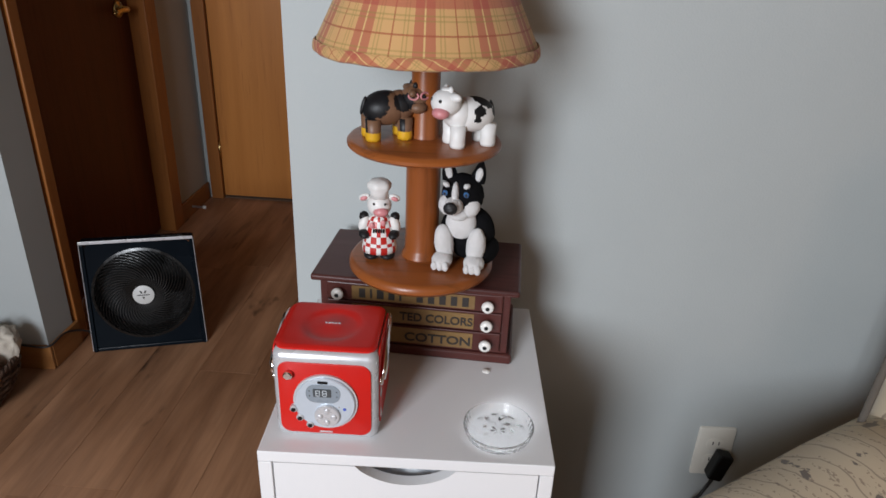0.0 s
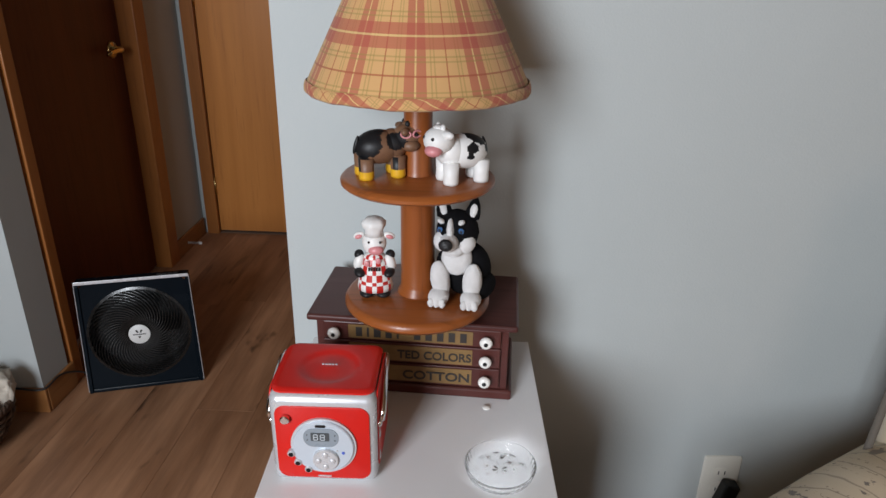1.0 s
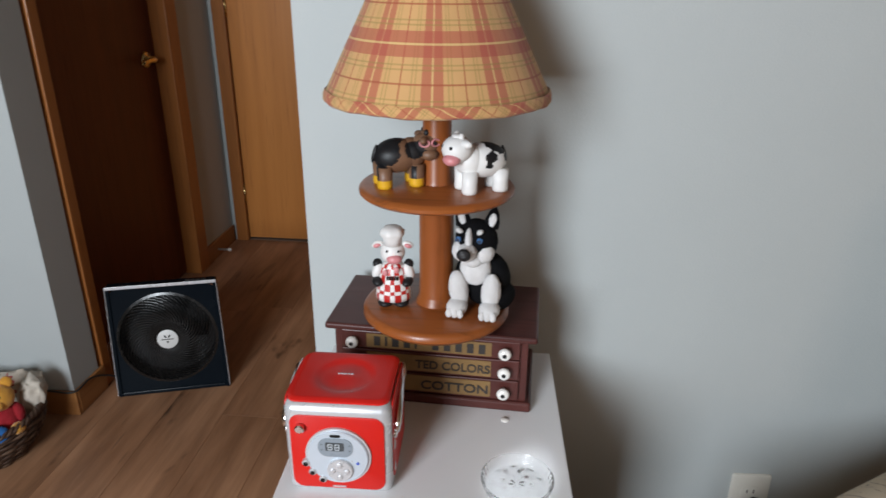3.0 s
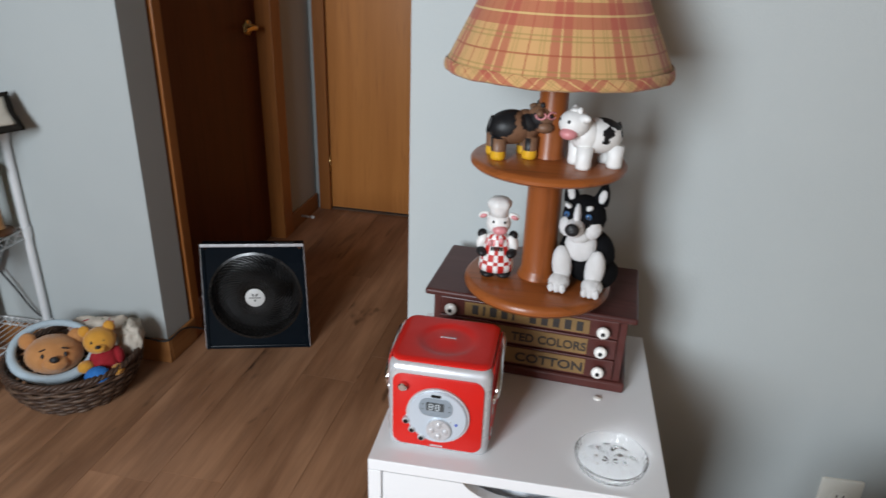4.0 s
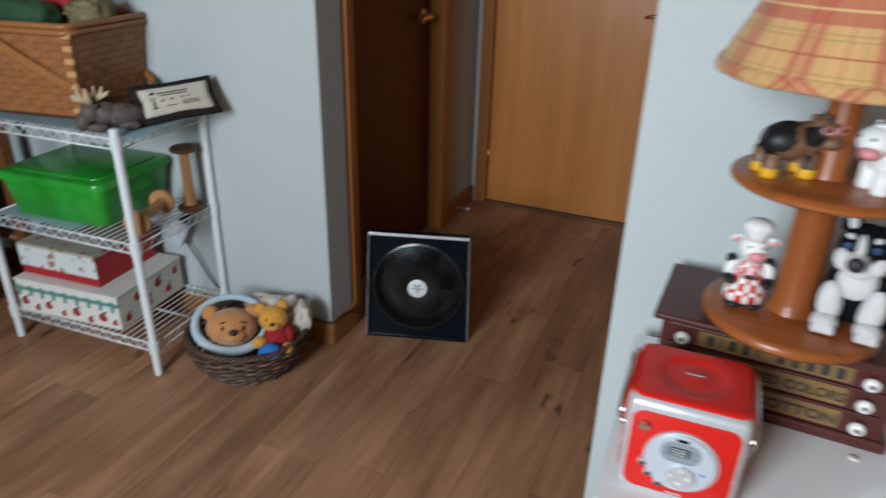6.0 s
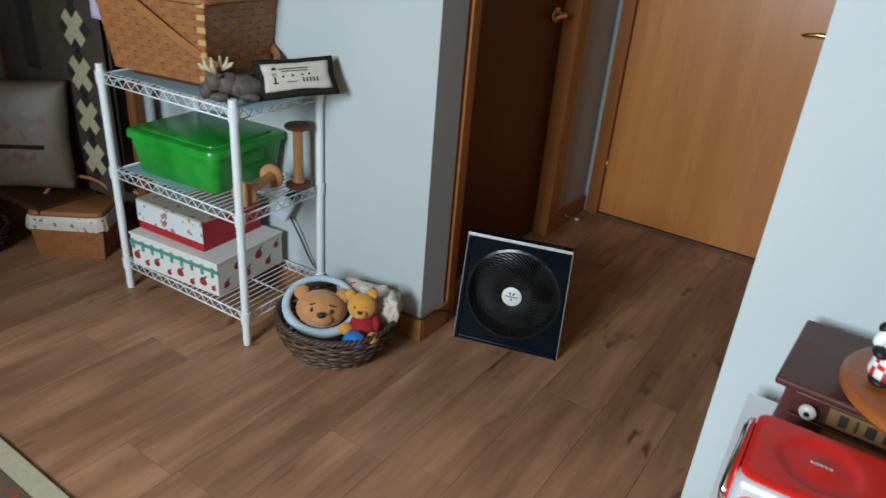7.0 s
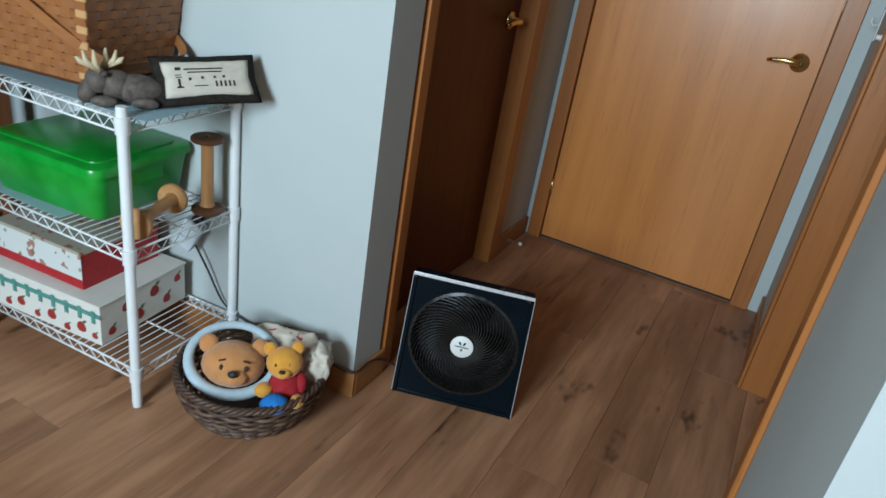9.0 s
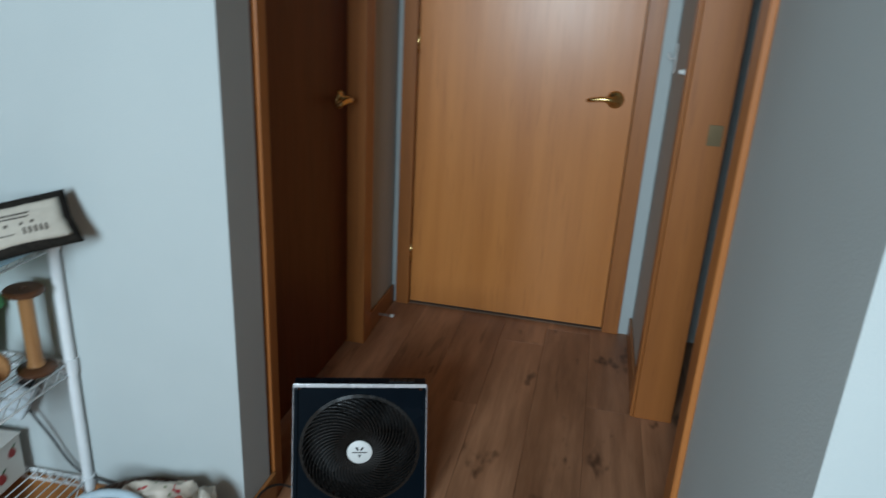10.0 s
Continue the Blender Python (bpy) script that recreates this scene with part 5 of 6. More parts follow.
def gift_boxes():
    b = root("decorated_box", SH @ pose(-0.055, 0.160, 0.1142, 0, 0, 3.5), "white keepsake box printed with apples and a teal band", "box")
    part("base", box_bm(-0.197, 0.197, -0.155, 0.150, 0, 0.112, 0.002), CARD, b)
    lid = part("lid", box_bm(-0.200, 0.200, -0.158, 0.153, 0.1125, 0.119, 0.0015), CARD, b, "pale card lid")
    part("printed_band", box_bm(-0.199, 0.199, -0.1572, -0.1552, 0.080, 0.092), TEAL, b, "teal printed ribbon band")
    for k in range(9):
        part("printed_bow", box_bm(-0.19 + k * 0.045, -0.178 + k * 0.045, -0.1578, -0.1573, 0.062, 0.098), TEAL, b)
    def printed_apple(x, y, z, rz, q):
        """A flat printed apple with a leaf."""
        rim = [(0.0135 * q * math.cos(a) * (1 - 0.10 * math.sin(a)), 0.0135 * q * math.sin(a) - 0.002 * q * math.cos(a) ** 2) for a in [2 * math.pi * k / 18 for k in range(18)]]
        m = pose(x, y, z, 90, 0, rz)
        apple = part("printed_apple", slab_bm(rim, 0, 0.0006), APPLE_RED, b, "printed red apple", m=m)
        part("printed_leaf", slab_bm([(0.001, 0.011 * q), (0.008 * q, 0.019 * q), (0.018 * q, 0.020 * q), (0.010 * q, 0.011 * q)], 0, 0.0007), LEAF_GREEN, apple)

    for k, (x, z, q) in enumerate(((-0.172, 0.040, 1.1), (-0.125, 0.022, 0.8), (-0.078, 0.038, 1.0), (-0.022, 0.020, 0.75), (0.030, 0.036, 1.1), (0.082, 0.018, 0.8), (0.132, 0.036, 1.15), (0.176, 0.024, 0.7))):
        printed_apple(x, -0.1553, z, 0, q)
    for y, z, q in ((-0.120, 0.030, 0.9), (-0.070, 0.078, 1.0), (-0.028, 0.034, 1.25), (0.030, 0.080, 1.2), (0.075, 0.036, 1.0), (0.118, 0.082, 0.9)):
        printed_apple(0.1973, y, z, 90, q)
    c = root("gift_box", SH @ pose(-0.095, 0.168, 0.2336, 0, 0, 2), "red card box with a printed white lid", "box")
    part("base", box_bm(-0.153, 0.153, -0.128, 0.128, 0, 0.098, 0.002), RED_CARD, c)
    part("side_print", box_bm(-0.1545, 0.1545, -0.1300, -0.1285, 0.030, 0.100), HOLLY_CARD, c, "white side printed with sprigs")
    part("lid", box_bm(-0.155, 0.155, -0.130, 0.130, 0.0985, 0.108, 0.002), SPRIG_TOP, c, "lid printed with sprigs")


gift_boxes()

SPLINT = surface("woven_splint", (0.33, 0.128, 0.040), (0.24, 0.085, 0.026), 0.5, scale=30, fine=250, stretch=(1, 1, 1), bump=0.25)
SPLINT_LIGHT = surface("pale_splint", (0.56, 0.32, 0.14), (0.48, 0.25, 0.10), 0.5, scale=30, fine=250, bump=0.25)
HOOP = wood("basket_hoop_wood", (0.36, 0.145, 0.05), (0.28, 0.105, 0.036), (0.18, 0.065, 0.022), "X", 0.45, 0.15, 1.0)


def woven_side(parent, m, mat, width0, width1, h, cols, rows, lean, depth=0.0028, thick=0.0018):
    """A woven side in the x-z plane, facing -y: splints that pass over and under upright stakes, each a part."""
    def strip(name, low, high):
        bm = bmesh.new()
        v = [[bm.verts.new(p) for p in row] for row in (low, high, [(x, y + thick, z) for x, y, z in high], [(x, y + thick, z) for x, y, z in low])]
        for a, b in zip(v, v[1:] + v[:1]):
            for k in range(len(low) - 1):
                bm.faces.new((a[k], a[k + 1], b[k + 1], b[k]))
        for k, turn in ((0, 1), (-1, -1)):
            bm.faces.new([row[k] for row in v][::turn])
        part(name, bm, mat, parent, "", 40, m)

    across = lambda q, y, z: ((width0 + (width1 - width0) * z / h) * (q - 0.5), y - lean * z / h, z)
    for r in range(rows):
        za, zb = h * r / rows + 0.0008, h * (r + 1) / rows - 0.0008
        qs = [(k / (cols * 4), depth * math.sin(math.pi * (k / 4 + r)) - depth * 0.2) for k in range(cols * 4 + 1)]
        strip("splint", [across(q, y, za) for q, y in qs], [across(q, y, zb) for q, y in qs])
    for c in range(cols):
        q, hw = (c + 0.5) / cols, 0.36 / cols
        strip("stake", [across(q - hw, 0.0002, 0.0), across(q + hw, 0.0002, 0.0)], [across(q - hw, 0.0002, h), across(q + hw, 0.0002, h)])


RACK_DARK = wood("dark_basket_foot", (0.10, 0.036, 0.014), (0.075, 0.026, 0.010), (0.04, 0.014, 0.006), "X")


def market_basket():
    w0, w1, d0, d1, h = 0.355, 0.415, 0.275, 0.325, 0.238
    b = root("market_basket", SH @ pose(-0.075, 0.178, 0.7573, 0, 0, 7), "large honey-brown woven splint basket with swing handles", "basket")
    part("foot", box_bm(-0.145, 0.145, -0.105, 0.105, 0, 0.019, 0.004), RACK_DARK, b, "dark wooden foot frame")
    part("bottom", box_bm(-w0 / 2 + 0.003, w0 / 2 - 0.003, -d0 / 2 + 0.003, d0 / 2 - 0.003, 0.0195, 0.025), SPLINT, b)
    z = 0.021
    for k, (a0, a1, off, rz, cols, lean) in enumerate(((w0, w1, d0 / 2, 0, 11, (d1 - d0) / 2), (d0, d1, w0 / 2, 90, 8, (w1 - w0) / 2), (w0, w1, d0 / 2, 180, 11, (d1 - d0) / 2), (d0, d1, w0 / 2, 270, 8, (w1 - w0) / 2))):
        m = pose(0, 0, z, 0, 0, rz) @ pose(0, -off, 0)
        woven_side(b, m, SPLINT, a0, a1, h, cols, 12, lean)
    for r in range(7):                                              # pale laced corner
        q = (r + 0.5) / 7
        x, y, zz = (w0 + (w1 - w0) * q) / 2, -(d0 + (d1 - d0) * q) / 2, z + h * q
        part("corner_binding", box_bm(x - 0.024, x + 0.004, y - 0.004, y + 0.004, zz - 0.0085, zz + 0.0085, 0.002, 1), SPLINT_LIGHT, b, "pale corner binding")
    outline = rounded_outline(w1 + 0.008, d1 + 0.008, 0.03, 5)
    for dz in (0.0, 0.016):
        part("rim", tube_bm([(x, y, z + h - 0.010 + dz) for x, y in outline], 0.0085, 8, True), HOOP, b, "", True)
    # a broad bent handle, hinged at the long sides and swung down over one end
    bm = bmesh.new()
    rows = []
    for k in range(33):
        q = math.pi * k / 32
        reach = math.sin(q)
        x = -0.07 + 0.312 * reach
        y = -(d1 / 2 + 0.012) * math.copysign(abs(math.cos(q)) ** 0.25, math.cos(q)) * (1 - 0.06 * reach)
        zz = z + h - 0.012 - 0.185 * reach
        side = Vector((0.5, 0, 0.86)) * 0.012
        out = Vector((0.3 * reach, -math.cos(q), 0)).normalized() * 0.0022
        c = Vector((x, y, zz))
        rows.append([bm.verts.new(c - side - out), bm.verts.new(c + side - out), bm.verts.new(c + side + out), bm.verts.new(c - side + out)])
    for r0, r1 in zip(rows, rows[1:]):
        for k in range(4):
            bm.faces.new((r0[k], r0[(k + 1) % 4], r1[(k + 1) % 4], r1[k]))
    bm.faces.new(rows[0][::-1])
    bm.faces.new(rows[-1])
    part("handle", bm, HOOP, b, "broad bent wooden swing handle", 40)
    return b


market_basket()
RED_CLOTH = surface("red_patterned_cloth", (0.42, 0.02, 0.04), (0.30, 0.012, 0.025), 0.85, scale=60, fine=300, bump=0.5)
DARK_GREEN = surface("dark_green_cloth", (0.012, 0.05, 0.02), (0.02, 0.07, 0.03), 0.8, scale=25, bump=0.3)
GILT = surface("gold_mesh_ribbon", (0.26, 0.20, 0.09), (0.14, 0.11, 0.05), 0.5, 0.2, scale=150, fine=600, bump=0.9)


def draped(name, m, size, mat, label, category, seed, lift=0.03):
    """A soft bundle of cloth: a rounded cushion with folds."""
    bm = bmesh.new()
    bmesh.ops.create_uvsphere(bm, u_segments=36, v_segments=24, radius=1)
    for v in bm.verts:
        c = v.co.copy()
        for k in range(3):
            c[k] = math.copysign(abs(c[k]) ** 0.55, c[k]) * size[k]
        f = noise.noise(Vector((v.co.x * 2.5 + seed, v.co.y * 2.5, v.co.z * 2.5))) + 0.5 * noise.noise(Vector((v.co.x * 6, v.co.y * 6 + seed, v.co.z * 6)))
        v.co = c + v.co.normalized() * lift * f
    return tagged(part(name, bm, mat, smooth=True, m=m), label, category)


draped("red_cloth", SH @ pose(-0.10, 0.235, 1.072, 6, 8, 5), (0.125, 0.038, 0.06), RED_CLOTH, "folded red patterned cloth in the woven basket", "cloth", 1, 0.008)
draped("green_cloth", SH @ pose(-0.10, 0.135, 1.018, -8, 4, 2), (0.10, 0.05, 0.055), DARK_GREEN, "dark green cloth bundle in the woven basket", "cloth", 4, 0.010)
draped("gold_ribbon", SH @ pose(0.055, 0.215, 1.030, 10, -12, 20), (0.055, 0.05, 0.045), GILT, "crumpled gold mesh ribbon in the woven basket", "ribbon", 7, 0.020)

# the moose figure and the small pillow
MOOSE = surface("moose_grey_brown", (0.13, 0.105, 0.09), (0.05, 0.04, 0.035), 0.6, spec=0.2, scale=70, bump=0.4)
ANTLER = surface("cream_antler", (0.56, 0.46, 0.30), (0.48, 0.38, 0.24), 0.6)


def moose():
    bm = bmesh.new()
    b = lambda c, r, turn=(0, 0, 0): blob_bm(c, r, bm, turn, 0, 20, 14)
    b((0.035, 0, 0.030), (0.048, 0.028, 0.029))
    b((0.0, 0, 0.034), (0.030, 0.026, 0.030))
    b((-0.030, 0, 0.042), (0.026, 0.022, 0.024), (0, 20, 0))
    b((-0.050, 0, 0.022), (0.018, 0.016, 0.026), (0, 25, 0))
    for x, y in ((-0.02, -0.03), (-0.02, 0.03), (0.05, -0.03), (0.05, 0.03)):
        b((x, y, 0.011), (0.024, 0.011, 0.011))
    for y in (-0.022, 0.022):
        b((-0.018, y, 0.060), (0.006, 0.010, 0.005))
        for k in range(3):
            a = radians(22 + 40 * k)
            first = len(bm.faces)
            s = 1 if y > 0 else -1
            base = Vector((-0.026, s * 0.012, 0.062))
            mid = base + Vector((s * 0.022 * math.cos(a) + s * 0.012, -0.004, 0.018))
            tip = base + Vector((s * (0.014 + 0.026 * math.cos(a)), -0.008, 0.016 + 0.024 * math.sin(a)))
            tube_bm([base, mid, tip], [0.005, 0.006, 0.002], 7, False, bm)
            bm.faces.ensure_lookup_table()
            for f in bm.faces[first:]:
                f.material_index = 1
    ob = part("moose_figurine", bm, [MOOSE, ANTLER], smooth=True, m=pose(-1.700, 1.490, 0.7573, 0, 0, 46) @ Matrix.Scale(1.15, 4))
    return tagged(ob, "lying grey-brown moose figurine with cream antlers", "figurine")


moose()
LINEN = surface("printed_linen", (0.58, 0.53, 0.45), (0.50, 0.45, 0.38), 0.9, scale=50, fine=500, bump=0.5)
DARK_CLOTH = surface("black_print_cloth", (0.012, 0.011, 0.010), (0.035, 0.030, 0.025), 0.95, spec=0.05, scale=120, fine=400, bump=0.5)


def pillow_bm(w, h, thick, n=22, pinch=0.55):
    bm = bmesh.new()
    rows = {}
    for s in (1, -1):
        for j in range(n + 1):
            for i in range(n + 1):
                u, v = 2 * i / n - 1, 2 * j / n - 1
                edge = i in (0, n) or j in (0, n)
                if edge and s < 0:
                    rows[s, i, j] = rows[1, i, j]
                    continue
                puff = (1 - u * u) ** pinch * (1 - v * v) ** pinch
                k = 1 - 0.05 * (u * u * (1 - abs(v)) + v * v * (1 - abs(u)))
                wr = 0.0016 * noise.noise(Vector((u * 4, v * 4, s)))
                rows[s, i, j] = bm.verts.new((u * w / 2 * k, -s * (thick / 2 * puff + wr), v * h / 2 * k))
    for s in (1, -1):
        for j in range(n):
            for i in range(n):
                q = (rows[s, i, j], rows[s, i + 1, j], rows[s, i + 1, j + 1], rows[s, i, j + 1])
                bm.faces.new(q if s > 0 else q[::-1])
    return bm


def small_pillow():
    p = root("small_pillow", pose(-1.597, 1.645, 0.815, -34, -3, 61), "small linen pillow with black border and printed marks", "pillow")
    part("cover", pillow_bm(0.235, 0.118, 0.040), DARK_CLOTH, p, "black print cloth border", True)
    face = pillow_bm(0.196, 0.084, 0.026, 22, 0.35)
    part("panel", moved(face, pose(0, -0.0105, 0)), LINEN, p, "cream linen panel", True)
    bars = [(-0.070, 0.018, 0.012, 0.007), (-0.052, 0.018, 0.085, 0.003), (-0.045, 0.011, 0.075, 0.0025), (-0.072, 0.006, 0.014, 0.002), (-0.072, 0.001, 0.014, 0.002), (-0.068, -0.020, 0.005, 0.018), (-0.072, -0.022, 0.014, 0.003),
            (-0.045, -0.006, 0.006, 0.006), (-0.018, -0.004, 0.006, 0.006), (0.010, -0.003, 0.005, 0.005), (0.030, -0.002, 0.005, 0.005), (0.012, -0.022, 0.004, 0.013), (0.022, -0.022, 0.004, 0.013), (0.032, -0.022, 0.004, 0.013), (0.042, -0.022, 0.004, 0.013), (0.052, -0.022, 0.004, 0.013), (-0.035, -0.020, 0.03, 0.002)]
    for x, z, w, h in bars:
        u, v = (x + w / 2) / 0.098, (z + h / 2) / 0.042
        y = -0.0105 - 0.013 * ((1 - u * u) * (1 - v * v)) ** 0.35
        part("print_mark", box_bm(x, x + w, y - 0.0012, y + 0.0016, z, z + h), INK, p)
    return p


small_pillow()
ADAPTER = surface("pale_plastic", (0.52, 0.58, 0.62), (0.46, 0.52, 0.56), 0.3, bump=0.03)
ad = root("power_adapter", pose(-1.765, 1.742, 0.335, 0, 28, 20), "pale plastic power adapter hanging behind the shelf", "adapter")
part("case", box_bm(-0.030, 0.030, -0.018, 0.018, -0.045, 0.045, 0.007, 3), ADAPTER, ad)
part("plug_block", box_bm(-0.014, 0.014, -0.012, 0.012, 0.0455, 0.066, 0.003), BLACK, ad, "black plug block")


# ---- the round basket with plush toys ----
WICKER = surface("dark_wicker", (0.085, 0.045, 0.028), (0.045, 0.024, 0.016), 0.55, scale=40, fine=300, bump=0.4)
WICKER_PALE = surface("brown_wicker", (0.15, 0.09, 0.058), (0.10, 0.058, 0.036), 0.55, scale=40, fine=300, bump=0.4)


def wicker_basket():
    m = pose(-1.405, 1.615, 0.0005) @ Matrix.Diagonal((1.035, 1.035, 1.0, 1.0))
    b = root("wicker_basket", m, "round dark wicker basket on the floor", "basket")
    part("bottom", lathe_bm([(0, 0.001), (0.118, 0.001), (0.118, 0.010), (0, 0.010)], 48), WICKER, b)
    n, st = 30, 30
    def radius(z):
        q = z / 0.125
        return 0.126 + 0.052 * math.sin(q * math.pi * 0.55)
    rows = 12
    for r in range(rows):
        z = 0.008 + 0.112 * r / (rows - 1)
        pts = []
        for k in range(st * 6):
            a = 2 * math.pi * k / (st * 6)
            w = 0.0042 * math.cos(st / 2 * a * 1.0 + math.pi * (r % 2))
            rr = radius(z) + w
            pts.append((rr * math.cos(a), rr * math.sin(a), z + 0.0012 * math.sin(7 * a + r)))
        part("weaver", tube_bm(pts, 0.0050, 6, True), WICKER if r % 3 else WICKER_PALE, b, "", True)
    for k in range(st):
        a = 2 * math.pi * (k + 0.5) / st
        part("stake", tube_bm([(radius(z) * math.cos(a), radius(z) * math.sin(a), z) for z in (0.002, 0.04, 0.08, 0.125)], 0.0032, 5), WICKER, b)
    for j in range(3):
        pts = []
        for k in range(150):
            a = 2 * math.pi * k / 150
            q = 22 * a + 2 * math.pi * j / 3
            rr = 0.178 + 0.0055 * math.cos(q)
            pts.append((rr * math.cos(a), rr * math.sin(a), 0.127 + 0.0055 * math.sin(q)))
        part("rim_braid", tube_bm(pts, 0.0052, 6, True), WICKER, b, "", True)
    return b


wicker_basket()
TAN_PLUSH = surface("tan_plush", (0.56, 0.25, 0.085), (0.48, 0.20, 0.065), 0.95, scale=50, fine=500, bump=0.7, sheen=0.3)
GOLD_PLUSH = surface("golden_plush", (0.66, 0.31, 0.035), (0.58, 0.25, 0.028), 0.95, scale=50, fine=500, bump=0.7, sheen=0.3)
RED_FELT = surface("red_felt", (0.34, 0.012, 0.02), (0.28, 0.01, 0.016), 0.95, scale=60, bump=0.4)
BLUE_FELT = surface("blue_felt", (0.012, 0.17, 0.50), (0.01, 0.13, 0.42), 0.9, scale=60, bump=0.3)
PALE_BLUE = surface("pale_blue_plush", (0.47, 0.58, 0.64), (0.40, 0.50, 0.56), 0.95, scale=50, fine=500, bump=0.6, sheen=0.3)


def bear_head():
    bm = bmesh.new()
    b = lambda c, r, mat=0, turn=(0, 0, 0), seg=40, rings=30: blob_bm(c, r, bm, turn, mat, seg, rings)
    b((0, 0, 0), (0.066, 0.056, 0.050))
    b((0.006, -0.044, -0.014), (0.030, 0.023, 0.022))
    b((0.006, -0.068, -0.003), (0.0105, 0.007, 0.0075), 1)
    for x in (-0.020, 0.030):
        b((x, -0.053, 0.006), (0.0042, 0.003, 0.0062), 1, seg=12, rings=8)
        b((x, -0.049, 0.020), (0.009, 0.003, 0.0018), 1, (0, -14 if x < 0 else 14, 0), 12, 8)
    for x in (-0.056, 0.052):
        b((x, 0.004, 0.038), (0.020, 0.013, 0.021))
    bm.normal_update()
    fuzzy(bm, 420, 1.0, 0.0016)
    ob = part("plush_bear", bm, [TAN_PLUSH, NOSE], smooth=True, m=pose(-1.424, 1.566, 0.150, -20, 4, 36) @ Matrix.Scale(1.17, 4))
    return tagged(ob, "tan plush bear head resting in the wicker basket", "plush toy")


def small_bear():
    bm = bmesh.new()
    b = lambda c, r, mat=0, turn=(0, 0, 0), seg=36, rings=28: blob_bm(c, r, bm, turn, mat, seg, rings)
    b((0, 0, 0.0), (0.036, 0.032, 0.042), 2)
    b((0, -0.004, 0.058), (0.039, 0.034, 0.035))
    b((-0.002, -0.033, 0.046), (0.017, 0.013, 0.013))
    b((-0.004, -0.046, 0.052), (0.0065, 0.0045, 0.0045), 1)
    for x in (-0.017, 0.011):
        b((x, -0.034, 0.064), (0.0028, 0.002, 0.004), 1, seg=10, rings=8)
    for x in (-0.030, 0.028):
        b((x, 0.0, 0.088), (0.014, 0.008, 0.015))
    b((-0.044, -0.018, 0.002), (0.020, 0.018, 0.016), 0, (0, 0, 20))
    b((0.026, -0.034, -0.020), (0.016, 0.022, 0.014), 0, (0, 0, -20))
    b((-0.020, -0.052, -0.018), (0.030, 0.022, 0.024), 3)
    b((0.034, -0.004, 0.008), (0.014, 0.018, 0.024), 2)
    bm.normal_update()
    fuzzy(bm, 420, 1.0, 0.0016)
    ob = part("plush_bear_small", bm, [GOLD_PLUSH, NOSE, RED_FELT, BLUE_FELT], smooth=True, m=pose(-1.283, 1.598, 0.130, -14, -4, 38) @ Matrix.Scale(1.14, 4))
    return tagged(ob, "small golden plush bear in red shirt holding a blue bundle", "plush toy")


bear_head()
small_bear()
ring = [(0.092 * math.cos(a), 0.080 * math.sin(a), 0.0) for a in [2 * math.pi * k / 40 for k in range(40)]]
tagged(part("pale_blue_ring", tube_bm(ring, [0.0085 + 0.0045 * (0.5 - 0.5 * math.sin(2 * math.pi * k / 40)) for k in range(40)], 12, True), PALE_BLUE, smooth=True, m=pose(-1.436, 1.578, 0.152, 34, 6, 40) @ Matrix.Scale(1.17, 4)), "pale blue plush ring round the bear head", "plush ring")
PATCH = printed("patterned_cloth", (0.55, 0.48, 0.40), (0.40, 0.025, 0.035), 30.0, strength=1.0)
draped("patterned_cloth", pose(-1.385, 1.722, 0.140, 10, -6, 12), (0.095, 0.030, 0.050), PATCH, "crumpled patterned cloth in the wicker basket", "cloth", 3, 0.012)
draped("cream_cloth", pose(-1.268, 1.700, 0.145, 4, 16, 30), (0.030, 0.040, 0.058), LINEN, "crumpled cream cloth in the wicker basket", "cloth", 9, 0.014)


# ---- small fittings in the passage ----
stop = root("door_stop", pose(XF + 0.012, 3.057, 0.040, 0, 90), "spring door stop with a white rubber tip", "door stop")
part("spring", tube_bm([(0.0055 * math.cos(k * 0.9), 0.0055 * math.sin(k * 0.9), 0.0006 * k) for k in range(90)], 0.0012, 5), STEEL, stop, "", True)
part("tip", moved(lathe_bm([(0, 0), (0.0075, 0), (0.0078, 0.010), (0.006, 0.014), (0, 0.015)], 16), pose(0, 0, 0.0535)), OFF_WHITE, stop, "white rubber tip", True)
hook = root("wall_hook", pose(XR - 0.0005, 3.20, 1.135, 0, 0, -90), "white painted hook plate on the passage wall", "hook")
part("plate", box_bm(-0.008, 0.008, -0.004, 0, -0.05, 0.05, 0.0015), OFF_WHITE, hook)
part("prong", tube_bm([(0, -0.004, 0.0), (0, -0.020, -0.004), (0, -0.028, 0.008), (0, -0.027, 0.020)], 0.003, 8), OFF_WHITE, hook, "", True)
tagged(part("wall_peg", moved(lathe_bm([(0, 0), (0.010, 0), (0.010, 0.004), (0.006, 0.012), (0.009, 0.018), (0, 0.020)], 20), pose(XR - 0.0005, 2.86, 1.114, 0, -90)), OFF_WHITE, smooth=True), "small white peg on the passage wall", "peg")
for z in (0.45, 1.02, 1.30):
    tagged(part("hinge_leaf", box_bm(XR + 0.060, XR + 0.100, 1.8383, 1.8405, z, z + 0.085, 0.0008), STEEL), "steel hinge leaf on the doorway jamb", "hinge")


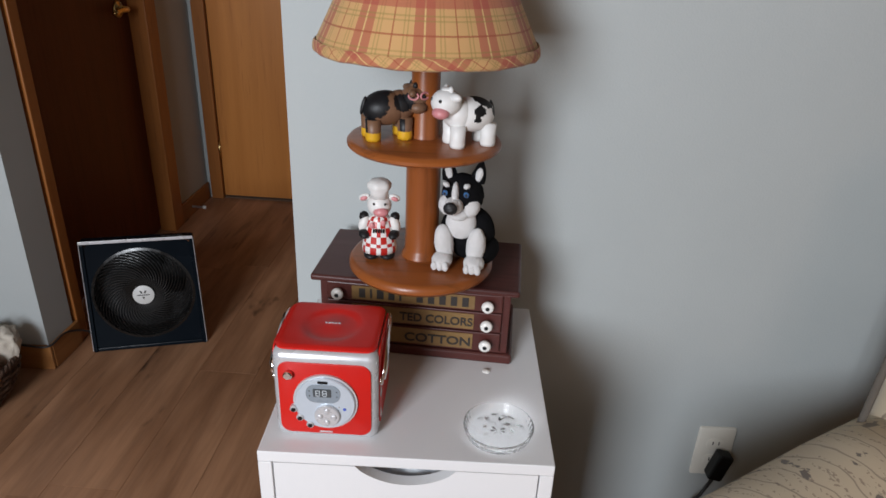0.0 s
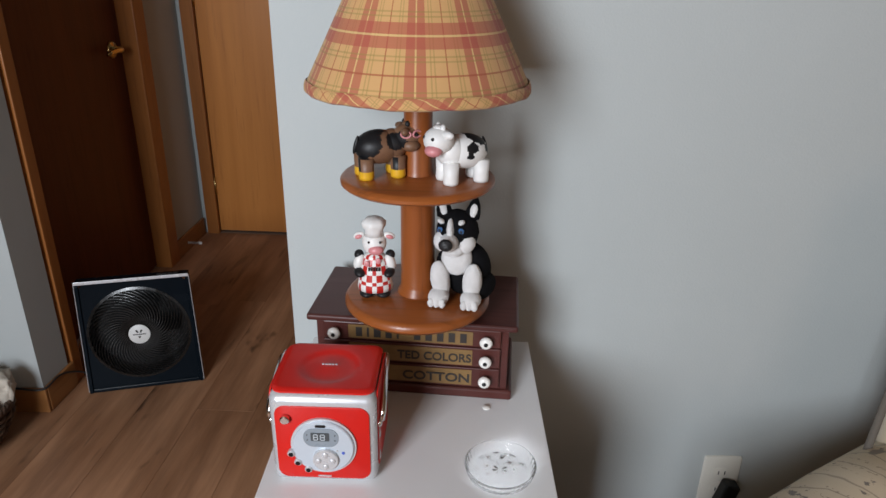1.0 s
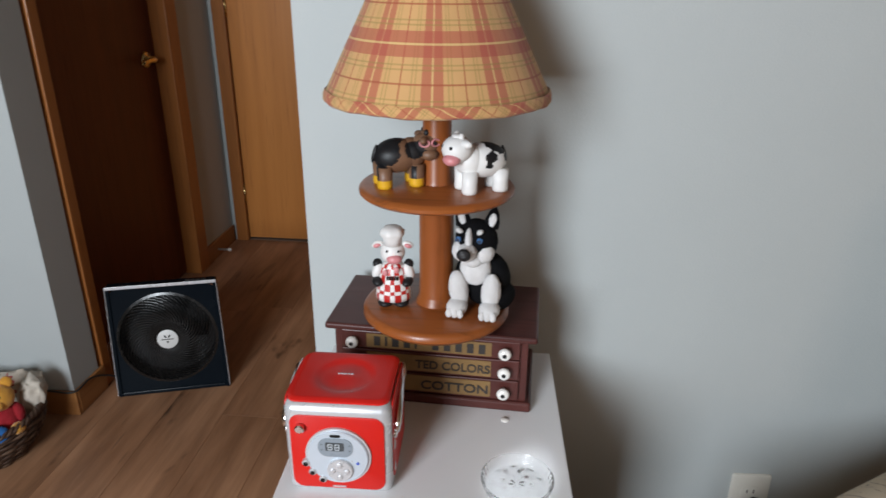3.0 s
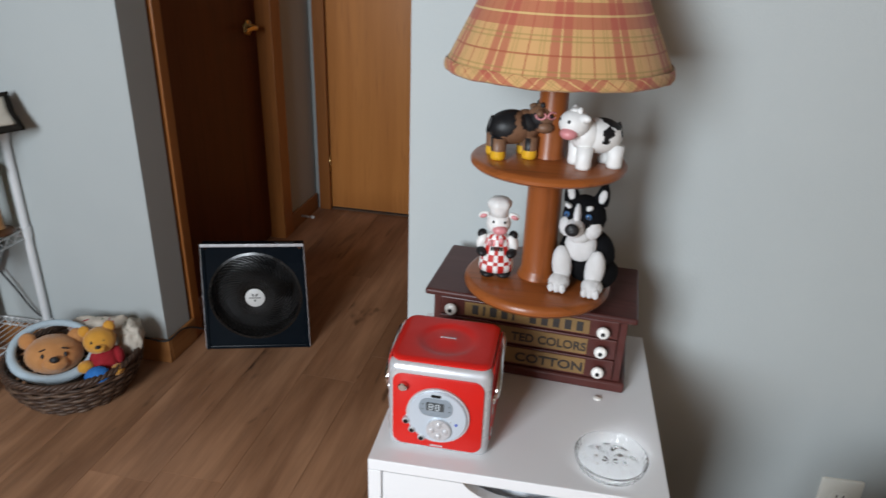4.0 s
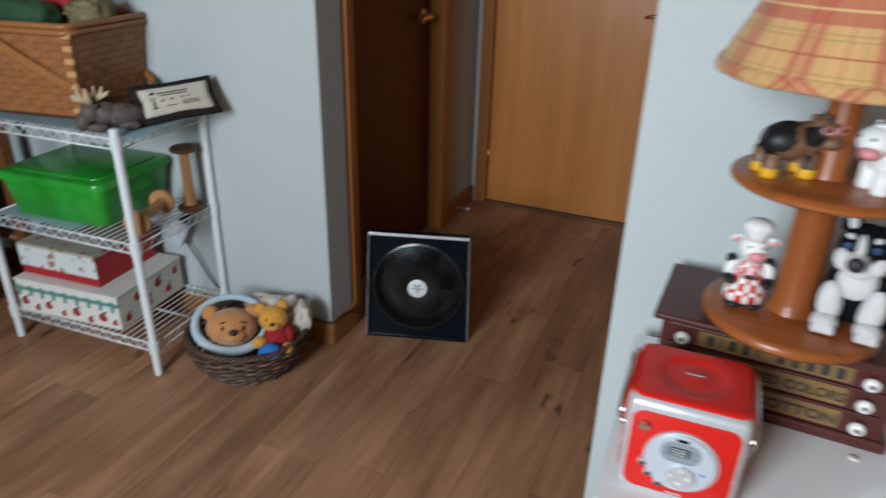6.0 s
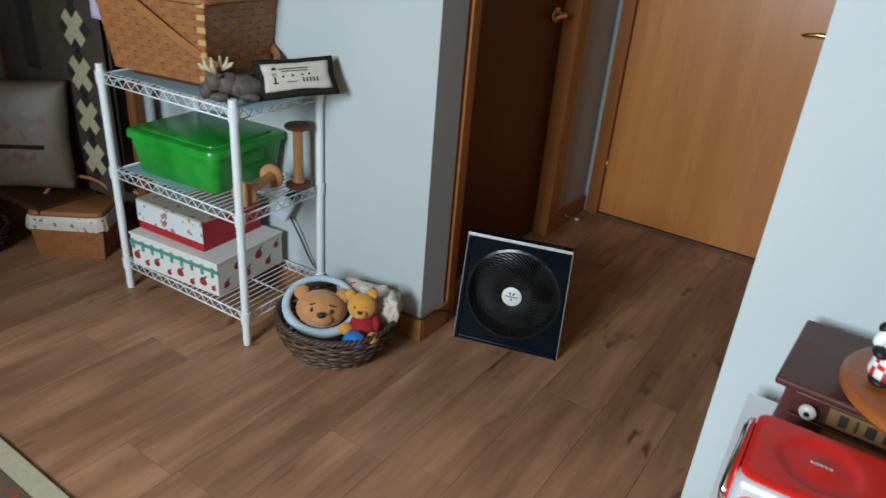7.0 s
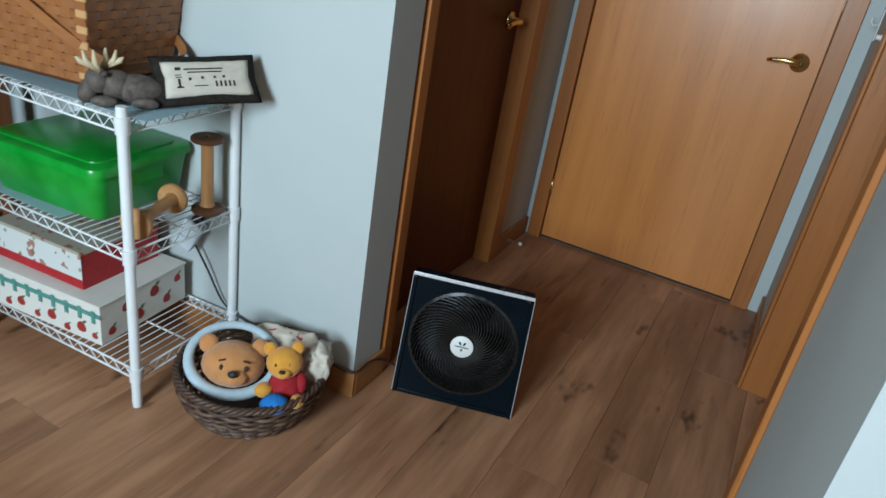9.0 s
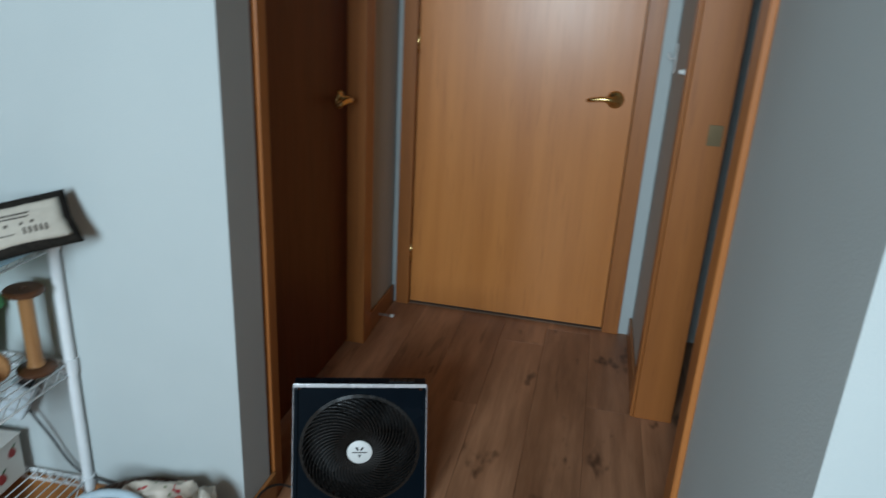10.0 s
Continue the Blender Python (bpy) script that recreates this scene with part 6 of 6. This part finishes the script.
# ---- the rug ----
RUG = printed("patterned_rug_pile", (0.13, 0.09, 0.06), (0.30, 0.06, 0.03), 34.0)
RUG_EDGE = surface("cream_rug_border", (0.50, 0.44, 0.30), (0.42, 0.37, 0.25), 0.95, scale=40, fine=400, bump=0.8)
rug = root("area_rug", pose(-2.25, 0.0, 0.0005, 0, 0, 0.6), "patterned brown rug with a cream border", "rug")
part("border", box_bm(-1.15, 1.15, -0.12, 0.755, 0, 0.008, 0.003), RUG_EDGE, rug, "cream woven border")
part("field", box_bm(-1.09, 1.09, -0.06, 0.700, 0.0082, 0.0108, 0.001), RUG, rug, "dark patterned field")


# ---- the armchair ----
def toile():
    """Cream cotton with scattered grey flowers, stems and lines of script."""
    m, t, s = material("script_print_cotton")
    v = coords(t)
    vo = node(t, "ShaderNodeTexVoronoi", Scale=25.0)
    warp = t.nodes.new("ShaderNodeVectorMath")
    nz = node(t, "ShaderNodeTexNoise", Scale=9.0)
    t.links.new(v, nz.inputs["Vector"])
    sc = t.nodes.new("ShaderNodeVectorMath")
    sc.operation = "SCALE"
    sc.inputs[3].default_value = 0.10
    t.links.new(nz.outputs["Color"], sc.inputs[0])
    t.links.new(v, warp.inputs[0])
    t.links.new(sc.outputs[0], warp.inputs[1])
    t.links.new(warp.outputs[0], vo.inputs["Vector"])
    petals = calc(t, "ADD", vo.outputs["Distance"], calc(t, "MULTIPLY", noise_of(t, v, 110.0, 2.0), 0.55))
    flower = calc(t, "SUBTRACT", 1.0, ramp(t, petals, 0.47, 0.53))
    wv = node(t, "ShaderNodeTexWave", Scale=7.0, Distortion=9.0, Detail=2.0)
    t.links.new(v, wv.inputs["Vector"])
    stem = ramp(t, wv.outputs["Fac"], 0.975, 0.995)
    lines = node(t, "ShaderNodeTexWave", Scale=15.0, Distortion=1.2)
    t.links.new(warp.outputs[0], lines.inputs["Vector"])
    script = calc(t, "MULTIPLY", ramp(t, lines.outputs["Fac"], 0.80, 0.9), calc(t, "GREATER_THAN", noise_of(t, v, 190.0, 1.0), 0.56))
    script = calc(t, "MULTIPLY", script, ramp(t, noise_of(t, v, 6.0, 1.0), 0.48, 0.52))
    col = mixed(t, calc(t, "MULTIPLY", noise_of(t, v, 14.0), 0.3), (0.54, 0.44, 0.31), (0.43, 0.34, 0.235))
    col = mixed(t, calc(t, "MULTIPLY", flower, 0.9), col, (0.10, 0.08, 0.07))
    col = mixed(t, calc(t, "MULTIPLY", stem, 0.6), col, (0.16, 0.12, 0.09))
    col = mixed(t, calc(t, "MULTIPLY", script, 0.6), col, (0.17, 0.11, 0.08))
    t.links.new(col, s.inputs["Base Color"])
    s.inputs["Roughness"].default_value = 0.92
    s.inputs["Sheen Weight"].default_value = 0.2
    bumped(t, s, noise_of(t, v, 700.0), 0.4, 0.0008)
    return m


TOILE = toile()
LEG = wood("chair_leg_wood", (0.12, 0.05, 0.02), (0.09, 0.036, 0.015), (0.05, 0.02, 0.01), "Z")


def arm_bm(x0, x1, width, top, roll):
    """An upholstered arm along x with a rolled top and a rounded front."""
    prof = [(-width / 2, 0.10), (-width / 2 + 0.004, top - 2 * roll + 0.02)]
    for k in range(17):
        a = radians(215 - 250 * k / 16)
        prof.append((roll * 1.08 * math.cos(a), top - roll + roll * math.sin(a)))
    prof += [(width / 2 - 0.004, top - 2 * roll + 0.02), (width / 2, 0.10)]
    bm = bmesh.new()
    rings = []
    for x, k in ((x0, 0.80), (x0 + 0.012, 0.93), (x0 + 0.035, 1.0), (x0 + (x1 - x0) * 0.4, 1.0), (x0 + (x1 - x0) * 0.7, 1.01), (x1, 1.0)):
        rings.append([bm.verts.new((x, y * k, 0.10 + (z - 0.10) * (0.5 + 0.5 * k) + 0.004 * noise.noise(Vector((x * 6, y * 9, z * 9))))) for y, z in prof])
    n = len(prof)
    for a, b in zip(rings, rings[1:]):
        for k in range(n):
            j = (k + 1) % n
            bm.faces.new((a[k], a[j], b[j], b[k]))
    bm.faces.new(rings[0][::-1])
    bm.faces.new(rings[-1])
    bmesh.ops.recalc_face_normals(bm, faces=bm.faces)
    return bm


def cushion_bm(w, d, h, puff=0.02, n=18):
    bm = box_bm(-w / 2, w / 2, -d / 2, d / 2, 0, h, 0.035, 4)
    bmesh.ops.subdivide_edges(bm, edges=bm.edges[:], cuts=2, use_grid_fill=True)
    for v in bm.verts:
        u, q = 2 * v.co.x / w, 2 * v.co.y / d
        if v.co.z > h * 0.6:
            v.co.z += puff * max(0, 1 - u * u) * max(0, 1 - q * q) + 0.003 * noise.noise(v.co * 9)
    return bm


def armchair():
    ch = root("armchair", pose(0.652, 1.063, 0, 0, 0, 33.7), "cream armchair in script-printed cotton with rolled arms", "armchair")
    part("arm", moved(arm_bm(-0.46, 0.05, 0.15, 0.632, 0.082), pose(0, -0.085, 0)), TOILE, ch, "rolled upholstered arm", True)
    part("arm", moved(arm_bm(-0.46, 0.05, 0.15, 0.632, 0.082), pose(0, -0.72, 0)), TOILE, ch, "rolled upholstered arm", True)
    part("seat_base", box_bm(-0.45, 0.04, -0.64, -0.17, 0.10, 0.31, 0.02, 3), TOILE, ch, "", True)
    part("seat_cushion", moved(cushion_bm(0.50, 0.47, 0.13), pose(-0.22, -0.405, 0.311)), TOILE, ch, "loose seat cushion", True)
    bm = box_bm(0.0, 0.155, -0.80, -0.012, 0.10, 1.02, 0.05, 5)
    for v in bm.verts:
        v.co.x += 0.10 * max(0, v.co.z - 0.55)
    part("backrest", bm, TOILE, ch, "tall upholstered back", True)
    piping = [(-0.004 + 0.10 * max(0, z - 0.55), -0.030, z) for z in [0.58 + 0.04 * k for k in range(11)]]
    part("piping", tube_bm(piping, 0.006, 8), surface("dark_piping", (0.10, 0.085, 0.07), (0.14, 0.12, 0.10), 0.9), ch, "dark piping along the back", True)
    for x, y in ((-0.42, -0.10), (-0.42, -0.72), (0.10, -0.08), (0.10, -0.73)):
        part("leg", lathe_bm([(0, 0), (0.014, 0), (0.024, 0.098), (0, 0.098)], 14), LEG, ch, "dark wooden leg", 40, pose(x, y, 0.0005))
    return ch


armchair()


# ---- the dim corner beside the shelf ----
RACK = wood("rack_wood", (0.21, 0.075, 0.026), (0.16, 0.055, 0.018), (0.09, 0.03, 0.012), "Z", 0.45, 0.1)
# Brown quilt cloth, lowered further so its colour carries the corner's shade.
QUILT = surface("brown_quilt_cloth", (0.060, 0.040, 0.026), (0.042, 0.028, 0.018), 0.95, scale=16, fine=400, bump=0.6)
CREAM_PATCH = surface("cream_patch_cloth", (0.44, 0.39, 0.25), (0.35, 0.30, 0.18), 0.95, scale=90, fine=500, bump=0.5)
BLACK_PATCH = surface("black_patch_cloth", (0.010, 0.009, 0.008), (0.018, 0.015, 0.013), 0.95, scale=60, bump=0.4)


def quilt_rack():
    r = root("quilt_rack", pose(-2.93, 1.600, 0.0005, 0, 0, 3.2), "tall brown wooden quilt rack against the wall", "rack")
    for x in (-0.265, 0.535):
        part("post", box_bm(x - 0.020, x + 0.020, -0.022, 0.022, 0, 1.30, 0.004), RACK, r)
        part("foot", box_bm(x - 0.0175, x + 0.0175, -0.14, -0.0225, 0, 0.045, 0.006), RACK, r)
    for z in (0.22, 0.72, 1.24):
        part("crossbar", tube_bm([(-0.244, 0, z), (0.514, 0, z)], 0.012, 10), RACK, r, "", True)
    return r


quilt_rack()


def hanging(name, m, w, h, mat, folds, label, category):
    """A hanging cloth with gentle vertical folds."""
    bm = bmesh.new()
    n, k = 30, 24
    g = [[bm.verts.new((w * (i / n - 0.5), folds * math.sin(i * 0.9) * (0.4 + 0.6 * (1 - j / k)) + 0.3 * folds * math.sin(i * 0.37 + j * 0.2), h * j / k)) for i in range(n + 1)] for j in range(k + 1)]
    for j in range(k):
        for i in range(n):
            bm.faces.new((g[j][i], g[j][i + 1], g[j + 1][i + 1], g[j + 1][i]))
    ob = part(name, bm, mat, smooth=True, m=m)
    sol = ob.modifiers.new("thickness", "SOLIDIFY")
    sol.thickness = 0.004
    return tagged(ob, label, category)


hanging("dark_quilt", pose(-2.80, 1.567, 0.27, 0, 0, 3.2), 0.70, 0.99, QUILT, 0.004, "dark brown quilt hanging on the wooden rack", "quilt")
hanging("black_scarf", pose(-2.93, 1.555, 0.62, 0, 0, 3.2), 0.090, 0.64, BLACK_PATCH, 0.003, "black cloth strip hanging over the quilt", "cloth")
LAVENDER = surface("lavender_cloth", (0.50, 0.44, 0.60), (0.42, 0.37, 0.52), 0.9, scale=40, bump=0.3)
hanging("lavender_cloth", pose(-2.395, 1.545, 0.87, 0, 0, 3.2), 0.10, 0.38, LAVENDER, 0.003, "pale lavender cloth hanging from the wooden rack", "cloth")
runner = root("table_runner", pose(-2.585, 1.562, 0.0405, 0, -1.0, 3.2), "brown runner with cream cross patches and black diamonds", "runner")
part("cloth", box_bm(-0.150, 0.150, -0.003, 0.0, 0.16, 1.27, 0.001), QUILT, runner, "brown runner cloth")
for k in range(7):
    z = 0.30 + 0.158 * k
    for a in (45, -45):
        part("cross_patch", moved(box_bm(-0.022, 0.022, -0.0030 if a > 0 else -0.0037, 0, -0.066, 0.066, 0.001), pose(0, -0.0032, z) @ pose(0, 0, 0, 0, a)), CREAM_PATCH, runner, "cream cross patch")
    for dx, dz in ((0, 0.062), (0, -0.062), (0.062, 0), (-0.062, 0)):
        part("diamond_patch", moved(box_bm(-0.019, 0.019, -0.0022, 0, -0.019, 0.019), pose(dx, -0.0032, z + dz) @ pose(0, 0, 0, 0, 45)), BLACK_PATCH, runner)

BENCH = wood("dark_bench_wood", (0.07, 0.028, 0.012), (0.05, 0.02, 0.009), (0.028, 0.011, 0.006), "X", 0.5, 0.1)
bench = root("low_bench", pose(-2.90, 1.42, 0.0005, 0, 0, 3.2), "low dark wooden bench in the corner", "bench")
part("seat_board", box_bm(-0.37, 0.30, -0.115, 0.115, 0.175, 0.20, 0.004), BENCH, bench)
for x in (-0.34, 0.26):
    part("leg_board", box_bm(x - 0.012, x + 0.012, -0.10, 0.10, 0, 0.1745, 0.002), BENCH, bench)
# Base darker than the beige cloth: the corner's shade is in the colour.
PRINT_PINK = printed("faded_rose_shaded", (0.115, 0.085, 0.058), (0.13, 0.035, 0.025), 17.0, strength=0.75)
cush = root("square_cushion", pose(-2.775, 1.385, 0.425, -9, 0, 42), "faded beige square cushion with red flower print, colour darkened for shade", "cushion")
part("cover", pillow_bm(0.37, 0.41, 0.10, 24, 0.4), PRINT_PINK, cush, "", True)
part("band", box_bm(-0.15, 0.10, -0.0535, -0.0465, -0.045, -0.030, 0.001), DARK_CLOTH, cush, "dark woven band")


def lidded_basket():
    b = root("lidded_basket", pose(-2.590, 1.452, 0.0005, 0, 0, 38), "small brown splint basket with lid and printed liner", "basket")
    w0, w1, d0, d1, h = 0.235, 0.265, 0.17, 0.19, 0.165
    part("bottom", box_bm(-w0 / 2 + 0.003, w0 / 2 - 0.003, -d0 / 2 + 0.003, d0 / 2 - 0.003, 0.0, 0.006), SPLINT, b)
    for a0, a1, off, rz, cols, lean in ((w0, w1, d0 / 2, 0, 12, (d1 - d0) / 2), (d0, d1, w0 / 2, 90, 9, (w1 - w0) / 2), (w0, w1, d0 / 2, 180, 12, (d1 - d0) / 2), (d0, d1, w0 / 2, 270, 9, (w1 - w0) / 2)):
        woven_side(b, pose(0, 0, 0, 0, 0, rz) @ pose(0, -off, 0), SPLINT, a0, a1, h, cols, 10, lean, 0.0018, 0.0015)
    bm = bmesh.new()
    outline = rounded_outline(w1 + 0.016, d1 + 0.016, 0.03, 8)
    n = len(outline)
    rings = []
    for z, k in ((h - 0.045, 1.03), (h - 0.02, 1.02), (h + 0.004, 1.0), (h + 0.008, 0.96)):
        rings.append([bm.verts.new((x * (k + 0.018 * math.sin(i * 1.9) * (1 if z < h - 0.01 else 0)), y * (k + 0.018 * math.sin(i * 1.9) * (1 if z < h - 0.01 else 0)), z + (0.004 * math.sin(i * 1.3) if z < h - 0.03 else 0))) for i, (x, y) in enumerate(outline)])
    for a, c in zip(rings, rings[1:]):
        for i in range(n):
            bm.faces.new((a[i], a[(i + 1) % n], c[(i + 1) % n], c[i]))
    part("liner", bm, printed("printed_liner_cloth", (0.58, 0.52, 0.44), (0.25, 0.06, 0.06), 45.0), b, "gathered printed cloth liner", True)
    part("lid", moved(slab_bm(rounded_outline(w1, d1, 0.025), 0, 0.016, 0.004), pose(0, 0, h + 0.0085)), HOOP, b, "brown wooden lid", 40)
    pts = [(0.142 * math.cos(math.pi * k / 20), 0.03 + 0.05 * math.sin(math.pi * k / 20), h - 0.02 + 0.12 * math.sin(math.pi * k / 20)) for k in range(21)]
    part("handle", tube_bm(pts, 0.007, 8), HOOP, b, "bent wooden handle", True)
    return b


lidded_basket()
low = root("low_basket", pose(-2.86, 1.165, 0.0005), "low dark round basket in the corner", "basket")
part("bottom", lathe_bm([(0, 0.001), (0.11, 0.001), (0.11, 0.008), (0, 0.008)], 32), WICKER, low)
for r in range(9):
    z = 0.007 + 0.011 * r
    rr = 0.112 + 0.035 * math.sin(r / 8 * 1.5)
    pts = [((rr + 0.004 * math.cos(13 * 2 * math.pi * k / 130 + math.pi * (r % 2))) * math.cos(2 * math.pi * k / 130), (rr + 0.004 * math.cos(13 * 2 * math.pi * k / 130 + math.pi * (r % 2))) * math.sin(2 * math.pi * k / 130), z) for k in range(130)]
    part("weaver", tube_bm(pts, 0.0058, 6, True), WICKER_PALE if r % 2 else WICKER, low, "", True)
BEIGE_PLUSH = surface("beige_plush", (0.26, 0.19, 0.12), (0.20, 0.14, 0.085), 0.95, scale=50, fine=500, bump=0.7)
bm = blob_bm((0, 0, 0), (0.095, 0.075, 0.06), seg=28, rings=20)
blob_bm((0.065, -0.03, 0.055), (0.030, 0.026, 0.075), bm, (0, 25, 0), 0, 24, 16)
blob_bm((-0.03, -0.05, 0.06), (0.05, 0.045, 0.05), bm, (0, 0, 0), 0, 24, 16)
bm.normal_update()
tagged(part("plush_rabbit", fuzzy(bm, 200, 1.0), BEIGE_PLUSH, smooth=True, m=pose(-2.85, 1.165, 0.115)), "beige plush toy slumped in the low basket", "plush toy")


# ---- the floor's planks ----
def plank_mesh(length, width, cache={}):
    key = (round(length, 3), round(width, 3))
    if key not in cache:
        bm = bmesh.new()
        x, y, b, t = width / 2 - 0.0002, length / 2 - 0.0002, 0.0004, 0.006
        levels = [(x, y, -t), (x, y, -0.0012), (x - b, y - b, 0.0)]
        rings = [[bm.verts.new(p) for p in ((-a, -c, z), (a, -c, z), (a, c, z), (-a, c, z))] for a, c, z in levels]
        for a, c in zip(rings, rings[1:]):
            for k in range(4):
                bm.faces.new((a[k], a[(k + 1) % 4], c[(k + 1) % 4], c[k]))
        bm.faces.new(rings[-1])
        me = bpy.data.meshes.new("plank")
        bm.to_mesh(me)
        bm.free()
        me.materials.append(PLANK)
        cache[key] = me
    return cache[key]


rng = random.Random(11)
PW, PL, Y0, Y1 = 0.181, 1.22, -1.58, 3.40
rest = bmesh.new()
columns = int(7.3 / PW) + 1
for c in range(columns):
    x = -4.40 + PW * (c + 0.5)
    y = Y0 - rng.uniform(0.05, 1.15)
    while y < Y1:
        a, b = max(y, Y0), min(y + PL, Y1)
        y += PL
        if b - a < 0.03:
            continue
        if -3.35 < x < 1.0:
            part("plank", plank_mesh(b - a, PW), None, floor, m=pose(x, (a + b) / 2, 0))
        else:
            box_bm(x - PW / 2 + 0.0006, x + PW / 2 - 0.0006, a + 0.0006, b - 0.0006, -0.006, 0.0, bm=rest)
tagged(part("far_planks", rest, PLANK, floor), "brown wood-look floor planks", kind="stuff")
